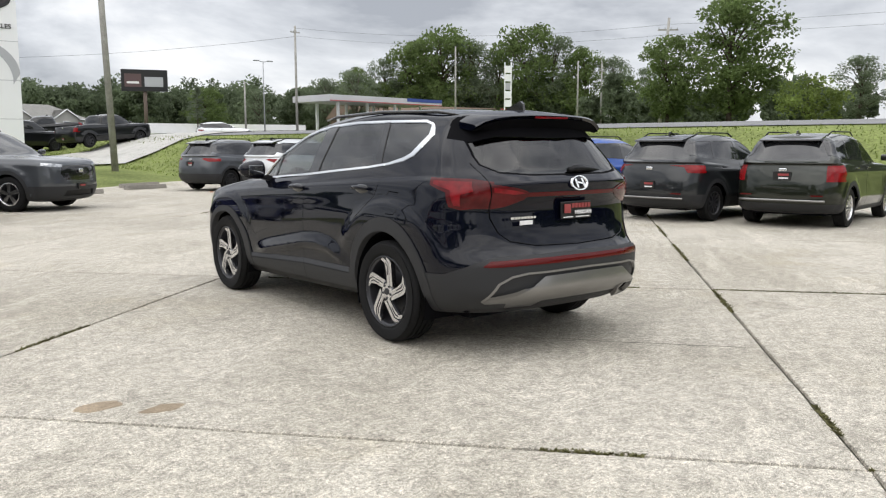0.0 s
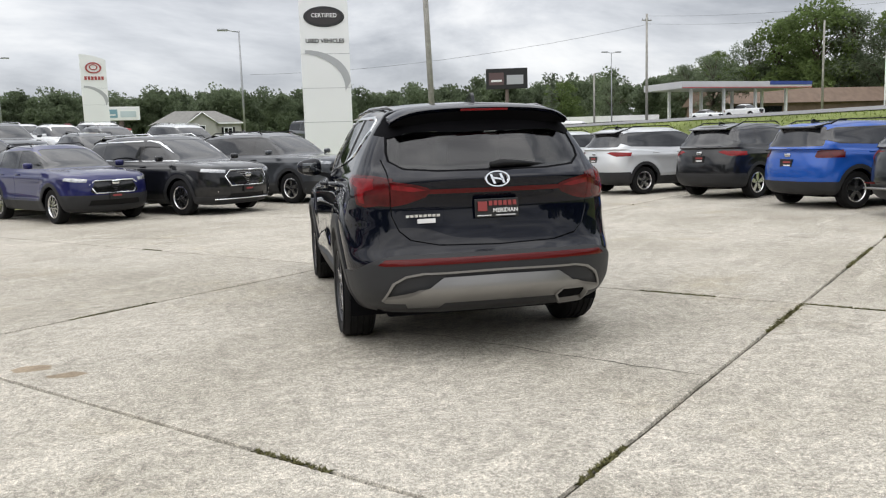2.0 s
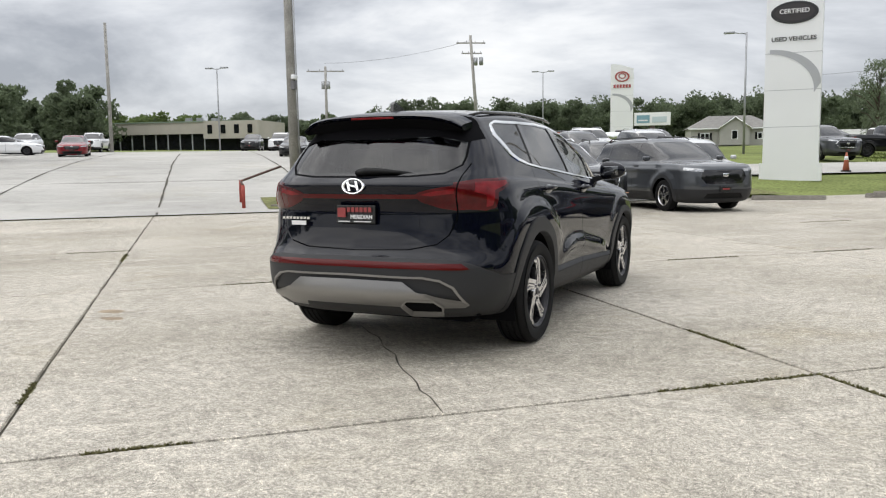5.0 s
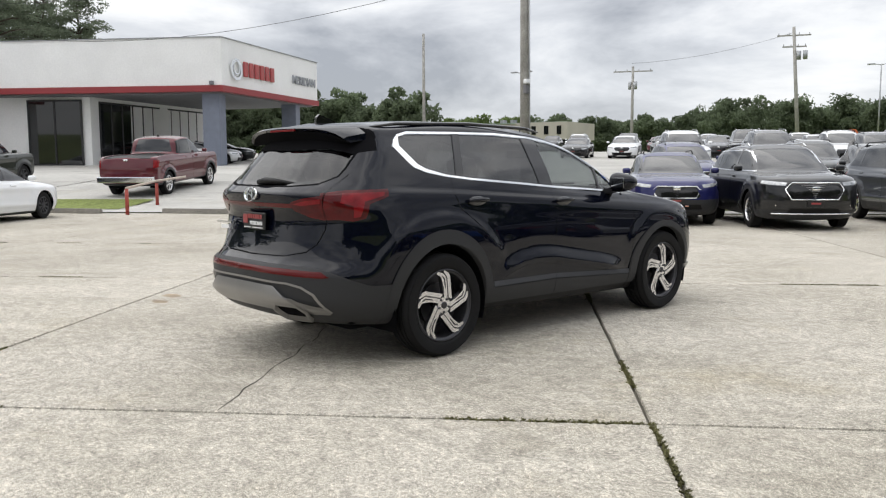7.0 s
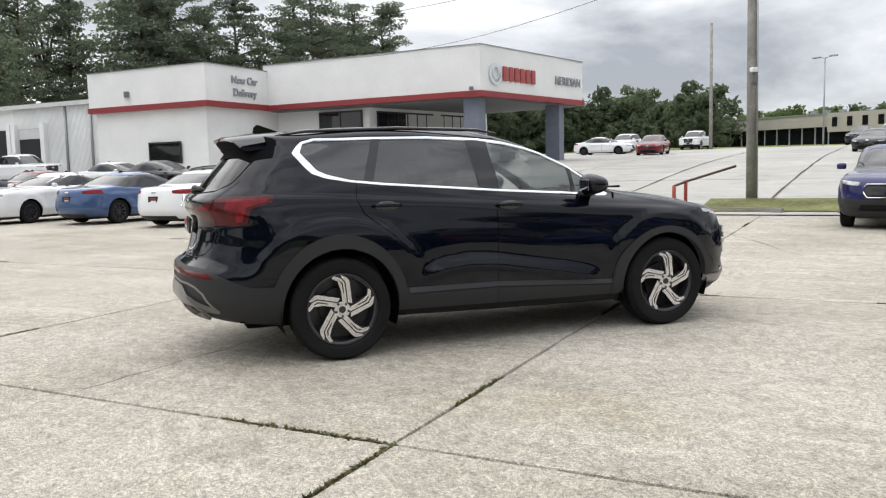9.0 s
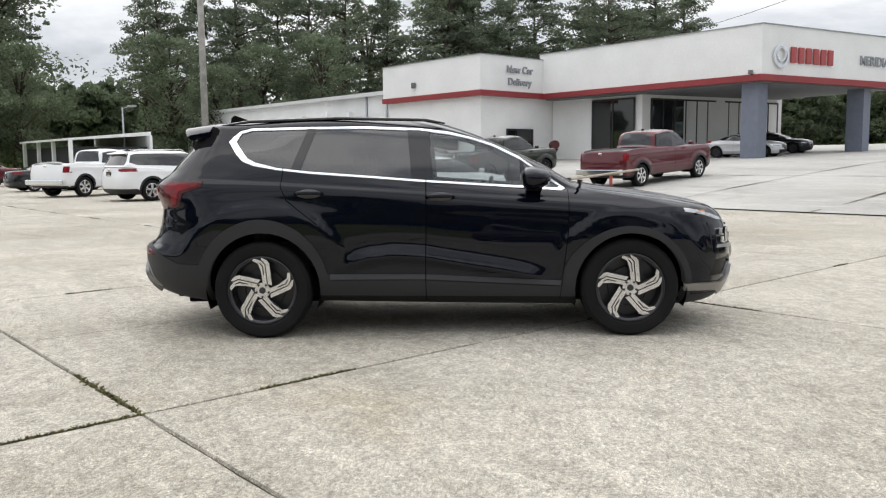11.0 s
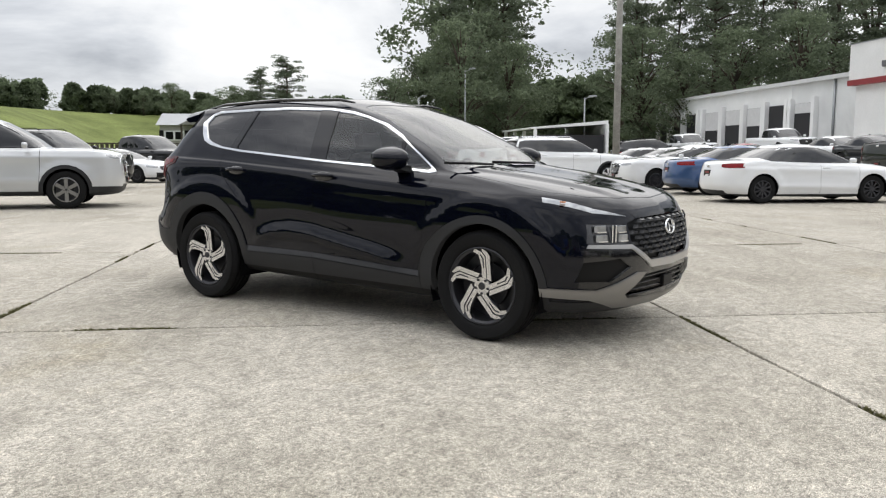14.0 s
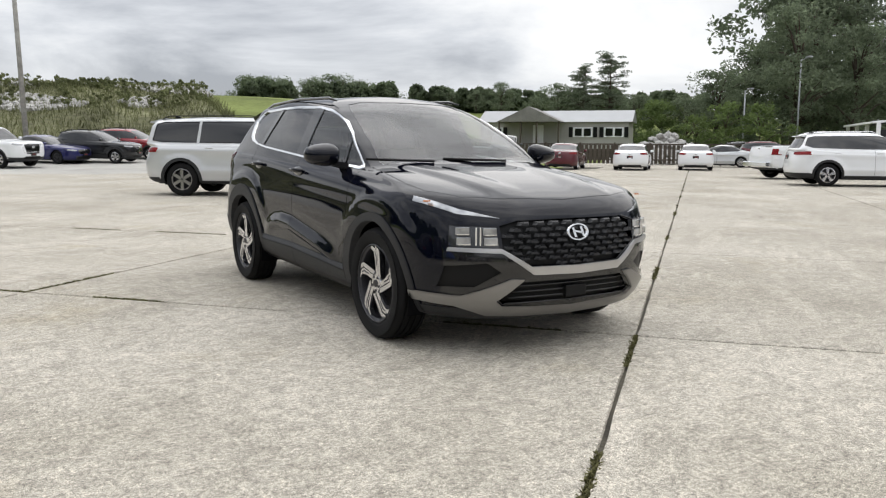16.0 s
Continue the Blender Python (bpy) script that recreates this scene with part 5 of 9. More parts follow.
    # rear wiper
    part("rear_wiper", tube_bm([(-0.02, -2.262, 1.232), (0.05, -2.256, 1.242), (0.18, -2.236, 1.240), (0.39, -2.196, 1.222)], [0.020, 0.026, 0.018, 0.008], 8), M_BLACK, car, "rear wiper arm")
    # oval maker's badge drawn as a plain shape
    def badge(y, z, tilt, facing):
        bb = bmesh.new()
        add_lathe(bb, [(0.070, -0.004), (0.076, 0.004), (0.088, 0.004), (0.092, -0.004)], 36, "y", close=True)
        for a, b in (((-0.045, -0.048), (-0.022, 0.055)), ((0.022, -0.055), (0.045, 0.048)), ((-0.035, -0.010), (0.035, 0.012))):
            d = Vector((b[0] - a[0], 0, b[1] - a[1]))
            add_box(bb, ((a[0] + b[0]) / 2, 0.001, (a[1] + b[1]) / 2), (0.018, 0.008, d.length), Matrix.Rotation(math.atan2(d.x, d.z), 3, "Y"))
        ob = part("badge", bb, M_CHROME, car, "chrome oval badge", smooth=False)
        ob.matrix_basis = pose(0, y, z, tilt, 0, 180 if facing < 0 else 0) @ Matrix.Diagonal((0.92, 1, 0.58, 1))
    badge(-2.347, 1.150, 12, -1)
    badge(2.322, 0.745, 8, 1)
    # dealer plate: brand print as bars, the town's name lettered
    pl = part("dealer_plate", box_bm((0.0, -2.314, 0.966), (0.290, 0.014, 0.118), Matrix.Rotation(radians(-4), 3, "X"), 0.006), M_PLATE, car, "black dealer plate with red and white print", smooth=False)
    part("plate_mark", box_bm((-0.098, -2.332, 0.978), (0.062, 0.006, 0.062), None, 0.004), M_PLATE_R, pl, smooth=False)
    for i in range(6):
        part("print_bar", box_bm((-0.045 + i * 0.0315, -2.332, 0.997), (0.023, 0.005, 0.030)), M_PLATE_R, pl, smooth=False)
    text_part("town_letters", "MERIDIAN", 0.036, Matrix.Translation((0.052, -2.336, 0.950)) @ Matrix.Rotation(radians(90), 4, "X"), M_PLATE_W, pl, 0.002)
    for x, wd in ((-0.085, 0.09), (0.055, 0.13)):
        part("print_bar", box_bm((x, -2.328, 0.920), (wd, 0.005, 0.006)), M_PLATE_W, pl, smooth=False)
    for i in range(8):
        part("model_name_bar", box_bm((-0.575 + i * 0.028, -2.300, 0.935), (0.021, 0.008, 0.016)), M_CHROME, car, smooth=False)
    part("dealer_sticker", box_bm((-0.455, -2.303, 0.902), (0.115, 0.004, 0.028)), M_PLATE_W, car, "white dealer sticker", smooth=False)
    # grille studs: staggered dark wedges
    def surf_y(x, z):
        """How far forward the nose is at this place."""
        best = 2.30 - 0.76 * (1 - (max(0.0, 1 - (abs(x) / 0.95) ** 2.6)) ** (1 / 2.6))
        return best + (0.03 if z < 0.72 else 0.03 - (z - 0.72) * 0.28)
    stud = mat("grille_stud", (0.018, 0.018, 0.019), 0.25, spec=0.5)
    gb = grow(grille, -0.012)
    me_stud = None
    rr_i = 0
    z = 0.565
    while z < 0.82:
        x0 = -0.520 + (0.052 if rr_i % 2 else 0)
        while x0 < 0.53:
            if inside((abs(x0), z), gb):
                if me_stud is None:
                    b1 = bmesh.new()
                    vs = [b1.verts.new(p) for p in ((-0.045, 0, -0.011), (0.045, 0, -0.011), (0.034, 0, 0.013), (-0.034, 0, 0.013), (-0.028, 0.024, -0.006), (0.028, 0.024, -0.006), (0.018, 0.021, 0.008), (-0.018, 0.021, 0.008))]
                    for q in ((0, 1, 5, 4), (1, 2, 6, 5), (2, 3, 7, 6), (3, 0, 4, 7), (4, 5, 6, 7)):
                        b1.faces.new([vs[i] for i in q])
                    bmesh.ops.recalc_face_normals(b1, faces=b1.faces[:])
                    o = part("grille_stud", b1, stud, car, smooth=False)
                    me_stud = o.data
                else:
                    o = new("grille_stud", me_stud)
                    o.parent = car
                yaw = -math.copysign(min(40, 55 * abs(x0) ** 1.6), x0)
                o.matrix_basis = pose(x0, surf_y(x0, z) - 0.028, z, -6, 0, yaw)
            x0 += 0.104
        z += 0.034
        rr_i += 1
    part("grille_rim", tube_bm([(x, surf_y(x, zz) - 0.004, zz) for x, zz in [(-p[0], p[1]) for p in grille[1:-1]] + []], 0.006, 6), M_GLOSSBLK, car)
    for zz in (0.33, 0.365, 0.40, 0.435):
        part("intake_slat", tube_bm([(x, surf_y(x, zz) - 0.030 - 0.10 * (0.46 - zz), zz) for x in np.linspace(-0.48 + (zz - 0.33) * 0.6, 0.48 - (zz - 0.33) * 0.6, 11)], 0.006, 6), stud, car)
    part("radar_cover", box_bm((0, 2.305, 0.385), (0.16, 0.03, 0.07), None, 0.006), M_BLACK, car, smooth=False)
    for s in (1, -1):
        for lx, lz in ((0.574, 0.762), (0.712, 0.766), (0.574, 0.706), (0.712, 0.708)):
            turn = Matrix.Rotation(-s * radians(18 if lx < 0.64 else 28), 3, "Z")
            cell = part("lamp_cell", box_bm((s * lx, surf_y(lx, lz) - 0.020, lz), (0.084, 0.016, 0.046), turn, 0.005), M_LENS, car, smooth=False)
            part("cell_lip", box_bm((s * lx, surf_y(lx, lz) - 0.010, lz - 0.019), (0.072, 0.012, 0.007), turn), M_CHROME, cell, smooth=False)
        for dx in (0.632, 0.654):
            part("lamp_divider", box_bm((s * dx, surf_y(dx, 0.735) - 0.010, 0.735), (0.010, 0.014, 0.108), Matrix.Rotation(-s * radians(24), 3, "Z"), 0.003), M_CHROME, car, smooth=False)
        part("amber_marker", box_bm((s * 0.842, surf_y(0.842, 0.93) - 0.03, 0.934), (0.035, 0.03, 0.010), Matrix.Rotation(-s * radians(58), 3, "Z"), 0.002), M_AMBER, car, smooth=False)
    # front wipers
    for x in (-0.32, 0.30):
        part("windscreen_wiper", tube_bm([(x, 1.10, 1.150), (x + 0.26, 1.085, 1.158), (x + 0.5, 1.02, 1.165)], 0.010, 6), M_BLACK, car)
    # cabin
    cb = bmesh.new()
    add_box(cb, (0, -0.45, 0.36), (1.5, 3.2, 0.12))
    add_box(cb, (0, -1.95, 0.70), (1.3, 0.10, 0.62))
    part("cabin_floor", cb, M_DARK, car, smooth=False)
    part("dashboard", prism_bm([(1.00, 0.55), (1.05, 1.085), (0.75, 1.11), (0.50, 1.02), (0.50, 0.6)], -0.72, 0.72, "yz"), M_BLACK, car, smooth=False)
    whl = bmesh.new()
    add_lathe(whl, [(0.172, -0.014), (0.186, 0), (0.172, 0.014), (0.158, 0)], 24, "y", close=True)
    o = part("steering_wheel", whl, M_BLACK, car)
    o.matrix_basis = pose(-0.37, 0.36, 1.02, -24)
    for x, y in ((-0.37, -0.28), (0.37, -0.28), (-0.37, -1.16), (0.37, -1.16), (0, -1.16)):
        st = bmesh.new()
        add_box(st, (x, y, 0.60), (0.50, 0.54, 0.20), None, 0.05)
        add_box(st, (x, y - 0.30, 0.92), (0.48, 0.16, 0.62), Matrix.Rotation(radians(12), 3, "X"), 0.06)
        add_box(st, (x, y - 0.38, 1.31), (0.26, 0.11, 0.18), Matrix.Rotation(radians(10), 3, "X"), 0.04)
        part("seat", st, M_SEAT, car, smooth=False)
    part("rear_view_mirror", box_bm((0, 0.40, 1.44), (0.24, 0.04, 0.07), None, 0.012), M_BLACK, car, smooth=False)
    part("underbody", box_bm((0, -0.05, 0.27), (1.35, 3.9, 0.06), None, 0.02), M_DARK, car, smooth=False)
    return car


black_suv()

# ==== parked vehicles ====
def auto_rows(s):
    """Lines round half a vehicle from its main sizes."""
    n, t, w, zb = s["nose"], s["tail"], s["w"], s["zb"]
    hz, (cy, cz), (hy, hzz), roof, (ry, rz), (dy, dz), tz = s["hood"], s["cowl"], s["head"], s["roof"], s["rhead"], s["deck"], s["tailz"]
    sh, bz = s["shoulder"], s["belt"]
    cf, cr = s.get("cf", 0.7), s.get("cr", 0.6)
    tw = s.get("tumble", 0.74)
    mid_z = (zb + sh) / 2
    L = lambda a, b, f: a + (b - a) * f
    return [
        row(n - 0.45, t + 0.45, cf, cr, (w * 0.62,) * 3, (zb - 0.04, zb - 0.03, zb - 0.02, zb, zb)),
        row(n - 0.16, t + 0.20, cf, cr, (w * 0.90,) * 3, (zb, zb + 0.01, zb + 0.02, zb + 0.03, zb + 0.04)),
        row(n - 0.04, t + 0.06, cf, cr, (w * 0.965,) * 3, (zb + 0.12, zb + 0.12, zb + 0.12, zb + 0.13, zb + 0.14)),
        row(n, t, cf, cr, (w,) * 3, (L(zb, sh, 0.42),) * 5),
        row(n - 0.01, t + 0.01, cf, cr, (w, w * 0.99, w), (L(zb, sh, 0.66),) * 5),
        row(n - 0.04, t + 0.065, cf * 0.95, cr, (w * 0.985, w * 0.985, w * 0.99), (L(zb, hz, 0.86), L(zb, hz, 0.88), L(zb, sh, 0.87), L(zb, tz, 0.86), L(zb, tz, 0.86))),
        row(n - 0.13, t + 0.12, cf * 0.9, cr, (w * 0.95, w * 0.965, w * 0.965), (hz, hz + 0.02, sh, tz - 0.01, tz)),
        row(L(n, cy, 0.50), L(t, dy, 0.5), cf * 0.7, cr * 0.9, (w * 0.90, w * 0.945, w * 0.93), (L(hz, cz, 0.62), L(hz, cz, 0.6), L(sh, bz, 0.5), L(tz, dz, 0.6), L(tz, dz, 0.62))),
        row(cy, dy, 0.26, s.get("cg", 0.4), (w * 0.83, w * 0.915, w * 0.89), (cz, cz - 0.01, bz, bz + s.get("kick", 0.05), dz)),
        row(L(cy, hy, 0.36), L(dy, ry, 0.4), 0.26, s.get("cg", 0.4) * 0.9, (w * L(0.83, tw - 0.05, 0.36), w * L(0.915, tw, 0.36), w * L(0.89, tw - 0.03, 0.36)), (L(cz, hzz, 0.38), L(cz, hzz, 0.36), L(bz, roof, 0.38), L(bz, rz, 0.4), L(dz, rz, 0.4))),
        row(L(cy, hy, 0.74), L(dy, ry, 0.78), 0.25, s.get("cg", 0.4) * 0.75, (w * L(0.83, tw - 0.05, 0.78), w * L(0.915, tw, 0.78), w * L(0.89, tw - 0.03, 0.78)), (L(cz, hzz, 0.77), L(cz, hzz, 0.75), L(bz, roof, 0.76), L(bz, rz, 0.78), L(dz, rz, 0.78))),
        row(hy, ry, 0.24, 0.3, (w * (tw - 0.07), w * (tw - 0.03), w * (tw - 0.06)), (hzz, hzz - 0.015, roof - 0.065, rz - 0.02, rz)),
        row(hy - 0.2, ry + 0.05, 0.2, 0.25, (w * 0.50, w * 0.54, w * 0.50), (L(hzz, roof, 0.7), L(hzz, roof, 0.66), roof - 0.02, L(rz, roof, 0.4), L(rz, roof, 0.4))),
        row(hy - 0.28, ry + 0.08, 0.12, 0.15, (w * 0.25, w * 0.28, w * 0.25), (L(hzz, roof, 0.85), L(hzz, roof, 0.85), roof - 0.004, L(rz, roof, 0.5), L(rz, roof, 0.5))),
        row(hy - 0.30, ry + 0.08, 0.1, 0.1, (0, 0, 0), (L(hzz, roof, 0.9), L(hzz, roof, 0.9), roof, L(rz, roof, 0.55), L(rz, roof, 0.55))),
    ]


M_PAINT0 = paint("car_paint_silver", (0.56, 0.57, 0.58), 0.3, 0.35)
MODELS = {}


def auto_model(key, s):
    """Builds one kind of vehicle, out of which the parked ones are copied."""
    car = empty("car", pose(0, 0, -60))
    g = loft(auto_rows(s), s.get("nr", 58), s.get("nc", 80))
    fy, ry_, R = s["fy"], s["ry"], s["R"]
    n, t, w, zb = s["nose"], s["tail"], s["w"], s["zb"]
    ease = lambda a, b, q: (lambda u: u * u * (3 - 2 * u))(min(1.0, max(0.0, (q - a) / (b - a))))
    # arch blisters, a shoulder fold, hollow doors and hood ridges
    sh_z, hollow = s["shoulder"], zb + 0.40 * (s["shoulder"] - zb)
    for i in range(g.shape[0]):
        for j in range(g.shape[1]):
            x, y, z = g[i, j]
            if x > w * 0.6 and zb + 0.02 < z < s["belt"] + 0.02:
                d = 0.0
                for wy in (fy, ry_):
                    d += 0.026 * (1 - ease(R + 0.15, R + 0.25, math.hypot(y - wy, z - R)))
                q = sh_z - 0.04 + 0.03 * (fy - y) / (fy - ry_) - z
                d += 0.016 * ease(-0.04, 0.008, q) * (1 - ease(0.02, 0.16, q))
                q = hollow + 0.05 * (fy - y) / (fy - ry_) - z
                d += 0.024 * (1 - ease(0.5, 1.0, abs(y - (fy + ry_) / 2) / (0.5 * (fy - ry_)))) * min(1.0, max(0.0, q / 0.08)) * (1 - ease(0.08, 0.15, q))
                g[i, j, 0] = x + d * ease(w * 0.6, w * 0.86, x)
            if z > s["hood"] - 0.12 and s["cowl"][0] < y < n - 0.05 and x < w * 0.85:
                e = w * 0.58 - 0.08 * (y - s["cowl"][0])
                g[i, j, 2] = z + 0.018 * ease(s["cowl"][0], s["cowl"][0] + 0.2, y) * (1 - ease(n - 0.35, n - 0.1, y)) * (1 - ease(e - 0.03, e + 0.06, x))
    nrm = smooth_normals(g)
    (cy, cz), (hy, hzz), roof, (rhy, rz), (dy, dz) = s["cowl"], s["head"], s["roof"], s["rhead"], s["deck"]
    bz, hz, tz = s["belt"], s["hood"], s["tailz"]
    kick = s.get("kick", 0.05)
    top = roof - s.get("glass_top", 0.13)
    yb = s["qrear"]
    dlo = [(cy - 0.10, cz + 0.005), (cy - 0.34, bz + 0.01), ((cy + yb) / 2, bz + 0.02), (yb + 0.25, bz + 0.03 + kick * 0.4), (yb, bz + 0.06 + kick), (yb + 0.10, top - 0.05), (yb + 0.30, top), (hy - 0.25, top + 0.012), (hy + 0.03, top - 0.035), ((hy + cy) / 2 - 0.02, (top + cz) / 2)]
    side = lambda c, nn: c.x > 0.3 and nn.x > 0.28
    low = lambda c, nn: c.x > 0.3 and nn.x > 0.05
    front = lambda c, nn: c.y > n - 0.9 and nn.y > 0.08
    rear = lambda c, nn: c.y < t + 0.75 and nn.y < -0.08
    in_glass = lambda c, nn: side(c, nn) and inside((c.y, c.z), dlo)
    bp = s.get("bpil", (cy + yb) / 2 + 0.12)
    cp = s.get("cpil", yb + 0.62)
    rw = s.get("rw", 0.76) * w
    rg = [(-0.1, dz + 0.02), (rw, dz + 0.03), (rw * 1.02, dz + 0.07), (rw * 0.86, rz - 0.05), (rw * 0.80, rz - 0.02), (-0.1, rz - 0.01)]
    ws = [(-0.1, cz + 0.02), (w * 0.74, cz + 0.01), (w * 0.755, cz + 0.04), (w * 0.60, hzz - 0.04), (w * 0.5, hzz - 0.015), (-0.1, hzz - 0.005)]
    lz = s.get("lampz", hz - 0.10)
    gr = s.get("grille", [(-0.1, hz - 0.05), (0.42, hz - 0.06), (0.48, hz - 0.14), (0.38, zb + 0.33), (-0.1, zb + 0.31)])
    hl = s.get("headlamp", [(0.52, lz + 0.025), (w * 0.93, lz + 0.065), (w * 0.96, lz + 0.005), (w * 0.80, lz - 0.025), (0.55, lz - 0.035)])
    tl_z = s.get("tlz", tz - 0.10)
    tl = s.get("taillamp", [(0.52, tl_z + 0.04), (0.7, tl_z + 0.06), (1.2, tl_z + 0.08), (1.2, tl_z - 0.04), (0.7, tl_z - 0.05), (0.54, tl_z - 0.03)])
    cut_list = [
        (None, "x", circle(fy, R, R + 0.045, 22), low), (None, "x", circle(ry_, R, R + 0.045, 22), low),
        ("gap1", "x", strip([(cy - 0.16, bz), (cy - 0.18, sh_mid := (zb + bz) / 2), (cy - 0.22, zb + 0.08)], 0.012), side),
        ("gap2", "x", strip([(bp, bz + 0.01), (bp, zb + 0.08)], 0.012), side),
        ("pillar1", "x", [(bp - 0.07, bz - 0.05), (bp - 0.055, roof), (bp + 0.045, roof), (bp + 0.06, bz - 0.05)], in_glass),
        ("pillar2", "x", [(cp - 0.05, bz - 0.05), (cp + 0.05, roof), (cp + 0.11, roof), (cp + 0.03, bz - 0.05)], in_glass),
        ("glass", "x", grow(dlo, -0.018), side), ("trim", "x", dlo, side),
        ("rear_glass", "y", rg, lambda c, nn: nn.y < -0.2 and nn.z > -0.2 and c.y < rhy + 0.35 and c.z > dz - 0.02),
        ("windscreen", "y", ws, lambda c, nn: c.y > hy - 0.25 and nn.y > 0.12 and nn.z > 0.15 and c.z > cz - 0.03 and nn.x < 0.75),
        ("tail", "y", tl, lambda c, nn: c.y < t + 0.55 and nn.y < -0.02 or (c.y < t + 0.42 and nn.x > 0.3)),
        ("lamp", "y", hl, lambda c, nn: c.y > n - 0.6 and nn.y > 0.02),
        ("grille", "y", gr, front),
        ("intake", "y", s.get("intake", [(-0.1, zb + 0.21), (0.46, zb + 0.21), (0.54, zb + 0.09), (-0.1, zb + 0.08)]), front),
    ]
    if s.get("clad", 0):
        z1 = zb + s["clad"]
        rc = s.get("rclad", 0.08)
        cut_list += [("clad", "x", circle(fy, R, R + 0.125, 22), low), ("clad", "x", circle(ry_, R, R + 0.125, 22), low),
                     ("clad", "x", [(9, -1), (9, zb + 0.10), (fy, zb + 0.10), (fy, z1), (ry_, z1), (ry_, z1 + 0.04), (-9, z1 + rc), (-9, -1)], lambda c, nn: low(c, nn) or (c.y < t + 0.6 and nn.y < 0)),
                     ("clad", "y", [(-0.1, -1), (2, -1), (2, z1 + rc), (-0.1, z1 + rc)], rear), ("clad", "y", [(-0.1, -1), (2, -1), (2, zb + s.get("fclad", 0.16) + 0.05), (0.55, zb + s.get("fclad", 0.16)), (-0.1, zb + s.get("fclad", 0.16))], front)]
    else:
        cut_list += [("clad", "x", [(9, -1), (9, zb + 0.05), (-9, zb + 0.06), (-9, -1)], low), ("clad", "y", [(-0.1, -1), (0.6, -1), (0.6, zb + 0.14), (-0.1, zb + 0.14)], rear), ("clad", "y", [(-0.1, zb + 0.22), (0.62, zb + 0.24), (0.55, zb + 0.06), (-0.1, zb + 0.06)], front)]
    if s.get("bed"):
        y0, y1 = s["bed"]
        cut_list.insert(0, ("bed", "z", [(-0.1, y0), (w * 0.80, y0), (w * 0.80, y1), (-0.1, y1)], lambda c, nn: nn.z > 0.5 and c.y < y0 + 0.05))
    cl = cut_body(g, cut_list)

    def P(nm, cls, sd, m, push=0.0, lip=0.012, label=""):
        if cls in cl:
            return panel(nm, cl[cls], sd, nrm, m, car, push, lip, label)
    P("body_shell", "body", 0, M_PAINT0)
    P("windscreen", "windscreen", 0, M_GLASS_BG, -0.004, 0.004)
    P("rear_window", "rear_glass", 0, M_GLASS_BG, -0.005, 0.004)
    P("lower_cladding", "clad", 0, M_CLAD, 0.006, 0.02)
    P("grille", "grille", 0, s.get("grille_m", M_GLOSSBLK), -0.012, 0.0)
    P("lower_intake", "intake", 0, M_BLACK, -0.02, 0.0)
    if s.get("blades"):
        for sd in (1, -1):
            part("lamp_blade", tube_bm([(sd * w * 0.80, n - 0.30, hz - 0.20), (sd * w * 0.76, n - 0.20, hz - 0.42), (sd * w * 0.72, n - 0.15, zb + 0.25)], 0.014, 6), M_CHROME, car)
        part("bumper_blade", tube_bm([(x * w, n - 0.02 - 0.34 * abs(x) ** 3, zb + 0.10) for x in np.linspace(-0.8, 0.8, 11)], 0.014, 6), M_CHROME, car)
    if s.get("bed"):
        panel("bed_cover", cl["bed"], 0, nrm, M_BLACK, car, -0.03, 0.0)
    for sd in (1, -1):
        P("side_window", "glass", sd, M_GLASS_BG, -0.004, 0.004)
        P("window_trim", "trim", sd, s.get("trim", M_GLOSSBLK), 0.004, 0.008)
        for k in "12":
            P("door_pillar", "pillar" + k, sd, s.get("pillar_m", M_GLOSSBLK) if k == "2" else M_GLOSSBLK, 0.001, 0.005)
            P("door_seam", "gap" + k, sd, M_DARK, -0.012, 0)
        P("tail_lamp", "tail", sd, s.get("tail_m", M_LENSCAR), 0.006, 0.01)
        P("headlamp", "lamp", sd, M_LENS, 0.004, 0.01)
        wm = s.get("rim", M_ALU)
        wheel(car, sd * (w - 0.012), fy, R, s.get("tw", 0.225), s.get("rimr", R * 0.64), s.get("style", "five"), wm, sd, 24, False)
        wheel(car, sd * (w - 0.012), ry_, R, s.get("tw", 0.225), s.get("rimr", R * 0.64), s.get("style", "five"), wm, sd, 24, False)
        mb = bmesh.new()
        add_box(mb, (sd * (w + 0.08), cy - 0.42, bz + 0.075), (0.18, 0.11, 0.125), None, 0.045)
        part("door_mirror", mb, M_PAINT0, car)
        for y0 in (bp + 0.14, cp + 0.30):
            part("door_handle", box_bm((sd * (w * 0.975), y0, bz - 0.10), (0.03, 0.20, 0.028), None, 0.008), s.get("handle", M_PAINT0), car)
        if s.get("rails"):
            part("roof_rail", tube_bm([(sd * w * 0.62, hy - 0.25, roof - 0.05), (sd * w * 0.61, hy - 0.4, roof + 0.022), (sd * w * 0.60, rhy + 0.45, roof + 0.018), (sd * w * 0.59, rhy + 0.25, roof - 0.06)], 0.014, 6), s["rails"], car)
        for yy in (fy, ry_):
            lb = bmesh.new()
            ring = []
            for i in range(13):
                a = -0.3 + (math.pi + 0.6) * i / 12
                ring.append([lb.verts.new((sd * x, yy + (R + 0.06) * math.cos(a), R + (R + 0.06) * math.sin(a))) for x in (w * 0.95, w * 0.5)])
            for a, b in zip(ring, ring[1:]):
                lb.faces.new((a[0], b[0], b[1], a[1]))
            lb.faces.new([r[1] for r in ring])
            part("wheel_well", lb, M_DARK, car, smooth=False)
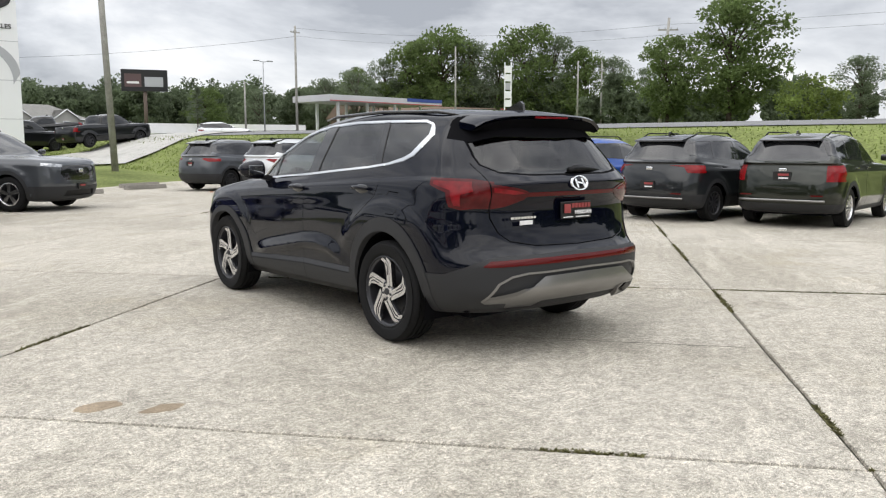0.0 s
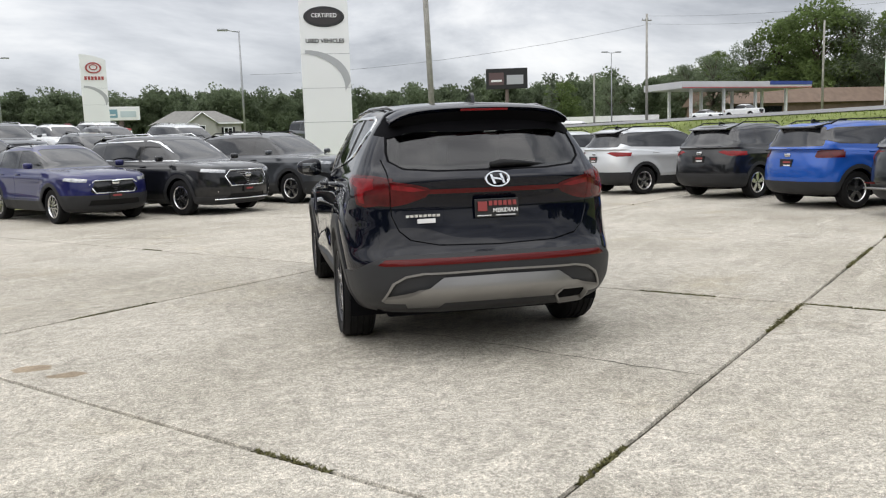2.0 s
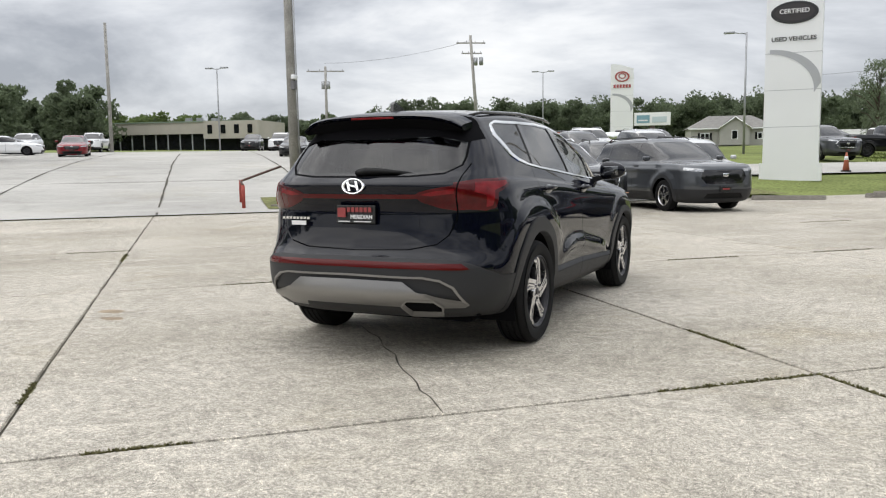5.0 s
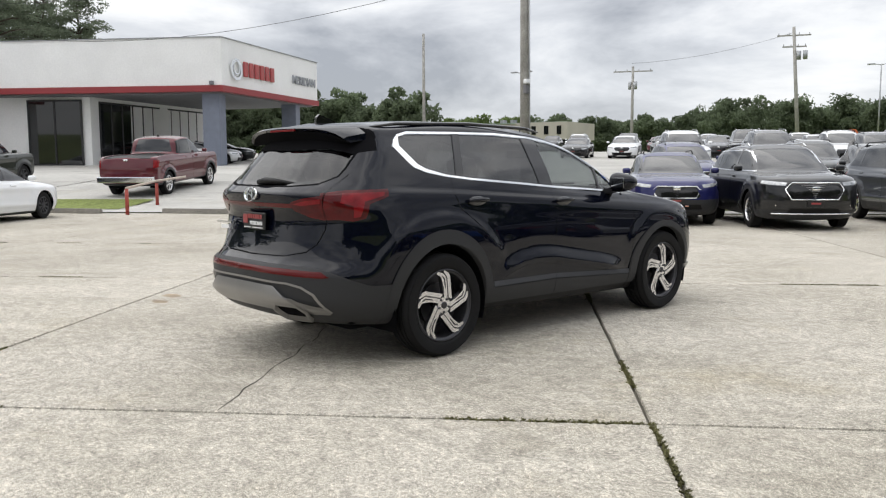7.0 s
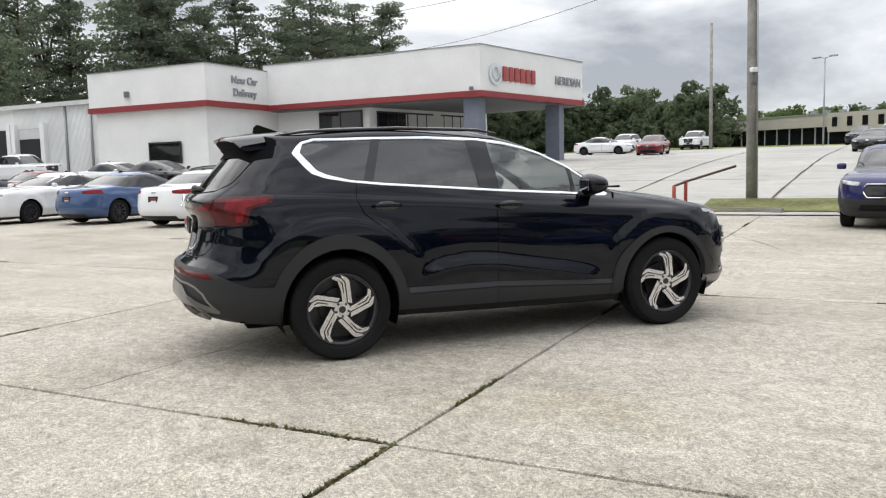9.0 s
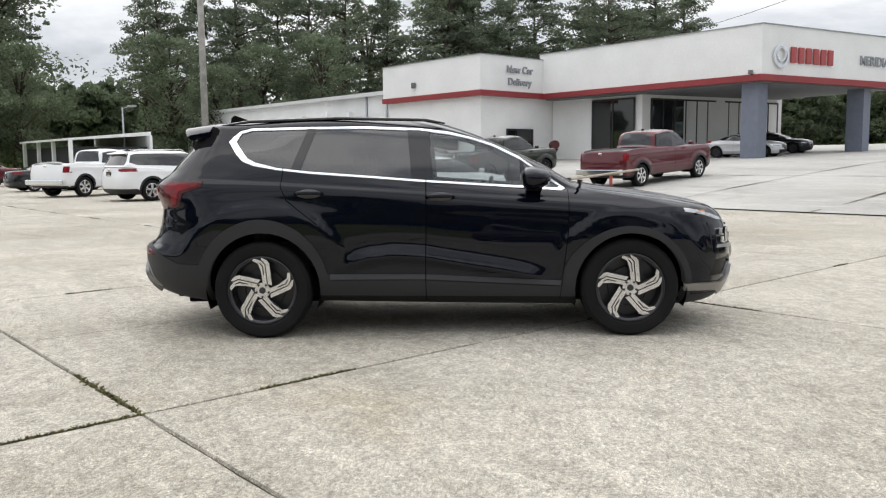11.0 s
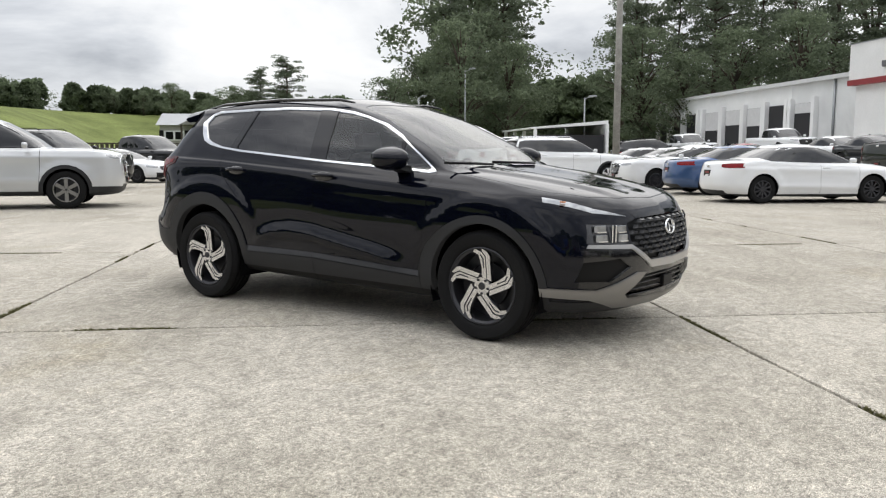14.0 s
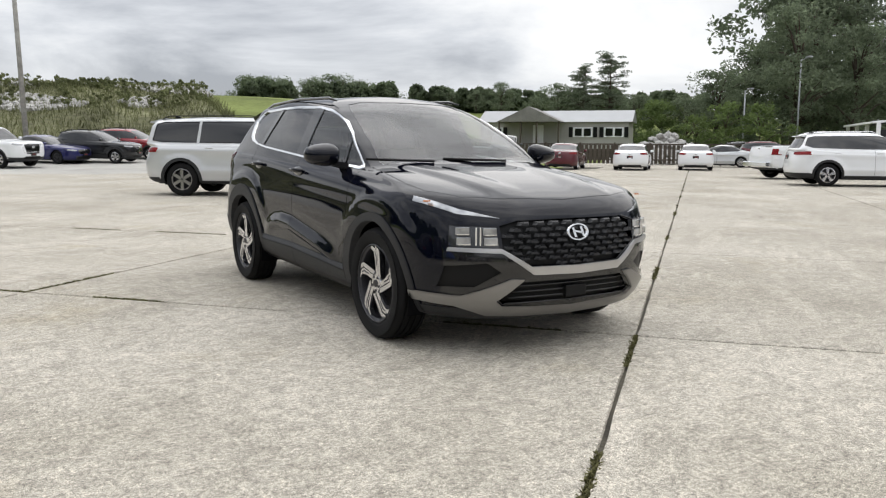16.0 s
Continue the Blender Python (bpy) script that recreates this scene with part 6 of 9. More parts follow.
    if s.get("bow"):
        z0, z1, x1 = s["bow"]
        for sd in (1, -1):
            part("grille_surround", tube_bm([(0, n + 0.0, z1), (sd * x1 * 0.8, n - 0.05, z1), (sd * x1, n - 0.09, (z0 + z1) / 2 + 0.04), (sd * x1 * 0.8, n - 0.04, z0), (0, n + 0.012, z0)], 0.014, 6), M_CHROME, car)
    for i in range(s.get("bars", 3)):
        zz = zb + 0.36 + (hz - 0.10 - zb - 0.36) * (i + 0.5) / s.get("bars", 3)
        part("grille_bar", tube_bm([(-0.36, n - 0.085, zz), (0, n - 0.018, zz), (0.36, n - 0.085, zz)], 0.012 if s.get("bars", 3) < 5 else 0.007, 6), s.get("bar_m", M_ALUDARK), car)
    part("front_badge", box_bm((0, n + 0.0, (zb + 0.36 + hz - 0.1) / 2 + 0.08), (0.15, 0.03, 0.075), None, 0.012), M_CHROME, car)
    pz = s.get("plz", tz - 0.22)
    part("rear_badge", box_bm((0, t + 0.062, tz - 0.09), (0.14, 0.03, 0.06), None, 0.012), M_CHROME, car)
    pin = 0.035 if pz > tz - 0.32 else 0.008
    pl = part("dealer_plate", box_bm((0, t + pin, pz), (0.31, 0.03, 0.155), None, 0.005), M_PLATE, car, smooth=False)
    part("plate_bar", box_bm((0.03, t + pin - 0.017, pz + 0.02), (0.19, 0.005, 0.04)), M_PLATE_R, pl, smooth=False)
    part("plate_bar", box_bm((0.03, t + pin - 0.017, pz - 0.04), (0.17, 0.005, 0.025)), M_PLATE_W, pl, smooth=False)
    pf = part("front_plate", box_bm((0, n + 0.012, zb + 0.30), (0.31, 0.03, 0.13), None, 0.005), M_PLATE, car, smooth=False)
    part("plate_bar", box_bm((0.0, n + 0.03, zb + 0.31), (0.18, 0.006, 0.035)), M_PLATE_R, pf, smooth=False)
    if s.get("spoiler"):
        part("roof_spoiler", prism_bm([(rhy + 0.30, roof - 0.035), (rhy - 0.09, rz - 0.012), (rhy - 0.10, rz - 0.035), (rhy + 0.1, rz - 0.06)], -w * 0.57, w * 0.57, "yz"), s.get("spoil_m", M_GLOSSBLK), car, smooth=False)
    if s.get("rtrim"):
        zz = s["rtrim"]
        part("bumper_trim", tube_bm([(x * w, t + 0.055 - 0.05 * (1 - abs(x) ** 4), zz) for x in np.linspace(-0.80, 0.80, 13)], 0.020, 6), M_SATIN, car, "satin silver bumper trim")
        for sd in (1, -1):
            part("rear_reflector", box_bm((sd * w * 0.66, t + 0.012, zz + 0.09), (0.20, 0.03, 0.022)), M_REFLECT, car, smooth=False)
    part("roof_antenna", prism_bm([(rhy + 0.52, roof - 0.02), (rhy + 0.30, roof - 0.03), (rhy + 0.32, roof + 0.035), (rhy + 0.36, roof + 0.045)], -0.012, 0.012, "yz"), M_GLOSSBLK, car, smooth=False)
    if s.get("hitch"):
        part("rear_bumper", box_bm((0, t - 0.03, zb + 0.24), (w * 1.9, 0.20, 0.20), None, 0.03), M_CHROME, car, smooth=False)
    part("underbody", box_bm((0, (n + t) / 2, zb + 0.03), (w * 1.4, (n - t) * 0.85, 0.08)), M_DARK, car, smooth=False)
    MODELS[key] = car
    return car


SUV = dict(nose=2.27, tail=-2.30, w=0.925, zb=0.24, hood=0.99, cowl=(1.05, 1.14), head=(0.10, 1.60), roof=1.69, rhead=(-1.88, 1.58), deck=(-2.16, 1.17), tailz=1.12, shoulder=1.02, belt=1.15, fy=1.345, ry=-1.345, R=0.355,
           qrear=-1.95, clad=0.22, spoiler=True, cpil=-1.28, kick=0.08)
auto_model("crossover", dict(SUV, rails=M_BLACK, rim=M_ALU, taillamp=[(0.46, 1.055), (0.56, 1.085), (0.74, 1.075), (1.2, 1.035), (1.2, 0.985), (0.74, 0.965), (0.60, 1.010)], rclad=0.12))
auto_model("upright_suv", dict(SUV, rails=M_BLACK, rim=M_ALU, style="multi", clad=0.10, rclad=0.10, rtrim=0.50, taillamp=[(0.69, 1.11), (1.2, 1.12), (1.2, 0.83), (0.71, 0.83)], plz=0.93))
auto_model("slim_lamp_suv", dict(SUV, rails=M_BLACK, rim=M_ALUDARK, style="multi", rtrim=0.47, plz=0.72, taillamp=[(0.40, 1.085), (0.72, 1.10), (1.2, 1.06), (1.2, 0.93), (0.74, 0.95), (0.66, 1.06)]))
auto_model("boxy_suv", dict(SUV, nose=2.20, tail=-2.20, roof=1.64, head=(0.20, 1.55), rhead=(-1.90, 1.55), deck=(-2.10, 1.14), tailz=1.10, rails=M_BLACK, rim=M_ALU, style="five", rclad=0.06, tail_m=M_LENSDK, plz=0.86, taillamp=[(0.60, 1.08), (0.64, 1.10), (1.2, 1.10), (1.2, 0.96), (0.64, 0.96), (0.60, 0.98)]))
auto_model("crossover_dark", dict(SUV, taillamp=[(0.46, 1.055), (0.56, 1.085), (0.74, 1.075), (1.2, 1.035), (1.2, 0.985), (0.74, 0.965), (0.60, 1.010)], rclad=0.12, rim=M_ALUDARK, style="multi", rails=M_BLACK))
auto_model("compact_suv", dict(SUV, nose=2.23, tail=-2.23, w=0.91, roof=1.62, head=(0.12, 1.53), rhead=(-1.75, 1.51), deck=(-2.10, 1.12), tailz=1.06, hood=0.96, cowl=(1.0, 1.10), belt=1.10, shoulder=0.98, fy=1.32, ry=-1.32, rails=M_BLACK, rim=M_ALU, style="multi", bow=(0.60, 0.85, 0.50), bars=7, fclad=0.33, grille=[(-0.1, 0.85), (0.40, 0.84), (0.50, 0.64), (0.44, 0.60), (-0.1, 0.595)], intake=[(-0.1, 0.47), (0.50, 0.47), (0.54, 0.36), (-0.1, 0.35)]))
auto_model("three_row_suv", dict(SUV, nose=2.53, tail=-2.54, w=0.99, roof=1.80, head=(0.38, 1.70), rhead=(-2.15, 1.70), deck=(-2.42, 1.22), tailz=1.16, hood=1.09, cowl=(1.25, 1.20), belt=1.20, shoulder=1.08, fy=1.445, ry=-1.445, R=0.385, qrear=-2.20, cpil=-1.45, bpil=0.0, rails=M_BLACK, bars=6, cf=0.5, fclad=0.30, grille=[(-0.1, 1.0), (0.56, 0.99), (0.62, 0.82), (0.50, 0.68), (-0.1, 0.66)]))
auto_model("luxury_suv", dict(SUV, nose=2.52, tail=-2.53, w=0.98, roof=1.76, head=(0.42, 1.66), rhead=(-2.10, 1.64), deck=(-2.40, 1.20), tailz=1.14, hood=1.02, cowl=(1.35, 1.16), belt=1.16, shoulder=1.04, fy=1.43, ry=-1.43, R=0.385, qrear=-2.18, cpil=-1.45, bpil=0.02, trim=M_CHROME, rails=M_CHROME, style="multi", rim=M_ALU, clad=0.10, bow=(0.62, 0.95, 0.56), bars=8, bar_m=M_SATIN, blades=True, grille=[(-0.1, 0.95), (0.56, 0.94), (0.58, 0.86), (0.40, 0.63), (-0.1, 0.61)], lampz=0.93))
auto_model("explorer_suv", dict(SUV, nose=2.50, tail=-2.54, w=1.0, roof=1.78, head=(0.35, 1.67), rhead=(-2.16, 1.68), deck=(-2.42, 1.22), tailz=1.18, hood=1.06, cowl=(1.25, 1.18), belt=1.20, shoulder=1.07, fy=1.43, ry=-1.43, R=0.38, qrear=-2.15, cpil=-1.45, bpil=0.0, rails=M_ALU, clad=0.12, rw=0.72, style="five", spoil_m=M_PAINT0))
auto_model("large_suv", dict(SUV, nose=2.82, tail=-2.83, w=1.015, zb=0.30, roof=1.95, head=(0.45, 1.84), rhead=(-2.55, 1.84), deck=(-2.74, 1.28), tailz=1.22, hood=1.20, cowl=(1.35, 1.30), belt=1.28, shoulder=1.17, fy=1.67, ry=-1.67, R=0.41, qrear=-2.45, cpil=-1.25, bpil=0.18, rails=M_BLACK, clad=0.08, cf=0.5, cg=0.25, tumble=0.80, pillar_m=M_PAINT0, spoil_m=M_PAINT0, style="six", rim=M_SATIN, trim=M_BLACK, bow=(0.75, 1.13, 0.62), bars=4, kick=0.02))
CAR = dict(nose=2.44, tail=-2.45, w=0.92, zb=0.17, hood=0.80, cowl=(1.22, 0.97), head=(0.22, 1.36), roof=1.445, rhead=(-0.95, 1.36), deck=(-1.72, 1.06), tailz=0.98, shoulder=0.86, belt=0.96, fy=1.41, ry=-1.41, R=0.34, qrear=-1.42, cpil=-0.92, bpil=0.06,
           style="ten", rim=M_ALUDARK, clad=0, kick=0.06, cg=0.3, glass_top=0.10, cr=0.75, pin=0.05, plz=0.72, tlz=0.90)
auto_model("sedan", dict(CAR))
auto_model("sedan_alloy", dict(CAR, rim=M_ALU, style="multi"))
auto_model("big_sedan", dict(CAR, nose=2.52, tail=-2.52, w=0.95, roof=1.49, hood=0.92, shoulder=0.95, belt=1.03, cowl=(1.05, 1.06), tailz=1.04, deck=(-1.75, 1.10), cf=0.45, bow=(0.58, 0.84, 0.46), trim=M_CHROME, tlz=0.94))
auto_model("coupe", dict(CAR, nose=2.13, tail=-2.13, w=0.89, roof=1.31, head=(0.05, 1.24), rhead=(-0.75, 1.22), deck=(-1.55, 0.98), tailz=0.92, hood=0.72, shoulder=0.80, belt=0.90, cowl=(0.95, 0.90), fy=1.29, ry=-1.29, qrear=-1.15, cpil=-0.75, bpil=-0.35, R=0.33, plz=0.6))
PICK = dict(nose=2.95, tail=-2.93, w=1.0, zb=0.36, hood=1.22, cowl=(1.55, 1.30), head=(0.72, 1.84), roof=1.945, rhead=(-0.72, 1.86), deck=(-0.90, 1.38), tailz=1.32, shoulder=1.20, belt=1.30, fy=1.84, ry=-1.84, R=0.41, qrear=-0.78, cpil=-0.55, bpil=0.22,
            style="six", rim=M_ALU, clad=0.02, cf=0.5, cr=0.25, cg=0.2, tumble=0.82, kick=0.0, bed=(-1.02, -2.82), bow=(0.76, 1.14, 0.62), bars=3, rw=0.66, hitch=True, trim=M_BLACK, nr=46, nc=84, pin=0.0,
            taillamp=[(0.89, 1.22), (1.3, 1.22), (1.3, 0.98), (0.89, 0.98)], plz=0.60, tlz=1.1)
auto_model("pickup", PICK)
auto_model("pickup_black_wheels", dict(PICK, rim=M_ALUDARK, hitch=False))
auto_model("small_pickup", dict(PICK, nose=2.68, tail=-2.66, w=0.93, roof=1.79, head=(0.62, 1.70), hood=1.10, cowl=(1.38, 1.18), belt=1.18, shoulder=1.09, deck=(-0.86, 1.24), rhead=(-0.66, 1.71), tailz=1.20, fy=1.6, ry=-1.6, R=0.385, bed=(-0.98, -2.56), zb=0.33, bow=(0.7, 1.02, 0.55)))

PAINTS = {
    "black": paint("paint_black", (0.006, 0.0065, 0.008)), "white": paint("paint_white", (0.78, 0.79, 0.80)), "silver": M_PAINT0, "grey": paint("paint_grey", (0.065, 0.07, 0.078), 0.3, 0.4),
    "blue": paint("paint_deep_blue", (0.012, 0.014, 0.085), 0.3, 0.3), "bright_blue": paint("paint_bright_blue", (0.010, 0.075, 0.36), 0.3, 0.2), "steel_blue": paint("paint_steel_blue", (0.05, 0.095, 0.21), 0.3, 0.4),
    "red": paint("paint_red", (0.20, 0.012, 0.018), 0.3, 0.3), "maroon": paint("paint_maroon", (0.095, 0.014, 0.02), 0.3, 0.3), "dark_green": paint("paint_dark_olive", (0.013, 0.016, 0.010), 0.3, 0.3), "dark_grey": paint("paint_dark_grey", (0.016, 0.018, 0.020), 0.3, 0.3),
}


def park(model, colour, name, x, y, heading, label, category="car", group="", z=None, size=1.0):
    """Parks a copy. heading: degrees anticlockwise from +y."""
    m = pose(x, y, (terrain(x, y) if z is None else z) + 0.0, 0, 0, heading)
    # lean with the land
    h = radians(heading)
    d = Vector((-math.sin(h), math.cos(h)))
    up = (terrain(x + d.x * 1.4, y + d.y * 1.4) - terrain(x - d.x * 1.4, y - d.y * 1.4)) / 2.8
    rt = (terrain(x + d.y * 0.8, y - d.x * 0.8) - terrain(x - d.y * 0.8, y + d.x * 0.8)) / 1.6
    up, rt = max(-0.07, min(0.07, up)), max(-0.05, min(0.05, rt))
    m = m @ pose(0, 0, 0, math.degrees(math.atan(up)), -math.degrees(math.atan(rt)), 0)
    ob = copy_thing(MODELS[model], m @ Matrix.Scale(size, 4))
    ob.name = name
    for o in ob.children_recursive:
        if o.type == "MESH" and o.data.materials and o.data.materials[0] == M_PAINT0 and colour != "silver":
            o.material_slots[0].link = "OBJECT"
            o.material_slots[0].material = PAINTS[colour]
    return tagged(ob, label, category, group)


def face(dx, dy):
    return math.degrees(math.atan2(-dx, dy))


def by_rear(ax, ay, dx, dy, back=1.4):
    d = Vector((dx, dy)).normalized()
    return ax + d.x * back, ay + d.y * back, face(dx, dy)


ROW = "row of suvs along the grass bank"
park("upright_suv", "dark_green", "suv", 11.0, 1.6, -78.9, "very dark green suv parked before the grass bank", "car", ROW, size=0.955)
park("slim_lamp_suv", "dark_grey", "suv", 10.31, 3.58, -85, "dark grey crossover with roof rails by the bank", "car", ROW, size=0.955)
park("boxy_suv", "bright_blue", "suv", 9.97, 6.09, -84, "bright blue compact suv with black bumpers", "car", ROW, size=0.955)
park("crossover", "black", "suv", 9.85, 9.5, -70, "black crossover with bright alloy wheels", "car", ROW, size=0.955)
park("crossover", "silver", "suv", 8.66, 11.92, -78, "silver crossover with grey lower cladding", "car", ROW, size=0.955)
park("crossover_dark", "silver", "suv", 8.35, 16.63, -75.7, "silver crossover beside a dark grey one", "car", ROW, size=0.955)
park("crossover_dark", "grey", "suv", 7.43, 19.47, -71.6, "dark grey crossover at the row's end", "car", ROW, size=0.955)
ROW2 = "row of suvs facing the black suv"
park("three_row_suv", "grey", "suv", -0.97, 15.01, -137.7, "dark grey three-row suv with black grille", "car", ROW2)
park("luxury_suv", "black", "suv", -3.42, 12.77, -136.8, "black luxury suv with chrome grille surround", "car", ROW2)
park("compact_suv", "blue", "suv", -5.62, 11.93, -143.0, "deep blue compact suv with mesh grille", "car", ROW2)

FAR = "cars on the upper lot"
for model, colour, x, y, h, label in (
    ("compact_suv", "blue", -9.25, 18.60, -137.6, "deep blue suv parked on the slope"),
    ("explorer_suv", "white", -14.5, 27.2, face(0.6, -0.8), "white three-row suv on the upper lot"),
    ("explorer_suv", "grey", -11.6, 29.5, face(0.55, -0.83), "grey suv in a packed row of cars"),
    ("crossover", "white", -10.2, 33.5, face(0.5, -0.86), "white crossover in a packed row of cars"),
    ("compact_suv", "dark_grey", -6.8, 22.5, face(0.5, -0.86), "dark grey compact suv behind a black suv"),
    ("crossover", "grey", -7.6, 30.8, face(0.5, -0.86), "grey crossover in a packed row of cars"),
    ("explorer_suv", "silver", -4.6, 31.5, face(0.5, -0.86), "silver suv in a packed row of cars"),
    ("three_row_suv", "silver", -1.2, 21.0, face(0.45, -0.89), "silver suv behind a dark grey suv"),
    ("crossover_dark", "black", -3.6, 19.5, face(0.45, -0.89), "black crossover behind a luxury suv"),
    ("sedan_alloy", "black", -24.2, 41.8, face(0.5, -0.86), "black sedan on the upper lot"),
    ("sedan", "white", -26.0, 39.4, face(0.5, -0.86), "white sedan with black grille on the upper lot"),
    ("coupe", "black", -28.6, 37.8, face(0.5, -0.86), "black sports coupe on the upper lot"),
    ("sedan", "grey", -22.0, 44.0, face(0.5, -0.86), "grey sedan in a far row"),
    ("sedan", "dark_grey", -27.6, 46.6, face(0.5, -0.86), "dark sedan in a far row"),
    ("crossover", "dark_grey", -49.0, 59.6, face(0.5, -0.86), "dark crossover far up the lot"),
    ("explorer_suv", "white", -44.6, 58.3, face(0.5, -0.86), "white suv far up the lot"),
    ("sedan", "red", -43.2, 33.0, face(0.7, -0.7), "dark red sedan under the far trees"),
    ("pickup", "white", -62.0, 51.7, face(0.6, -0.8), "white pickup far up the lot"),
    ("sedan", "white", -50.5, 33.5, face(0.75, 0.66), "white sedan beside the showroom"),
    ("crossover", "white", -55.0, 38.5, face(0.6, -0.8), "white crossover beside the showroom"),
    ("crossover", "silver", -20.5, 46.5, face(0.5, -0.86), "silver crossover in a far row"),
    ("explorer_suv", "black", -18.0, 40.0, face(0.5, -0.86), "black suv in a packed far row"),
    ("sedan", "silver", -17.0, 47.0, face(0.5, -0.86), "silver sedan in a packed far row"),
    ("crossover", "white", -14.5, 44.5, face(0.5, -0.86), "white crossover in a packed far row"),
    ("compact_suv", "grey", -15.5, 38.0, face(0.5, -0.86), "grey compact suv in a packed far row"),
    ("sedan_alloy", "white", -30.5, 52.0, face(0.5, -0.86), "white sedan in the last row"),
    ("crossover", "black", -33.5, 50.5, face(0.5, -0.86), "black crossover in the last row"),
    ("sedan", "dark_grey", -25.0, 54.0, face(0.5, -0.86), "dark sedan in the last row"),
    ("compact_suv", "white", -22.0, 56.0, face(0.5, -0.86), "white compact suv in the last row"),
    ("crossover_dark", "grey", -18.5, 55.5, face(0.5, -0.86), "grey crossover in the last row"),
    ("sedan", "maroon", -38.0, 62.0, face(0.5, -0.86), "dark red sedan in the last row"),
    ("crossover", "silver", -34.0, 64.0, face(0.5, -0.86), "silver crossover in the last row"),
    ("explorer_suv", "white", -9.5, 40.0, face(0.5, -0.86), "white suv below the tall sign"),
    ("crossover", "grey", -6.0, 41.5, face(0.5, -0.86), "grey crossover below the tall sign"),
):
    park(model, colour, "suv" if "suv" in model or "cross" in model else "pickup_truck" if "pickup" in model else "car", x, y, h, label, "car", FAR)
TR = "trucks beside the driveway"
for model, colour, x, y, h, label in (
    ("pickup_black_wheels", "black", 10.9, 47.0, face(0.9, 0.35), "black pickup truck parked on the grass"),
    ("pickup_black_wheels", "black", 6.6, 50.5, face(0.9, 0.35), "black pickup truck beside another one"),
    ("large_suv", "grey", 2.6, 45.2, face(0.5, -0.86), "grey full-size suv by the driveway"),
    ("small_pickup", "white", 6.4, 56.6, face(0.85, -0.45), "white pickup truck by the driveway"),
    ("crossover", "white", 3.6, 55.0, face(0.85, -0.45), "white crossover by the driveway"),
    ("small_pickup", "black", 9.6, 57.0, face(-0.9, 0.2), "black pickup truck by the driveway"),
):
    park(model, colour, "suv" if "suv" in model or "cross" in model else "pickup_truck", x, y, h, label, "car", TR)
park("crossover", "white", "suv", 24.2, 60.0, face(0.95, -0.25), "white electric crossover beside the road", "car", z=1.75)
park("pickup", "white", "pickup_truck", 66, 97, face(0.3, -0.95), "white pickup truck at the filling station", "car")
park("sedan", "white", "car", 59, 95, face(0.3, -0.95), "white car at the filling station", "car")
park("sedan", "white", "car", -16.67, -0.34, 42.0, "white sedan with black roof and wheels", "car", "sedans in line")
park("sedan", "steel_blue", "car", -19.65, -2.41, 38.6, "steel blue sedan with black wheels", "car", "sedans in line")
park("big_sedan", "white", "car", -21.85, -4.95, -138.7, "white full-size sedan with chrome grille", "car", "sedans in line")
park("explorer_suv", "white", "suv", -23.13, -10.20, 49.2, "white suv with alloy wheels and roof rails", "car")
park("pickup", "white", "pickup_truck", -27.65, -14.78, 65.9, "white crew-cab pickup with chrome bumper", "car")
for model, colour, x, y, h, label in (
    ("sedan_alloy", "dark_grey", -33.6, -19.6, face(-0.7, 0.7), "dark grey sedan beside a white pickup"),
    ("sedan_alloy", "maroon", -26.8, -30.4, face(-0.74, -0.67), "maroon sedan parked before the wooden fence"),
    ("sedan_alloy", "white", -29.7, -28.0, face(-0.74, -0.67), "white sedan parked before the wooden fence"),
    ("sedan_alloy", "white", -33.1, -26.5, face(-0.74, -0.67), "white sedan parked on the lot's edge"),
    ("sedan_alloy", "silver", -39.4, -30.2, face(0.58, -0.82), "silver sedan on the grass by the fence"),
    ("crossover", "maroon", -42.0, -28.0, face(-0.6, 0.8), "dark red crossover under the trees"),
    ("crossover", "black", -44.5, -31.5, face(-0.6, 0.8), "black crossover under the trees"),
    ("sedan", "white", -45.0, -25.0, face(-0.6, 0.8), "white sedan under the trees"),
):
    park(model, colour, "suv" if "cross" in model else "car", x, y, h, label, "car", "cars near the trees")
park("large_suv", "silver", "suv", -3.5, -14.2, face(-0.79, 0.62), "silver full-size suv with black lower trim", "car")
for model, colour, x, y, h, label in (
    ("pickup", "white", 1.9, -39.4, face(-0.66, 0.75), "white pickup with chrome grille below the hill"),
    ("sedan", "blue", -1.0, -42.0, face(-0.7, 0.7), "dark blue sedan below the hill"),
    ("crossover", "black", -3.6, -41.6, face(-0.8, 0.6), "black crossover below the hill"),
    ("crossover", "red", -5.9, -44.4, face(-0.8, 0.6), "red suv below the hill"),
    ("coupe", "white", -13.9, -25.0, face(-0.30, 0.95), "white sports coupe beside a black pickup"),
    ("pickup_black_wheels", "black", -17.2, -28.3, face(-0.20, 0.98), "black pickup truck near the cabin"),
    ("small_pickup", "grey", -26.4, -36.0, face(0.55, 0.83), "dark grey pickup facing the lot"),
    ("large_suv", "black", -9.5, -22.5, face(-0.33, 0.94), "black full-size suv behind a silver one"),
):
    park(model, colour, "suv" if "suv" in model or "cross" in model else "pickup_truck" if "pickup" in model else "car", x, y, h, label, "car", "cars below the hill")
park("pickup", "maroon", "pickup_truck", -23.52, 7.42, 41.9, "dark red crew-cab pickup with grey lower stripe", "car")
park("pickup_black_wheels", "dark_green", "pickup_truck", -28.36, 2.24, 45.3, "dark olive pickup with black wheels", "car")
park("coupe", "silver", "car", -38.2, 16.2, face(0.62, 0.78), "silver sports coupe under the showroom canopy", "car")
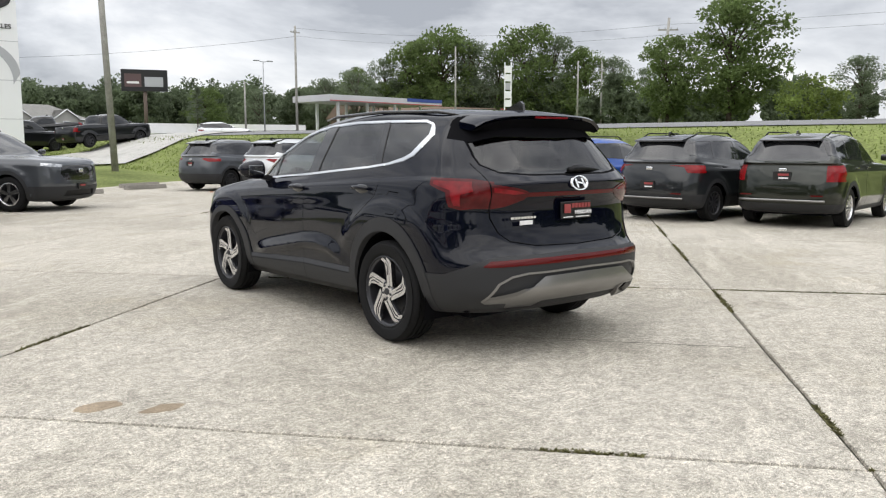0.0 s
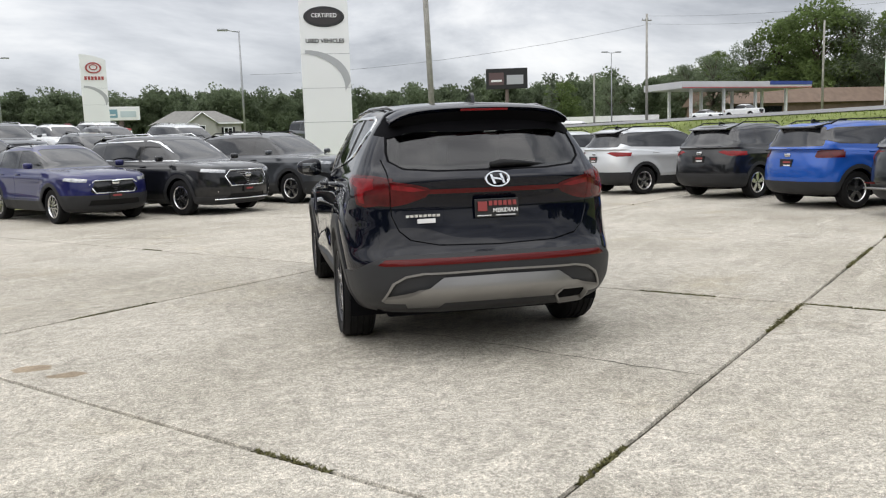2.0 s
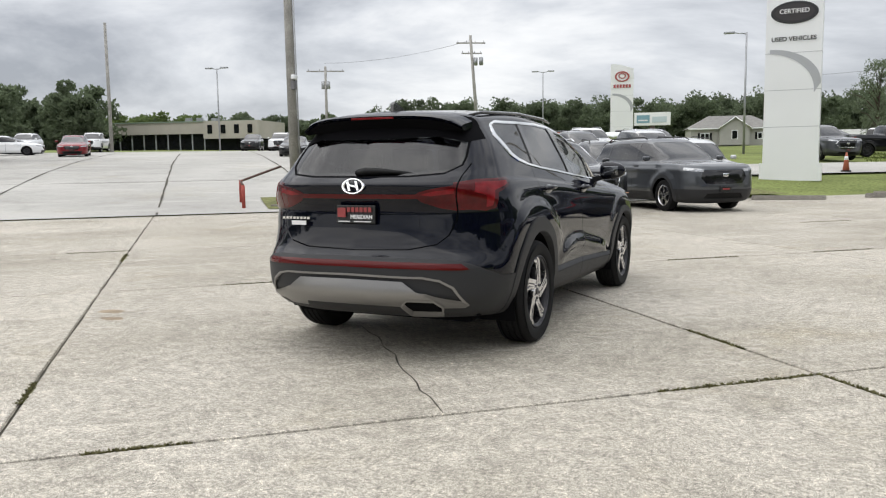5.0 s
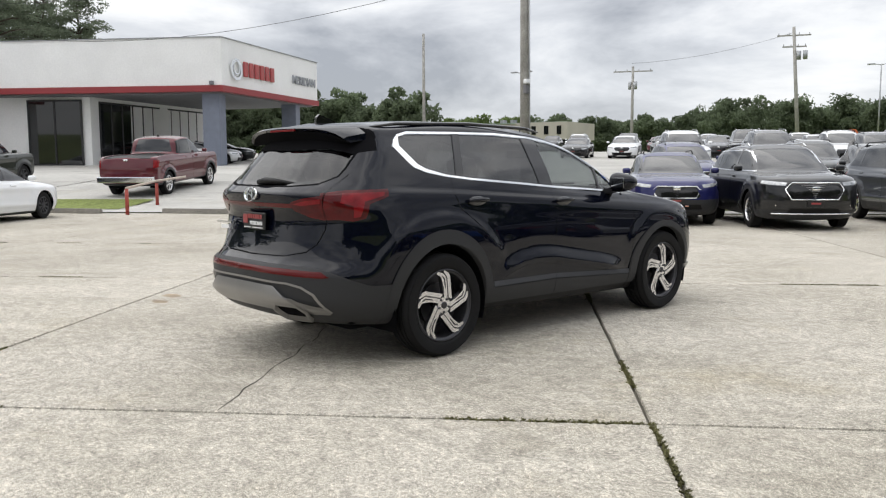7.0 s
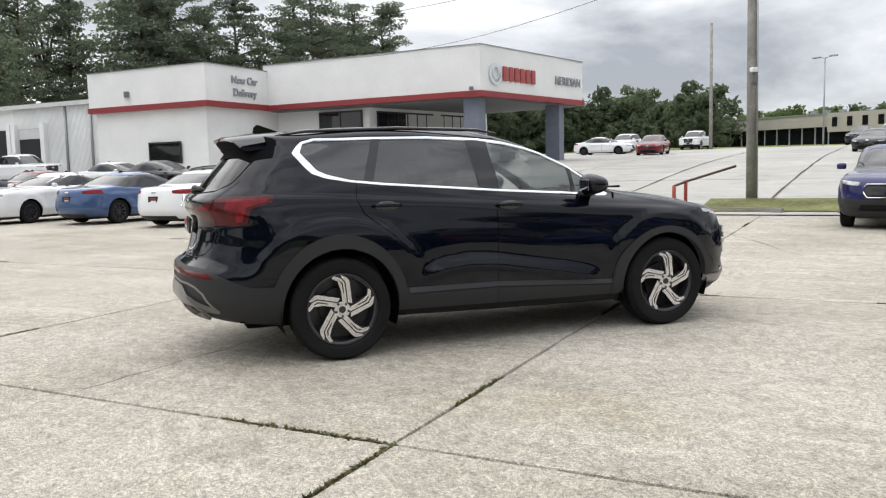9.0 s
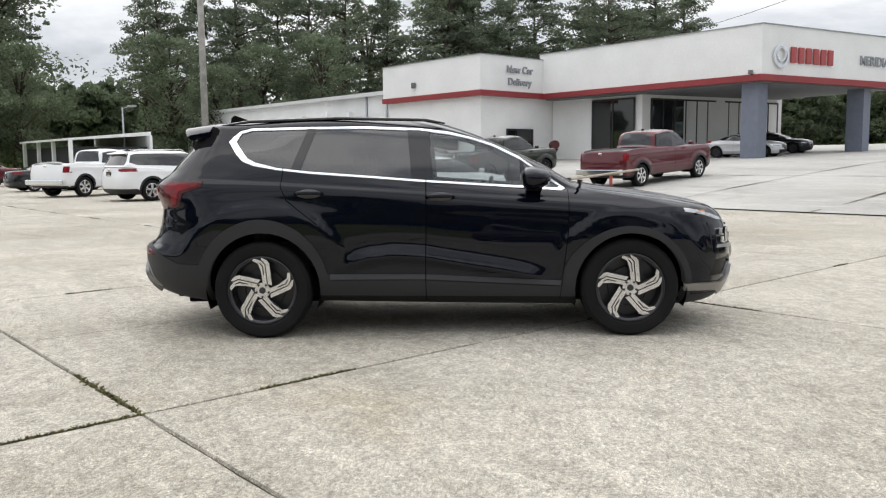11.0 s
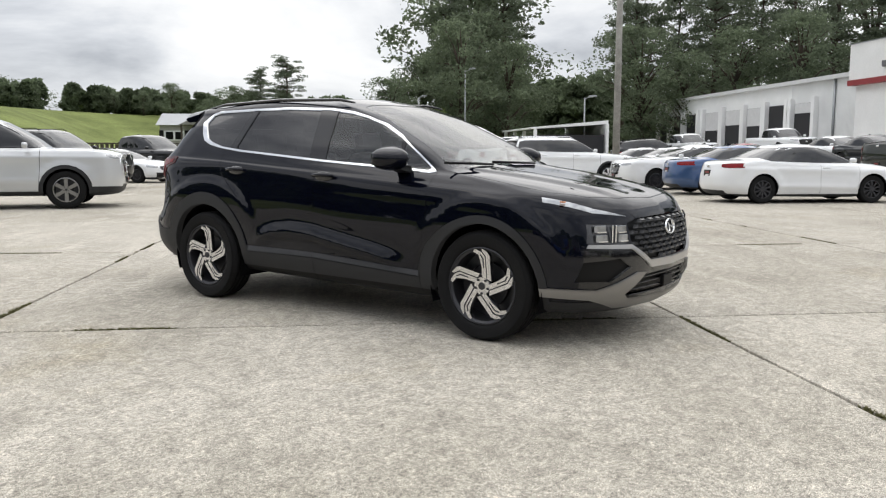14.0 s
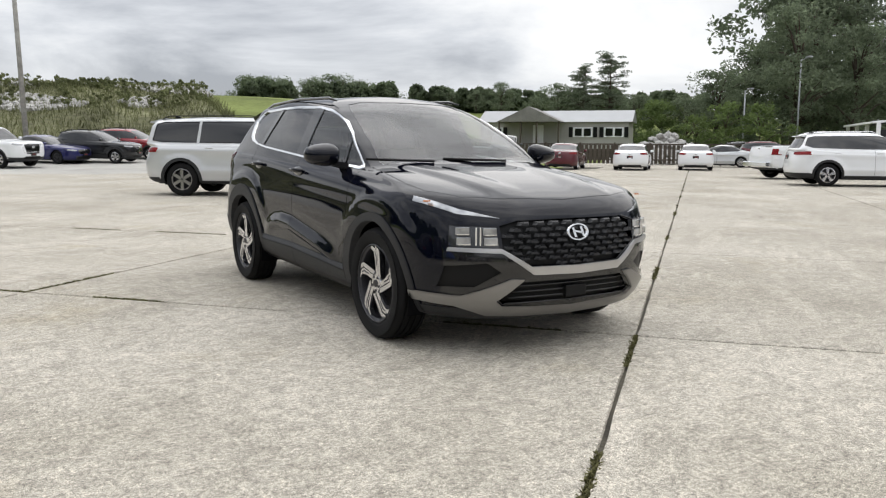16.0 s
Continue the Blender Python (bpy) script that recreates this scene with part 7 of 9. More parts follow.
park("coupe", "dark_grey", "car", -42.5, 19.5, face(0.62, 0.78), "dark sports coupe under the showroom canopy", "car")
for model, colour, x, y, h, label in (
    ("pickup", "white", -52.5, -9.0, face(0.7, 0.7), "white pickup before the workshop doors"),
    ("pickup", "silver", -50.0, -14.5, face(0.7, 0.7), "silver pickup before the workshop doors"),
    ("sedan", "white", -38.5, -3.0, face(0.7, 0.7), "white sedan beside the delivery bay"),
    ("sedan", "dark_grey", -36.0, -1.0, face(0.7, 0.7), "dark sedan beside the delivery bay"),
    ("sedan", "red", -33.5, -6.0, face(-0.7, 0.7), "red sedan in the service lot"),
    ("crossover", "black", -47.0, -15.5, face(-0.7, 0.7), "black crossover in the service lot"),
    ("three_row_suv", "dark_grey", -43.5, -14.5, face(-0.7, 0.7), "dark grey suv in the service lot"),
    ("sedan_alloy", "grey", -38.0, -12.5, face(-0.7, 0.7), "grey sedan in the service lot"),
    ("sedan", "white", -34.0, -11.0, face(-0.7, 0.7), "white sedan in the service lot"),
    ("sedan_alloy", "white", -30.0, -8.0, face(-0.7, 0.7), "white sedan behind a blue one"),
):
    park(model, colour, "suv" if "suv" in model or "cross" in model else "pickup_truck" if "pickup" in model else "car", x, y, h, label, "car", "cars in the service lot")
for tmpl in MODELS.values():
    for o in list(tmpl.children_recursive) + [tmpl]:
        bpy.data.objects.remove(o)

# ==== showroom, workshop and other buildings ====
M_METAL = mat("white_metal_siding", (0.84, 0.845, 0.84), 0.6, vary=0.08, vary_scale=0.5)
M_DOORDK = mat("open_bay_shade", (0.02, 0.02, 0.022), 0.8)
M_DOORW = mat("roller_door_white", (0.62, 0.62, 0.62), 0.6, vary=0.06)
M_FRAME = mat("black_window_frame", (0.015, 0.015, 0.017), 0.4)
M_ROOFSH = mat("grey_shingle", (0.22, 0.215, 0.20), 0.9, vary=0.15, vary_scale=2, fine=0.2, fine_scale=14)
M_SIDING = mat("grey_siding", (0.36, 0.355, 0.33), 0.8, vary=0.08, vary_scale=1)
M_ROOFMET = mat("pale_metal_roof", (0.33, 0.34, 0.35), 0.45, metal=0.3, vary=0.08, vary_scale=0.6)
M_WOOD = mat("grey_timber", (0.085, 0.07, 0.055), 0.9, vary=0.3, vary_scale=3, fine=0.2, fine_scale=20)
M_BRICKBR = mat("brown_wall", (0.17, 0.12, 0.09), 0.85, vary=0.2, vary_scale=1)


def lot_prism(pts_ab, z0, z1):
    """An upright block over a polygon on the slab grid."""
    bm = bmesh.new()
    add_prism(bm, [lot(a, b).xy for a, b in pts_ab], z0, z1, "xy")
    return bm


def band(pts_ab, z0, z1, out, closed=True):
    """A flat band round a polygon on the slab grid, standing out from it."""
    return lot_prism([tuple(p) for p in grow(pts_ab, out)], z0, z1)


def showroom():
    th = empty("showroom", pose(0, 0, 0), "white car showroom with a red band and deep canopy", "building", kind="structure")
    NCD = [(-40.7, 33.1), (-31.65, 33.1), (-31.65, 39.2), (-31.65, 60), (-40.7, 60)]
    MAINW = [(-31.6, 39.6), (-24.6, 39.6), (-23.3, 46), (-22.2, 52), (-31.6, 54)]
    ROOF = [(-31.6, 38.4), (-16.4, 38.0), (-14.2, 49.5), (-22, 51.5), (-31.6, 53)]
    part("wall", lot_prism(NCD, 0.8, 5.2), M_WHITE, th, smooth=False)
    part("wall", lot_prism(MAINW, 0.8, 5.2), M_WHITE, th, smooth=False)
    part("parapet", lot_prism(grow(NCD, 0.30), 5.52, 7.62), M_WHITE, th, "white parapet fascia", smooth=False)
    part("parapet", lot_prism(grow(ROOF, 0.02), 5.50, 7.98), M_WHITE, th, "white parapet fascia", smooth=False)
    part("red_band", lot_prism(grow(NCD, 0.36), 5.20, 5.52), M_RED, th, "dark red band under the fascia", smooth=False)
    part("red_band", lot_prism(grow(ROOF, 0.10), 5.18, 5.50), M_RED, th, "dark red band under the fascia", smooth=False)
    part("canopy_soffit", lot_prism(grow(ROOF, -0.25), 5.10, 5.178), M_SOFFIT, th, smooth=False)
    part("coping", lot_prism(grow(ROOF, 0.07), 7.98, 8.03), M_GALV, th, smooth=False)
    part("coping", lot_prism(grow(NCD, 0.35), 7.62, 7.67), M_GALV, th, smooth=False)
    for a, b in ((-17.2, 38.9), (-15.4, 47.4)):
        c = lot(a, b)
        part("column", box_bm((c.x, c.y, 3.0), (0.95, 0.95, 4.3), Matrix.Rotation(radians(GRID_TURN), 3, "Z"), 0.03), M_BLUEGREY, th, "grey-blue square column", smooth=False)

    def window(p, q, z0, z1, n, out=0.06, name="window"):
        p, q = lot(*p), lot(*q)
        d = (q - p)
        nn = Vector((d.y, -d.x, 0)).normalized()
        L = d.length
        fr = bmesh.new()
        ang = Matrix.Rotation(math.atan2(d.y, d.x), 3, "Z")
        c = (p + q) / 2 + nn * out
        for k in range(n + 1):
            f = p + d * k / n + nn * out
            add_box(fr, (f.x, f.y, (z0 + z1) / 2), (0.09, 0.10, z1 - z0), ang)
        for zz in (z0, z1):
            add_box(fr, (c.x, c.y, zz), (L + 0.09, 0.10, 0.10), ang)
        wf = part("window_frame", fr, M_FRAME, th, smooth=False)
        for k in range(n):
            f = p + d * (k + 0.5) / n + nn * out
            part("pane", box_bm((f.x, f.y, (z0 + z1) / 2), (L / n - 0.09, 0.03, z1 - z0 - 0.1), ang), M_GLASS_BL, wf, smooth=False)
    window((-28.2, 39.55), (-25.1, 39.55), 1.35, 4.9, 2)
    window((-24.5, 40.3), (-22.35, 51.6), 1.35, 4.85, 12)
    window((-36.2, 33.05), (-33.7, 33.05), 2.0, 3.2, 1)
    window((-31.62, 35.3), (-31.62, 37.6), 2.05, 3.2, 1)
    # signs
    def on_face(p, q, f, z, out):
        p, q = lot(*p), lot(*q)
        d = q - p
        nn = Vector((d.y, -d.x, 0)).normalized()
        c = p + d * f + nn * out
        return Matrix.Translation((c.x, c.y, z)) @ Matrix.Rotation(math.atan2(d.y, d.x), 4, "Z") @ Matrix.Rotation(radians(90), 4, "X")
    face_r = ((-16.4, 38.0), (-14.2, 49.5))
    text_part("letters", "MERIDIAN", 0.72, on_face(*face_r, 0.83, 6.55, 0.06), M_GREYTXT, th, 0.03)
    # maker's name as plain blocks, with a ring mark
    for i in range(6):
        m = on_face(*face_r, 0.20 + i * 0.052, 6.55, 0.10)
        b = bmesh.new()
        add_box(b, (0, 0, 0), (0.44, 0.82, 0.1), None, 0.05)
        o = part("letter_block", b, M_REDTXT, th, smooth=False)
        o.matrix_basis = m
    b = bmesh.new()
    add_lathe(b, [(0.44, -0.05), (0.44, 0.05), (0.58, 0.05), (0.58, -0.05)], 28, "z", close=True)
    add_lathe(b, [(0.30, -0.05), (0.30, 0.05), (0.38, 0.05), (0.38, -0.05)], 20, "z", c=(0, 0.1, 0), close=True)
    o = part("ring_mark", b, M_CHROME, th, "chrome ring mark", smooth=False)
    o.matrix_basis = on_face(*face_r, 0.115, 6.45, 0.10)
    face_n = ((-31.35, 33.1), (-31.35, 39.2))
    text_part("letters", "New Car", 0.62, on_face(*face_n, 0.50, 6.85, 0.05), M_GREYTXT, th, 0.04)
    text_part("letters", "Delivery", 0.62, on_face(*face_n, 0.50, 6.10, 0.05), M_GREYTXT, th, 0.04)
    c = lot(-37.6, 32.72, 6.2)
    part("flood_lamp", box_bm(c, (0.34, 0.3, 0.34), None, 0.04), M_SOFFIT, th, smooth=False)
    c = lot(-16.9, 37.85, 5.62)
    part("flood_lamp", box_bm(c, (0.2, 0.2, 0.2), None, 0.03), M_SOFFIT, th, smooth=False)
    return th


showroom()


def workshop():
    th = empty("workshop", pose(0, 0, 0), "white metal workshop with a row of garage bays", "building", kind="structure")
    b0 = 35.5
    part("wall", lot_prism([(-78.5, b0), (-41.0, b0), (-41.0, 52), (-78.5, 52)], 0.6, 6.25), M_METAL, th, smooth=False)
    rb = bmesh.new()
    for i in range(88):
        a = -52.0 + 0.125 * i
        c = lot(a, b0 - 0.02, 3.5)
        add_box(rb, c, (0.05, 0.06, 5.3), Matrix.Rotation(radians(GRID_TURN), 3, "Z"))
    part("siding_ribs", rb, M_METAL, th, smooth=False)
    part("eave", lot_prism([(-78.9, b0 - 0.35), (-41.0, b0 - 0.35), (-41.0, b0 + 0.1), (-78.9, b0 + 0.1)], 6.15, 6.42), M_DOORW, th, smooth=False)
    part("roof", lot_prism([(-78.9, b0 + 0.1), (-41.0, b0 + 0.1), (-41.0, 52), (-78.9, 52)], 6.26, 6.5), M_ROOFMET, th, smooth=False)
    half = {3: 0.45, 4: 0.35, 5: 0.4, 7: 0.2}
    for i, (a0_, a1_) in enumerate(((-77.5, -75.0), (-74.0, -71.6), (-70.8, -68.1), (-66.6, -63.4), (-62.6, -59.4), (-58.7, -56.0), (-55.2, -52.5), (-51.5, -48.9))):
        # the shade inside each open bay is a flat dark sheet on the wall
        part("bay_opening", lot_prism([(a0_, b0 - 0.06), (a1_, b0 - 0.06), (a1_, b0 + 0.02), (a0_, b0 + 0.02)], 0.8, 4.75), M_DOORDK, th, smooth=False)
        if i in half:
            d = part("roller_door", lot_prism([(a0_ + 0.05, b0 - 0.10), (a1_ - 0.05, b0 - 0.10), (a1_ - 0.05, b0 - 0.06), (a0_ + 0.05, b0 - 0.06)], 4.75 - 3.6 * half[i], 4.74), M_DOORW, th, "half-open white roller door", smooth=False)
        for aa in (a0_ - 0.25, a1_ + 0.25):
            c = lot(aa, b0 - 0.2, 2.9)
            part("pier", box_bm(c, (0.4, 0.4, 4.4), Matrix.Rotation(radians(GRID_TURN), 3, "Z")), M_METAL, th, smooth=False)
    for a in (-46.5, -44.0):
        part("downpipe", cyl_bm(lot(a, b0 - 0.12, 0.8), lot(a, b0 - 0.12, 6.2), 0.09, seg=10), M_GALV, th)
    return th


workshop()


def house(name, c, turn, w, d, eave, ridge, label, wall=M_SIDING, roof=M_ROOFSH, z=None, wins=3, gables=0, low=0.0):
    """A house with a hipped or gabled roof, windows and gables."""
    z0 = terrain(*c) - 0.3 if z is None else z
    th = empty(name, pose(c[0], c[1], z0, 0, 0, turn), label, "house", kind="structure")
    part("wall", box_bm((0, 0, eave / 2), (w, d, eave)), wall, th, smooth=False)
    bm = bmesh.new()
    o = 0.45
    e = [bm.verts.new(p) for p in ((-w / 2 - o, -d / 2 - o, eave), (w / 2 + o, -d / 2 - o, eave), (w / 2 + o, d / 2 + o, eave), (-w / 2 - o, d / 2 + o, eave))]
    hip = d * 0.42 if low == 0 else 0.0
    r = [bm.verts.new((-w / 2 - o + hip, 0, ridge)), bm.verts.new((w / 2 + o - hip, 0, ridge))]
    for f in ((e[0], e[1], r[1], r[0]), (e[2], e[3], r[0], r[1]), (e[1], e[2], r[1]), (e[3], e[0], r[0]), (e[3], e[2], e[1], e[0])):
        bm.faces.new(f)
    bmesh.ops.recalc_face_normals(bm, faces=bm.faces[:])
    part("roof", bm, roof, th, smooth=False)
    part("fascia", box_bm((0, -d / 2 - o, eave - 0.08), (w + 2 * o, 0.06, 0.2)), M_SIGNW, th, smooth=False)
    for i in range(wins):
        x = -w / 2 + w * (i + 0.5) / wins
        fr = part("window", box_bm((x, -d / 2 - 0.02, eave * 0.56), (1.5, 0.08, 1.1)), M_SIGNW, th, smooth=False)
        for sx in (-0.35, 0.35):
            part("pane", box_bm((x + sx, -d / 2 - 0.07, eave * 0.56), (0.55, 0.03, 0.85)), M_GLASS_BL, fr, smooth=False)
        for sx in (-0.95, 0.95):
            part("shutter", box_bm((x + sx, -d / 2 - 0.03, eave * 0.56), (0.34, 0.07, 1.15)), M_BLACK, th, smooth=False)
    for i in range(gables):
        x = -w / 2 + w * (i + 0.5) / gables
        gw = min(4.6, w / gables * 0.5)
        gb = bmesh.new()
        add_prism(gb, [(x - gw / 2, 0.2), (x + gw / 2, 0.2), (x + gw / 2, eave), (x, eave + gw * 0.36), (x - gw / 2, eave)], -d / 2 - 1.4, -d / 2 + 1)
        part("gable", gb, wall, th, smooth=False)
        for s in (1, -1):
            p, q = Vector((x + s * (gw / 2 + 0.35), 0, eave - 0.18)), Vector((x, 0, eave + gw * 0.36 + 0.08))
            rbm = bmesh.new()
            vs = []
            for y in (-d / 2 - 1.75, 0):
                for pt in (p, q):
                    vs.append(rbm.verts.new((pt.x, y, pt.z)))
            rbm.faces.new((vs[0], vs[1], vs[3], vs[2]))
            bmesh.ops.solidify(rbm, geom=rbm.faces[:], thickness=0.15)
            part("gable_roof", rbm, roof, th, smooth=False)
            part("barge_board", tube_bm([(p.x, -d / 2 - 1.78, p.z), (q.x, -d / 2 - 1.78, q.z)], 0.09, 4), M_SIGNW, th)
        fr = part("window", box_bm((x, -d / 2 - 1.42, eave * 0.62), (1.0, 0.06, 1.5)), M_SIGNW, th, smooth=False)
        part("pane", box_bm((x, -d / 2 - 1.46, eave * 0.62), (0.8, 0.03, 1.3)), M_GLASS_BL, fr, smooth=False)
    return th


house("office_house", (23.0, 131), 12, 14, 9, 3.0, 5.2, "grey low office house with white-trimmed gables", gables=2, wins=0, z=2.6)
house("office_house", (-11.6, 140), 14, 13.5, 9, 3.0, 5.2, "grey low office house with one gable", gables=1, wins=3, z=2.9)


def cabin():
    c = lot(-70.0, -4.5)
    c = Vector((-46.8, -51.5, 0))
    turn = math.degrees(math.atan2(0.56, -0.83)) + 180
    th = empty("office_cabin", pose(c.x, c.y, 0.1, 0, 0, -42), "grey mobile office cabin with pale roof and porch", "house", kind="structure")
    w, d, e = 13.3, 5.0, 3.0
    mx_ = -2.85
    th.matrix_world = pose(c.x, c.y, 0.4, 0, 0, -48 + 180)
    part("wall", box_bm((mx_, 0, 1.9), (w, d, 2.4)), M_SIDING, th, smooth=False)
    part("skirting", box_bm((mx_, 0, 0.15), (w - 0.2, d - 0.2, 1.3)), M_WOOD, th, smooth=False)
    bm = bmesh.new()
    add_prism(bm, [(-d / 2 - 0.3, 3.05), (d / 2 + 0.3, 3.05), (0, 4.15)], mx_ - w / 2 - 0.3, mx_ + w / 2 + 0.3, "yz")
    part("roof", bm, M_ROOFMET, th, "pale grey metal roof", smooth=False)
    for x in (-8.3, -0.2, 2.5):
        fr = part("window", box_bm((x, -d / 2 - 0.03, 2.15), (1.7, 0.08, 0.85)), M_SIGNW, th, smooth=False)
        for sx in (-0.4, 0.4):
            part("pane", box_bm((x + sx, -d / 2 - 0.08, 2.15), (0.62, 0.03, 0.66)), M_GLASS_BL, fr, smooth=False)
        for sx in (-1.08, 1.08):
            part("shutter", box_bm((x + sx, -d / 2 - 0.04, 2.15), (0.34, 0.07, 0.9)), M_BLACK, th, smooth=False)
    pb = bmesh.new()
    add_prism(pb, [(-4.5 - 2.8, 3.0), (-4.5 + 2.8, 3.0), (-4.5, 4.3)], -d / 2 - 3.2, -d / 2 + 0.5)
    part("porch_roof", pb, M_ROOFSH, th, "grey gabled porch roof", smooth=False)
    for x in (-7.1, -5.2, -3.8, -1.9):
        part("porch_post", box_bm((x, -d / 2 - 3.0, 1.6), (0.14, 0.14, 2.9)), M_WOOD, th, smooth=False)
    part("porch_deck", box_bm((-4.5, -d / 2 - 1.6, 0.62), (5.6, 3.2, 0.16)), M_WOOD, th, smooth=False)
    part("door", box_bm((-4.2, -d / 2 - 0.03, 1.75), (0.95, 0.07, 2.05)), M_SIGNW, th, smooth=False)
    return th


cabin()


def fence(p, q, h, name="ramp_fence", label="dark weathered timber ramp fence with upright boards"):
    p, q = Vector((*p, 0)), Vector((*q, 0))
    d = q - p
    L = d.length
    th = empty(name, pose(p.x, p.y, min(0.35, terrain(p.x, p.y)), 0, 0, math.degrees(math.atan2(d.y, d.x))), label, "fence")
    n = int(L / 0.30)
    me_b = None
    for i in range(n):
        if me_b is None:
            o = part("board", box_bm((0, 0, h * 0.5), (0.20, 0.03, h * 0.86)), M_WOOD, th, smooth=False)
            me_b = o.data
        else:
            o = new("board", me_b)
            o.parent = th
        o.matrix_basis = pose(0.15 + i * 0.30, 0, 0)
    for i in range(int(L / 2.4) + 1):
        part("post", box_bm((i * 2.4, 0.08, h * 0.52), (0.10, 0.10, h * 1.06)), M_WOOD, th, smooth=False)
    for z in (0.25 * h, 0.97 * h):
        part("rail", box_bm((L / 2, 0.05, z), (L, 0.06, 0.10)), M_WOOD, th, smooth=False)
    return th


fence((-46.0, -29.5), (-30.6, -42.0), 1.5)
fence((-30.6, -42.0), (-24.0, -46.5), 1.5)

# open shed among the trees, beyond the white pickup
def shed():
    th = empty("open_shed", pose(-60.3, -30.2, 0.3, 0, 0, GRID_TURN + 180), "low white open-fronted shed under the trees", "building", kind="structure")
    part("wall", box_bm((0, -3, 1.6), (13, 0.2, 3.2)), M_METAL, th, smooth=False)
    # solid dark block in place of the shed's shaded inside
    part("bay_opening", box_bm((0, 0.0, 1.2), (12.4, 5.6, 2.2)), M_DOORDK, th, smooth=False)
    part("roof", prism_bm([(-3.2, 3.2), (3.4, 2.75), (3.4, 2.9), (-3.2, 3.5)], -6, 6, "yz"), M_METAL, th, smooth=False)
    for x in (-6.2, -2, 2, 6.2):
        part("post", box_bm((x, 3.0, 1.4), (0.25, 0.25, 2.8)), M_METAL, th, smooth=False)


shed()


def long_store():
    """The far low commercial block with a wide overhanging storey."""
    th = empty("commercial_block", pose(0, 0, 0), "long low beige commercial block with dark glass front", "building", kind="structure")
    beige = mat("beige_panel", (0.42, 0.39, 0.34), 0.8, vary=0.08, vary_scale=0.4)
    th.matrix_world = pose(-89.5, 94, 3.1, 0, 0, 14) @ Matrix.Diagonal((0.63, 0.8, 0.87, 1))
    part("glass_front", box_bm((0, 0, 1.6), (46, 12, 3.2)), M_GLASS_BL, th, smooth=False)
    part("fascia", box_bm((-4, -0.3, 4.0), (38, 13, 2.0)), beige, th, smooth=False)
    part("upper_storey", box_bm((17.5, -0.8, 3.6), (14, 13, 3.0)), beige, th, smooth=False)
    part("coping", box_bm((0, -0.4, 5.08), (48, 13.2, 0.18)), mat("green_coping", (0.22, 0.28, 0.22), 0.6), th, smooth=False)
    for i in range(11):
        part("mullion", box_bm((-22 + i * 3.2, -6.1, 1.5), (0.22, 0.2, 3.0)), M_SIGNG, th, smooth=False)
    for i in range(4):
        part("window", box_bm((12.2 + i * 3.4, -7.34, 3.7), (1.2, 0.06, 1.5)), M_GLASS_BL, th, smooth=False)
    for x, z in ((2, 5.6), (5, 5.6), (9, 5.5)):
        part("roof_unit", box_bm((x, 0, z), (1.2, 1.2, 0.9), None, 0.05), M_GALV, th, smooth=False)


long_store()


def gas_station():
    th = empty("filling_station", pose(0, 0, 0), "filling station canopy in white with a blue stripe", "building", kind="structure")
    blue = mat("canopy_blue", (0.03, 0.06, 0.25), 0.4)
    p, q = Vector((57, 104, 0)), Vector((81, 108, 0))
    m = pose((p.x + q.x) / 2, (p.y + q.y) / 2, 0, 0, 0, math.degrees(math.atan2((q - p).y, (q - p).x)))
    th.matrix_world = m
    L = (q - p).length
    z = terrain(68, 106)
    part("canopy", box_bm((0, 0, 8.5), (L, 9, 0.95), None, 0.05), mat("canopy_grey_white", (0.50, 0.50, 0.52), 0.5, vary=0.08, vary_scale=0.3), th, smooth=False)
    part("stripe", box_bm((L * 0.33, -4.5, 8.75), (L * 0.34, 0.08, 0.55)), blue, th, smooth=False)
    part("stripe", box_bm((0, -4.5, 8.1), (L, 0.07, 0.14)), M_REDTXT, th, smooth=False)
    for x in (-9, -3, 3, 9):
        for y in (-2.5, 2.5):
            part("column", box_bm((x, y, (z + 8) / 2), (0.35, 0.35, 8 - z + 0.6)), M_SIGNW, th, smooth=False)
    st = empty("station_shop", pose(92.5, 124, z - 0.2, 0, 0, 0), "low brown station shop with shingled roof", "building", kind="structure")
    part("wall", box_bm((0, 0, 1.6), (35, 10, 3.2)), M_BRICKBR, st, smooth=False)
    part("window", box_bm((-10, -5.05, 1.5), (10, 0.1, 2.0)), M_GLASS_BL, st, smooth=False)
    part("roof", prism_bm([(-6, 3.0), (6, 3.0), (2, 5.6), (-3, 5.6)], -18, 17, "yz"), M_BRICKBR, st, smooth=False)
    part("red_panel", box_bm((17.2, -5.4, 3.8), (1.8, 0.3, 3.4)), M_REDTXT, st, smooth=False)


gas_station()

# white tilt-wall beside the far road
tagged(part("boundary_wall", box_bm((36, 128, 3.6), (62, 0.4, 3.0), Matrix.Rotation(radians(-8), 3, "Z")), M_WHITE, smooth=False), "long low white boundary wall across the road", "wall", kind="structure")


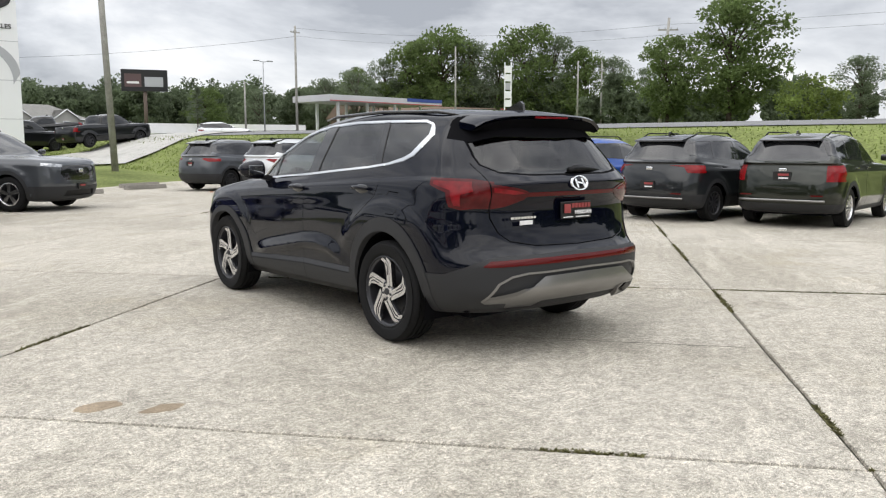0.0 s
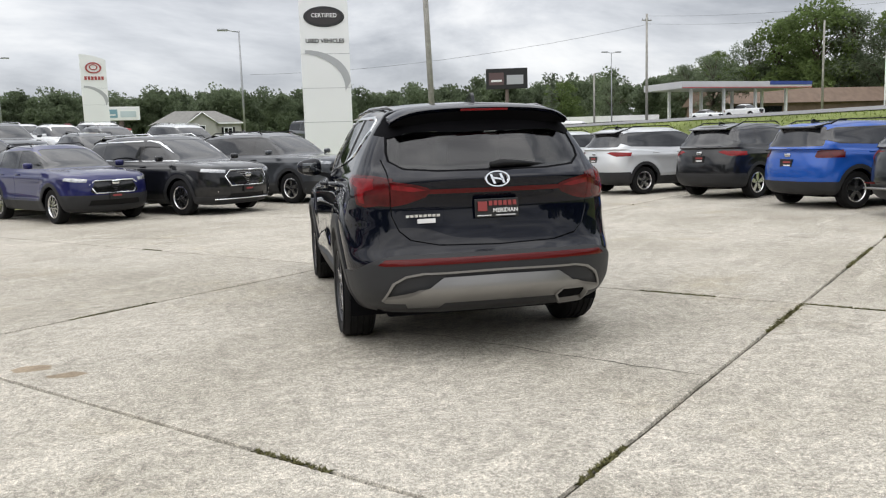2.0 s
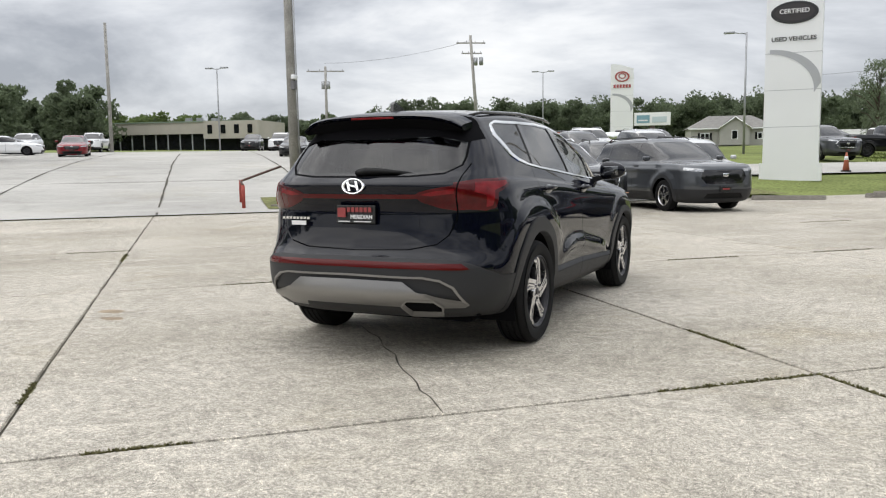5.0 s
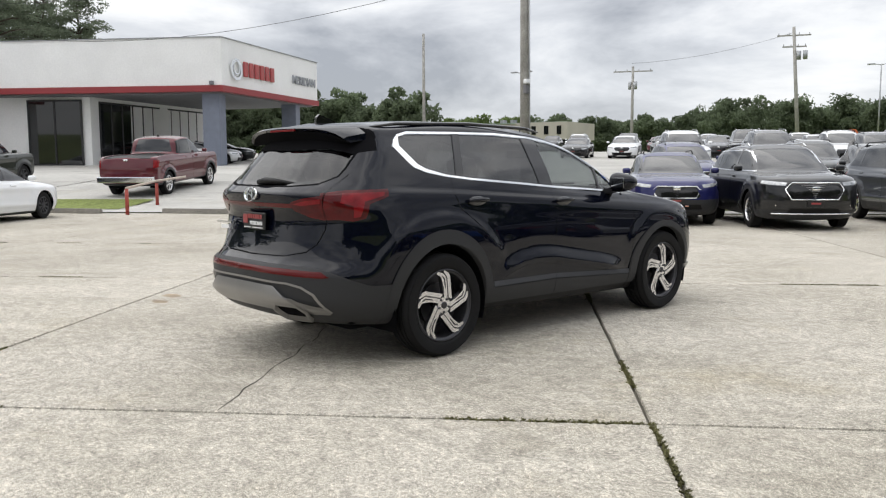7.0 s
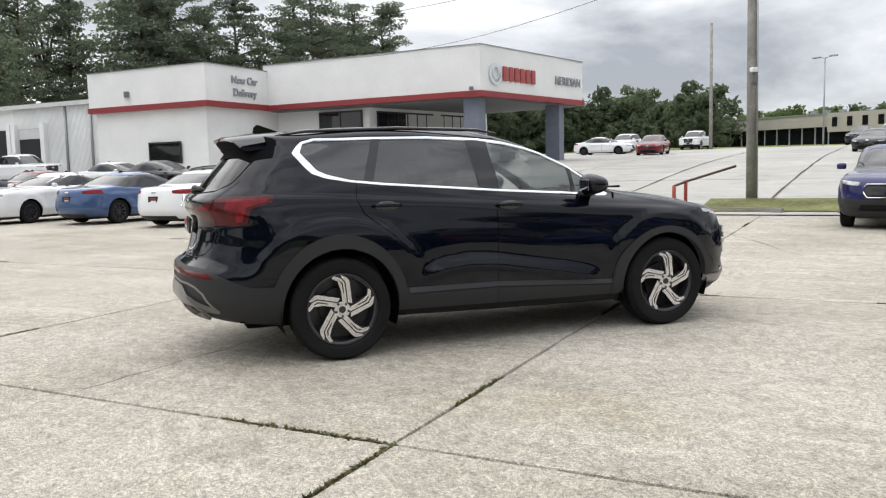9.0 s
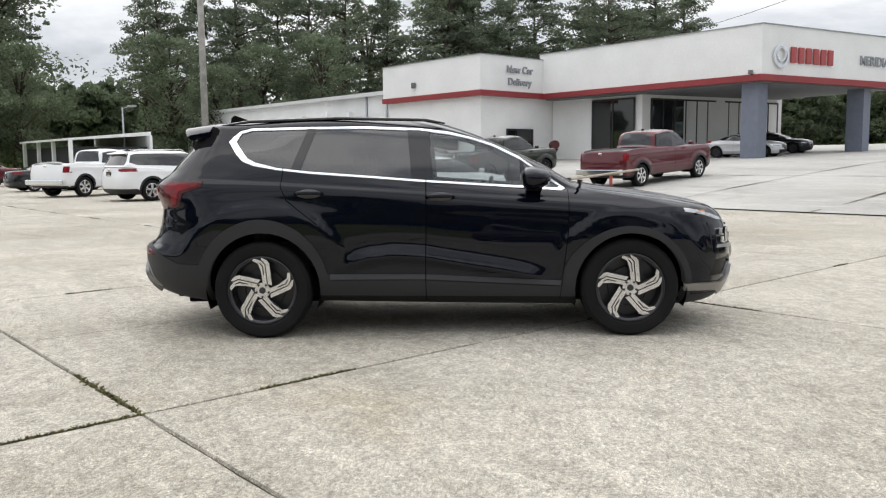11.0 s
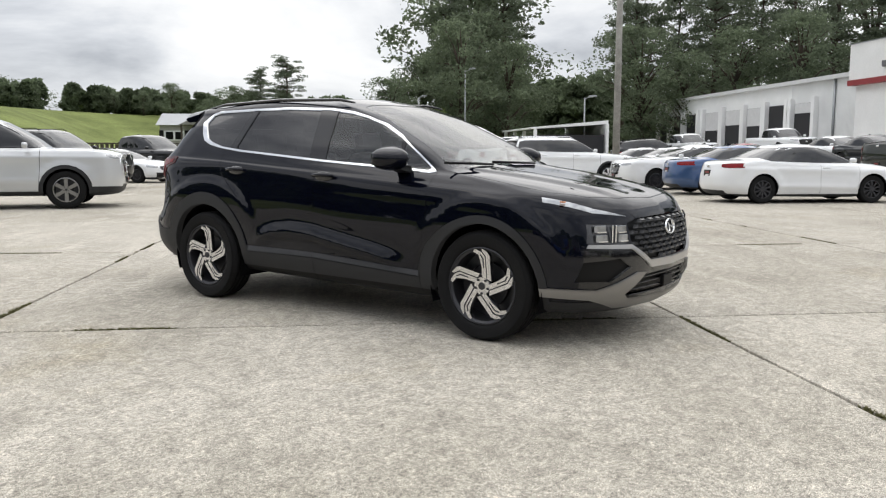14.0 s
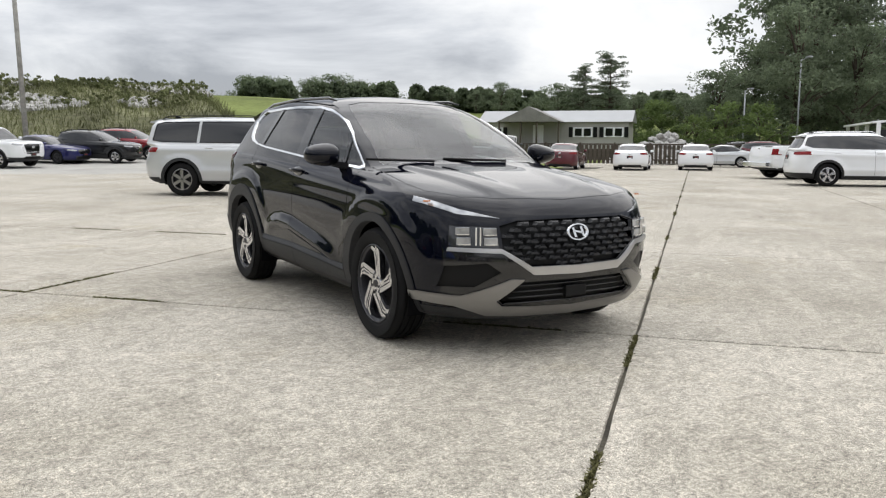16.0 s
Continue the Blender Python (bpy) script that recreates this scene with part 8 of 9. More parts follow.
# ==== signs ====
def pylon(name, c, w, d, h, turn, label, words, bend=0.55):
    """A tall white sign slab with a curved shoulder and a grey swoosh."""
    z0 = terrain(*c) - 0.1
    th = empty(name, pose(c[0], c[1], z0, 0, 0, turn), label, "sign")
    pts = [(-w / 2 - 0.12, 0), (w / 2 + 0.12, 0), (w / 2 + 0.12, 0.7), (w / 2, 0.7), (w / 2, h - bend)]
    for i in range(1, 8):
        f = i / 7
        pts.append((w / 2 - w * f, h - bend + bend * math.sin(f * math.pi / 2)))
    pts += [(-w / 2, 0.7), (-w / 2 - 0.12, 0.7)]
    bm = bmesh.new()
    add_prism(bm, pts, -d / 2, d / 2)
    part("sign_body", bm, M_SIGNW, th, smooth=False)
    for k in range(1, 4):
        part("seam", box_bm((0, 0, 0.7 + (h - 0.7) * k * 0.2), (w + 0.012, d + 0.012, 0.02)), M_SIGNG, th, smooth=False)
    sw, lo = [], []
    zs = h * 0.655
    for i in range(13):
        f = i / 12
        sw.append((-w * 0.42 + w * 0.92 * math.sin(f * math.pi / 2), zs - h * 0.17 * (1 - math.cos(f * math.pi / 2))))
        lo.append((-w * 0.42 + w * 0.92 * math.sin(f * math.pi / 2) - 0.12 * f * w, zs - 0.02 * h - h * 0.17 * (1 - math.cos(f * math.pi / 2)) - 0.03 * h * f))
    for yy in (-d / 2 - 0.012,):
        b2 = bmesh.new()
        add_prism(b2, sw + lo[::-1], yy - 0.01, yy + 0.012)
        part("swoosh", b2, M_SIGNG, th, "grey curved stripe", smooth=False)
    for txt, size, zz, material in words:
        text_part("letters", txt, size, Matrix.Translation((c[0], c[1], z0)) @ Matrix.Rotation(radians(turn), 4, "Z") @ Matrix.Translation((0, -d / 2 - 0.02, zz)) @ Matrix.Rotation(radians(90), 4, "X"), material, th, 0.006)
    return th


M_INK = mat("black_letters", (0.02, 0.02, 0.022), 0.5)
py1 = pylon("used_vehicles_sign", (1.62, 28.9), 2.05, 0.9, 7.9, -2, "tall white sign with black oval and lettering", [("USED VEHICLES", 0.236, 5.55, M_INK)])
bo = bmesh.new()
add_lathe(bo, [(0.0, -0.03), (0.82, -0.03), (0.86, 0.0), (0.0, 0.0)], 40, "y")
o = part("oval_plaque", bo, M_INK, py1, "black oval plaque", smooth=False)
o.matrix_basis = pose(0, -0.47, 6.56) @ Matrix.Diagonal((1, 1, 0.50, 1))
bo = bmesh.new()
add_lathe(bo, [(0.0, -0.03), (0.72, -0.03)], 40, "y")
o = part("oval_field", bo, mat("dark_red_oval", (0.035, 0.030, 0.032), 0.4), py1, smooth=False)
o.matrix_basis = pose(0, -0.475, 6.56) @ Matrix.Diagonal((1, 1, 0.45, 1))
text_part("letters", "CERTIFIED", 0.235, py1.matrix_world @ Matrix.Translation((0, -0.53, 6.60)) @ Matrix.Rotation(radians(90), 4, "X"), M_PLATE_W, py1, 0.006)
py2 = pylon("brand_sign", (-17.9, 86.0), 2.5, 1.0, 9.4, 14, "tall white sign with a red ring mark", [])
bo = bmesh.new()
add_lathe(bo, [(0.62, -0.03), (0.62, 0.02), (0.80, 0.02), (0.80, -0.03)], 32, "y", close=True)
add_lathe(bo, [(0.30, -0.03), (0.30, 0.02), (0.42, 0.02), (0.42, -0.03)], 24, "y", c=(0, 0, 0.1), close=True)
o = part("ring_mark", bo, M_REDTXT, py2, "red ring mark", smooth=False)
o.matrix_basis = pose(0, -0.53, 8.0) @ Matrix.Diagonal((1, 1, 0.72, 1))
for i in range(6):
    part("letter_block", box_bm((-0.82 + i * 0.33, -0.53, 6.95), (0.24, 0.04, 0.36)), M_REDTXT, py2, smooth=False)


def billboard(c, turn, z, w, h, label, colours, leg=True):
    th = empty("billboard", pose(c[0], c[1], 0, 0, 0, turn), label, "billboard")
    z0 = terrain(*c)
    part("panel", box_bm((0, 0, z), (w, 0.4, h), None, 0.04), colours[0], th, smooth=False)
    part("poster_block", box_bm((-w * 0.25, -0.24, z), (w * 0.36, 0.04, h * 0.6), None, 0.01), colours[1], th, smooth=False)
    part("poster_block", box_bm((w * 0.20, -0.24, z - h * 0.06), (w * 0.40, 0.04, h * 0.45), None, 0.01), colours[2], th, smooth=False)
    part("poster_bar", box_bm((-w * 0.25, -0.27, z - h * 0.1), (w * 0.26, 0.02, h * 0.10)), M_PLATE_W, th, smooth=False)
    part("leg", cyl_bm((0, 0.3, z0 - 0.3), (0, 0.3, z - h / 2), 0.35, seg=14), mat("rust_steel", (0.10, 0.075, 0.06), 0.8), th)
    return th


billboard((47.5, 150), -17, 13.6, 8.2, 4.0, "roadside billboard with a dark poster", (M_PLATE, mat("poster_dark", (0.10, 0.06, 0.06), 0.5), M_SIGNG))
billboard((-20.1, 116.3), 6, 6.9, 5.2, 1.9, "pale low billboard among the trees", (M_SIGNW, mat("poster_teal", (0.18, 0.33, 0.40), 0.5), mat("poster_pale", (0.5, 0.58, 0.62), 0.5)))


# ==== poles and lamps ====
def pole(c, h, r, label, material=M_WOODPOLE, arms=(), lean=(0, 0), name="utility_pole", z=None, boxes=0):
    z0 = (terrain(*c) if z is None else z) - 0.25
    th = empty(name, pose(c[0], c[1], z0), label, "pole")
    top = Vector((lean[0], lean[1], h))
    part("shaft", cyl_bm((0, 0, 0), top, r, r * 0.72, 14), material, th)
    for zz, L, turn in arms:
        f = zz / h
        cb = box_bm((top.x * f, top.y * f, zz), (L, 0.12, 0.14), Matrix.Rotation(radians(turn), 3, "Z"))
        part("cross_arm", cb, material, th, smooth=False)
        for s in (-0.45, -0.15, 0.15, 0.45):
            px, py = top.x * f + math.cos(radians(turn)) * L * s, top.y * f + math.sin(radians(turn)) * L * s
            part("insulator", cyl_bm((px, py, zz + 0.07), (px, py, zz + 0.30), 0.05, 0.03, 8), M_GALV, th)
    for i in range(boxes):
        part("transformer", cyl_bm((0.35 - 0.7 * i, 0, h * 0.74), (0.35 - 0.7 * i, 0, h * 0.74 + 0.9), 0.24, seg=12), M_GALV, th)
    return th


def street_lamp(c, h, turn, label, arm=1.4, r=0.09, heads=1, z=None):
    z0 = (terrain(*c) if z is None else z) - 0.2
    th = empty("street_lamp", pose(c[0], c[1], z0, 0, 0, turn), label, "street lamp")
    part("shaft", cyl_bm((0, 0, 0), (0, 0, h), r, r * 0.65, 10), M_GALV, th)
    for k in range(heads):
        s = 1 if k == 0 else -1
        part("arm", cyl_bm((0, 0, h - 0.1), (s * arm, 0, h + 0.05), 0.04, seg=8), M_GALV, th)
        part("lamp_head", box_bm((s * (arm + 0.25), 0, h + 0.05), (0.75, 0.34, 0.14), None, 0.04), M_GALV, th, smooth=False)
    return th


p1 = pole((7.15, 32.6), 13.5, 0.16, "tall weathered lot pole by the driveway", M_WOODPOLE, lean=(-0.35, 0.2))
p2 = pole((-11.65, 13.6), 11.5, 0.15, "weathered wooden pole with a small camera", M_WOODPOLE, lean=(-0.12, 0.0), z=0.2)
part("security_camera", box_bm((0.16, -0.12, 3.85), (0.14, 0.2, 0.14), None, 0.04), M_SIGNW, p2, smooth=False)
part("camera_bracket", box_bm((0.12, -0.10, 3.62), (0.12, 0.16, 0.26), None, 0.02), M_SOFFIT, p2, smooth=False)
part("conduit", cyl_bm((0.19, 0.02, 0.3), (0.10, 0.02, 7.2), 0.022, seg=6), M_GALV, p2)
pole((-30.2, -11.1), 12.5, 0.17, "tall grey lot pole before the trees", M_WOODPOLE)
pole((-0.4, -45.8), 12, 0.15, "tall grey pole below the hill", M_WOODPOLE, lean=(0.3, 0))
pole((-59.5, 51.5), 12.5, 0.18, "plain wooden pole at the upper lot", M_WOODPOLE)
pole((-34.1, 83.0), 13.5, 0.22, "utility pole with cross arm and transformers", M_WOODPOLE, ((12.6, 3.4, 30), (11.4, 2.4, 30)), (-1.0, 0), boxes=2)
pole((-53, 79.5), 10.5, 0.20, "utility pole with cross arm and transformers", M_WOODPOLE, ((9.9, 4.6, 30),), boxes=2)
pole((53, 101), 15.5, 0.20, "wooden utility pole by the filling station", M_WOODPOLE, ((14.6, 1.6, 10),))
pole((45, 101), 7.5, 0.15, "short wooden pole by the filling station", M_WOODPOLE)
pole((71.2, 50.9), 12.0, 0.20, "leaning utility pole beside the road", M_WOODPOLE, ((10.7, 2.2, -40), (9.8, 1.2, -40)), (0.9, -0.2))
pole((64, 78), 11, 0.14, "roadside pole with a round white sign", M_WOODPOLE)
sp = empty("price_sign", pose(71, 75.5, terrain(71, 75.5) - 0.2, 0, 0, -40), "tall narrow white price sign by the road", "sign")
for x in (-0.42, 0.42):
    part("post", box_bm((x, 0, 4.5), (0.16, 0.2, 9.0), None, 0.02), M_SIGNW, sp, smooth=False)
for k in range(5):
    part("sign_panel", box_bm((0, 0, 3.6 + k * 1.12), (0.70, 0.16, 0.92), None, 0.02), M_SIGNW if k != 2 else M_SIGNG, sp, smooth=False)
pole((83, 74), 9.5, 0.14, "wooden pole by the road", M_WOODPOLE)
pole((88, 74), 9.5, 0.14, "wooden pole with lamps by the road", M_WOODPOLE, ((8.3, 2.2, 20),))
street_lamp((-2.3, 55), 8.6, 180, "dark lot lamp on a slim pole", 0.9)
street_lamp((-27.5, 87), 9.2, 10, "double-headed lot lamp on a slim pole", 0.7, heads=2)
street_lamp((-52.2, 58.5), 8.4, 10, "double-headed lot lamp on a slim pole", 0.6, heads=2)
street_lamp((44, 93), 9.5, 0, "double-headed lamp at the filling station", 0.7, heads=2)
street_lamp((-59.7, -39.2), 9.0, 60, "slim curved street lamp before the trees", 1.2)
street_lamp((-57.3, -42.9), 6.5, 60, "short slim street lamp before the trees", 0.9)
street_lamp((-58, -26), 5.6, 60, "short slim street lamp by the workshop", 0.9)


def wire(p, q, sag, r=0.009):
    p, q = Vector(p), Vector(q)
    pts = [p + (q - p) * i / 16 - Vector((0, 0, sag * 4 * (i / 16) * (1 - i / 16))) for i in range(17)]
    tagged(part("overhead_wire", tube_bm(pts, r, 5), M_WIRE), "thin black overhead wire between poles", "wire", "overhead wires")


wire((-11.75, 13.6, 7.55), (-45, -4, 8.9), 0.8)
wire((-11.75, 13.6, 7.35), (-43, 6.5, 8.2), 1.2)
wire((-35.1, 83.0, 15.2), (-53.2, 79.5, 13.3), 0.6, 0.015)
for dz in (0, -1.1):
    wire((72.0, 50.7, 14.6 + dz), (53, 101, 18.2 + dz), 1.2, 0.012)
    wire((72.0, 50.7, 14.6 + dz), (92, -30, 16 + dz), 1.5, 0.012)
wire((53, 101, 17), (-2, 150, 15), 1.5, 0.02)


def rail(pts, post_at, z0, label, h=0.75, m_rail=None):
    """A bent pipe barrier on red posts."""
    th = empty("pipe_barrier", pose(0, 0, 0), label, "barrier")
    part("pipe", tube_bm(pts, 0.035, 8), m_rail or M_REDPIPE, th)
    for x, y in post_at:
        zz = terrain(x, y) - 0.05
        part("post", cyl_bm((x, y, zz), (x, y, zz + h), 0.05, seg=10), M_REDPOST, th)
    return th


M_REDPOST = mat("faded_red_paint", (0.30, 0.05, 0.035), 0.7, vary=0.3, vary_scale=8)
M_RUST = mat("rusty_pipe", (0.10, 0.055, 0.04), 0.8, vary=0.3, vary_scale=6)
rail([(-11.35, 10.75, 0.70), (-12.35, 11.9, 0.78), (-11.95, 13.3, 1.18)], ((-11.35, 10.75), (-12.35, 11.9)), 0, "red posts with a rusty pipe rail", 0.72, M_RUST)
rail([(-16.9, 3.4, 0.72), (-18.9, 5.1, 0.86), (-18.6, 5.9, 0.98)], ((-16.9, 3.4), (-18.9, 5.1)), 0, "faded red and white pipe rail", 0.75, mat("faded_white_pipe", (0.5, 0.42, 0.36), 0.7, vary=0.2, vary_scale=6))


def cone(x, y):
    z = terrain(x, y) + 0.03
    th = empty("traffic_cone", pose(x, y, z), "orange traffic cone with white bands on the drive", "traffic cone")
    orange = mat("cone_orange", (0.36, 0.10, 0.05), 0.6)
    part("base", box_bm((0, 0, 0.03), (0.42, 0.42, 0.06), None, 0.015), M_BLACK, th)
    part("body", cyl_bm((0, 0, 0.06), (0, 0, 0.85), 0.15, 0.035, 16), orange, th)
    part("band", cyl_bm((0, 0, 0.52), (0, 0, 0.68), 0.092, 0.066, 16), M_SIGNW, th)


cone(3.75, 33.5)


# barbecue smoker by the delivery bay wall
M_MAROON = mat("dull_dark_red_paint", (0.09, 0.02, 0.02), 0.6, vary=0.2, vary_scale=4)


def smoker(x, y):
    z = terrain(x, y)
    th = empty("barrel_grill", pose(x, y, z), "dark red barrel grill on folding legs", "grill")
    part("barrel", cyl_bm((-0.55, 0, 1.0), (0.55, 0, 1.0), 0.28, seg=16), M_MAROON, th, angle=40)
    for s in (-0.35, 0.35):
        part("leg", tube_bm([(s - 0.25, -0.25, 0), (s + 0.25, 0.2, 0.75)], 0.025, 6), M_BLACK, th)
        part("leg", tube_bm([(s + 0.25, -0.25, 0), (s - 0.25, 0.2, 0.75)], 0.025, 6), M_BLACK, th)


smoker(-45.3, 6.6)


# parked display plane: orange and white, far down the road
def display_plane(x, y, turn, label, body, tip):
    th = empty("display_plane", pose(x, y, terrain(x, y) + 0.55, 0, 0, turn) @ Matrix.Scale(0.46, 4), label, "aeroplane")
    fb = bmesh.new()
    add_lathe(fb, [(0.05, -6), (0.5, -4.5), (0.75, -1), (0.8, 2), (0.72, 3.2)], 16, "x", c=(0, 0, 1.6))
    part("fuselage", fb, body, th)
    nb = bmesh.new()
    add_lathe(nb, [(0.72, 3.2), (0.55, 5), (0.2, 6.5), (0.0, 6.6)], 16, "x", c=(0, 0, 1.6))
    part("nose", nb, tip, th)
    part("wing", prism_bm([(-0.5, -5.5), (2.0, 0), (-0.5, 5.5), (-1.6, 5.5), (-1.6, -5.5)], 1.3, 1.5, "xy"), body, th, smooth=False)
    part("tail_fin", prism_bm([(-6, 1.6), (-3.8, 1.6), (-5.2, 3.2), (-6.2, 3.2)], -0.1, 0.1), tip, th, smooth=False)
    part("canopy", box_bm((1.5, 0, 2.4), (2.6, 0.7, 0.6), None, 0.25), M_GLASS_BG, th)
    for px, py in ((3.4, 0), (-0.8, 1.6), (-0.8, -1.6)):
        part("gear_leg", cyl_bm((px, py, -1.2), (px, py, 1.4), 0.09, seg=8), M_GALV, th)


M_ORANGE = mat("plane_orange", (0.50, 0.11, 0.03), 0.4)
display_plane(-21.6, 72, 10, "orange display aeroplane with white tail behind parked cars", M_ORANGE, M_ORANGE)
display_plane(-15.6, 72.6, -8, "white display aeroplane with a red nose", M_SIGNW, M_REDTXT)

# ==== trees ====
M_LEAF = leaf_mat("oak_leaves", (0.165, 0.225, 0.080))
M_LEAF_D = leaf_mat("dark_leaves", (0.195, 0.238, 0.150))
M_PINE = leaf_mat("pine_needles", (0.195, 0.232, 0.160), 0.4)
M_SCRUB = leaf_mat("scrub_leaves", (0.19, 0.21, 0.10), 0.5)
# distance haze is mixed into this greyer leaf green
M_FAR = leaf_mat("far_hazy_leaves", (0.155, 0.195, 0.115), 0.15)
M_SHRUB = leaf_mat("bright_shrub_leaves", (0.20, 0.26, 0.075), 0.6)


def leaf_mesh(name, centres, radii, per, size, rnd, material, flat=0.75):
    """Clumps of small bent leaf faces about the centres."""
    n = len(centres) * per
    c0 = np.repeat(np.array(centres), per, axis=0)
    rr = np.repeat(np.array(radii), per)[:, None]
    p = rnd.normal(size=(n, 3))
    p /= np.linalg.norm(p, axis=1)[:, None]
    p *= rnd.uniform(0.25, 1.0, (n, 1)) ** 0.6
    c = c0 + p * rr * np.array((1, 1, flat))
    u = rnd.normal(size=(n, 3))
    u /= np.linalg.norm(u, axis=1)[:, None]
    v = np.cross(u, rnd.normal(size=(n, 3)))
    v /= np.linalg.norm(v, axis=1)[:, None] + 1e-9
    s = size * rnd.uniform(0.6, 1.35, (n, 1))
    mid_ = c + np.cross(u, v) * s * 0.25
    quads = np.stack([c - u * s, mid_ - v * s * 0.55, c + u * s, mid_ + v * s * 0.55], axis=1)
    verts = quads.reshape(-1, 3).tolist()
    faces = np.arange(4 * n).reshape(n, 4).tolist()
    me_ = bpy.data.meshes.new(name)
    me_.from_pydata(verts, [], faces)
    me_.materials.append(material)
    return me_


def tree_model(kind, seed, h, spread, leaf, per, clumps, material):
    """A trunk with tapering limbs, each ending in leaf clumps. Returns trunk and crown meshes."""
    rnd = np.random.RandomState(seed)
    bm = bmesh.new()
    lean = rnd.uniform(-0.03, 0.03, 2) * h
    trunk_top = h * (0.93 if kind == "pine" else 0.62)
    n = 8
    tr = [(lean[0] * (i / n) ** 2 + rnd.uniform(-0.04, 0.04) * (i > 0), lean[1] * (i / n) ** 2 + rnd.uniform(-0.04, 0.04) * (i > 0), trunk_top * i / n) for i in range(n + 1)]
    r0 = h * (0.013 if kind == "pine" else 0.020)
    add_tube(bm, tr, [r0 * (1.15 - 0.95 * i / n) for i in range(n + 1)], 7)
    centres, radii = [], []
    for k in range(clumps):
        if kind == "pine":
            f = 0.36 + 0.64 * (round(rnd.uniform(0, 1) * 13) / 13) + rnd.uniform(-0.015, 0.015)
            z = h * min(1.0, f)
            reach = spread * max(0.08, 1.08 - f) ** 0.55 * rnd.uniform(0.25, 1.0)
            rad = spread * rnd.uniform(0.15, 0.27)
        else:
            f = rnd.uniform(0.12, 1.0)
            z = h * f
            prof = math.sin(math.pi * min(1, (f - 0.02) / 1.02)) ** 0.55
            reach = spread * prof * rnd.uniform(0.25, 1.0)
            rad = spread * rnd.uniform(0.18, 0.36)
        t = rnd.uniform(0, 2 * math.pi)
        bulge = 1 + 0.22 * math.sin(3 * t + seed) + 0.12 * math.sin(5 * t + 2 * seed)
        c = (reach * bulge * math.cos(t), reach * bulge * math.sin(t), z)
        centres.append(c)
        radii.append(rad)
        if k % 3 == 0:
            zb_ = min(trunk_top * 0.97, max(h * 0.2, z - reach * (0.25 if kind == "pine" else 0.8)))
            g_ = zb_ / trunk_top
            root = Vector((lean[0] * g_ * g_, lean[1] * g_ * g_, zb_))
            tip = Vector(c)
            mid_ = (root + tip) / 2 + Vector((0, 0, 0.06 * h * (0.2 if kind == "pine" else 1)))
            add_tube(bm, [root, mid_, tip], [r0 * 0.42, r0 * 0.26, r0 * 0.08], 5)
    trunk = bpy.data.meshes.new("trunk")
    bm.to_mesh(trunk)
    bm.free()
    trunk.materials.append(M_BARK)
    trunk.polygons.foreach_set("use_smooth", [True] * len(trunk.polygons))
    crown = leaf_mesh("crown", centres, radii, per, leaf, rnd, material, 0.38 if kind == "pine" else 0.75)
    return trunk, crown


TREES = {
    "oak": [tree_model("oak", s, 14, 5.6, 0.25, 84, 92, M_LEAF) for s in (1, 2)],
    "dark": [tree_model("oak", s, 16, 5.4, 0.20, 84, 80, M_LEAF_D) for s in (3, 4, 5)],
    "pine": [tree_model("pine", s, 20, 4.9, 0.135, 104, 108, M_PINE) for s in (6, 7, 8, 16)],
    "small": [tree_model("oak", s, 6, 2.4, 0.15, 50, 34, M_LEAF) for s in (9,)],
    "shrub": [tree_model("oak", s, 3, 2.6, 0.14, 50, 36, M_SHRUB) for s in (10,)],
}
HEIGHT = {"oak": 14, "dark": 16, "pine": 20, "small": 6, "shrub": 3}
TREE_LABEL = {"oak": "broad green leafy tree with a full crown", "dark": "tall dark green broadleaf tree in a stand", "pine": "tall pine with a bare trunk and high crown", "small": "small young green tree on the hill", "shrub": "round bright green shrub by the road"}
trnd = random.Random(77)


def tree(kind, x, y, h, spin=None, wide=1.0, z=None):
    tm, cm = trnd.choice(TREES[kind])
    s = h / HEIGHT[kind]
    th = empty("shrub" if kind == "shrub" else "pine_tree" if kind == "pine" else "tree", pose(x, y, (terrain(x, y) if z is None else z) - 0.15, 0, 0, trnd.uniform(0, 360) if spin is None else spin), TREE_LABEL[kind], "shrub" if kind == "shrub" else "tree", "trees")
    for nm, me_ in (("trunk", tm), ("crown", cm)):
        o = new(nm, me_)
        o.parent = th
        o.matrix_basis = Matrix.Diagonal((s * wide, s * wide, s, 1))
    return th


def polar(az, d, ox=6.0, oy=0.0):
    a = radians(az)
    return ox - math.sin(a) * d, oy + math.cos(a) * d


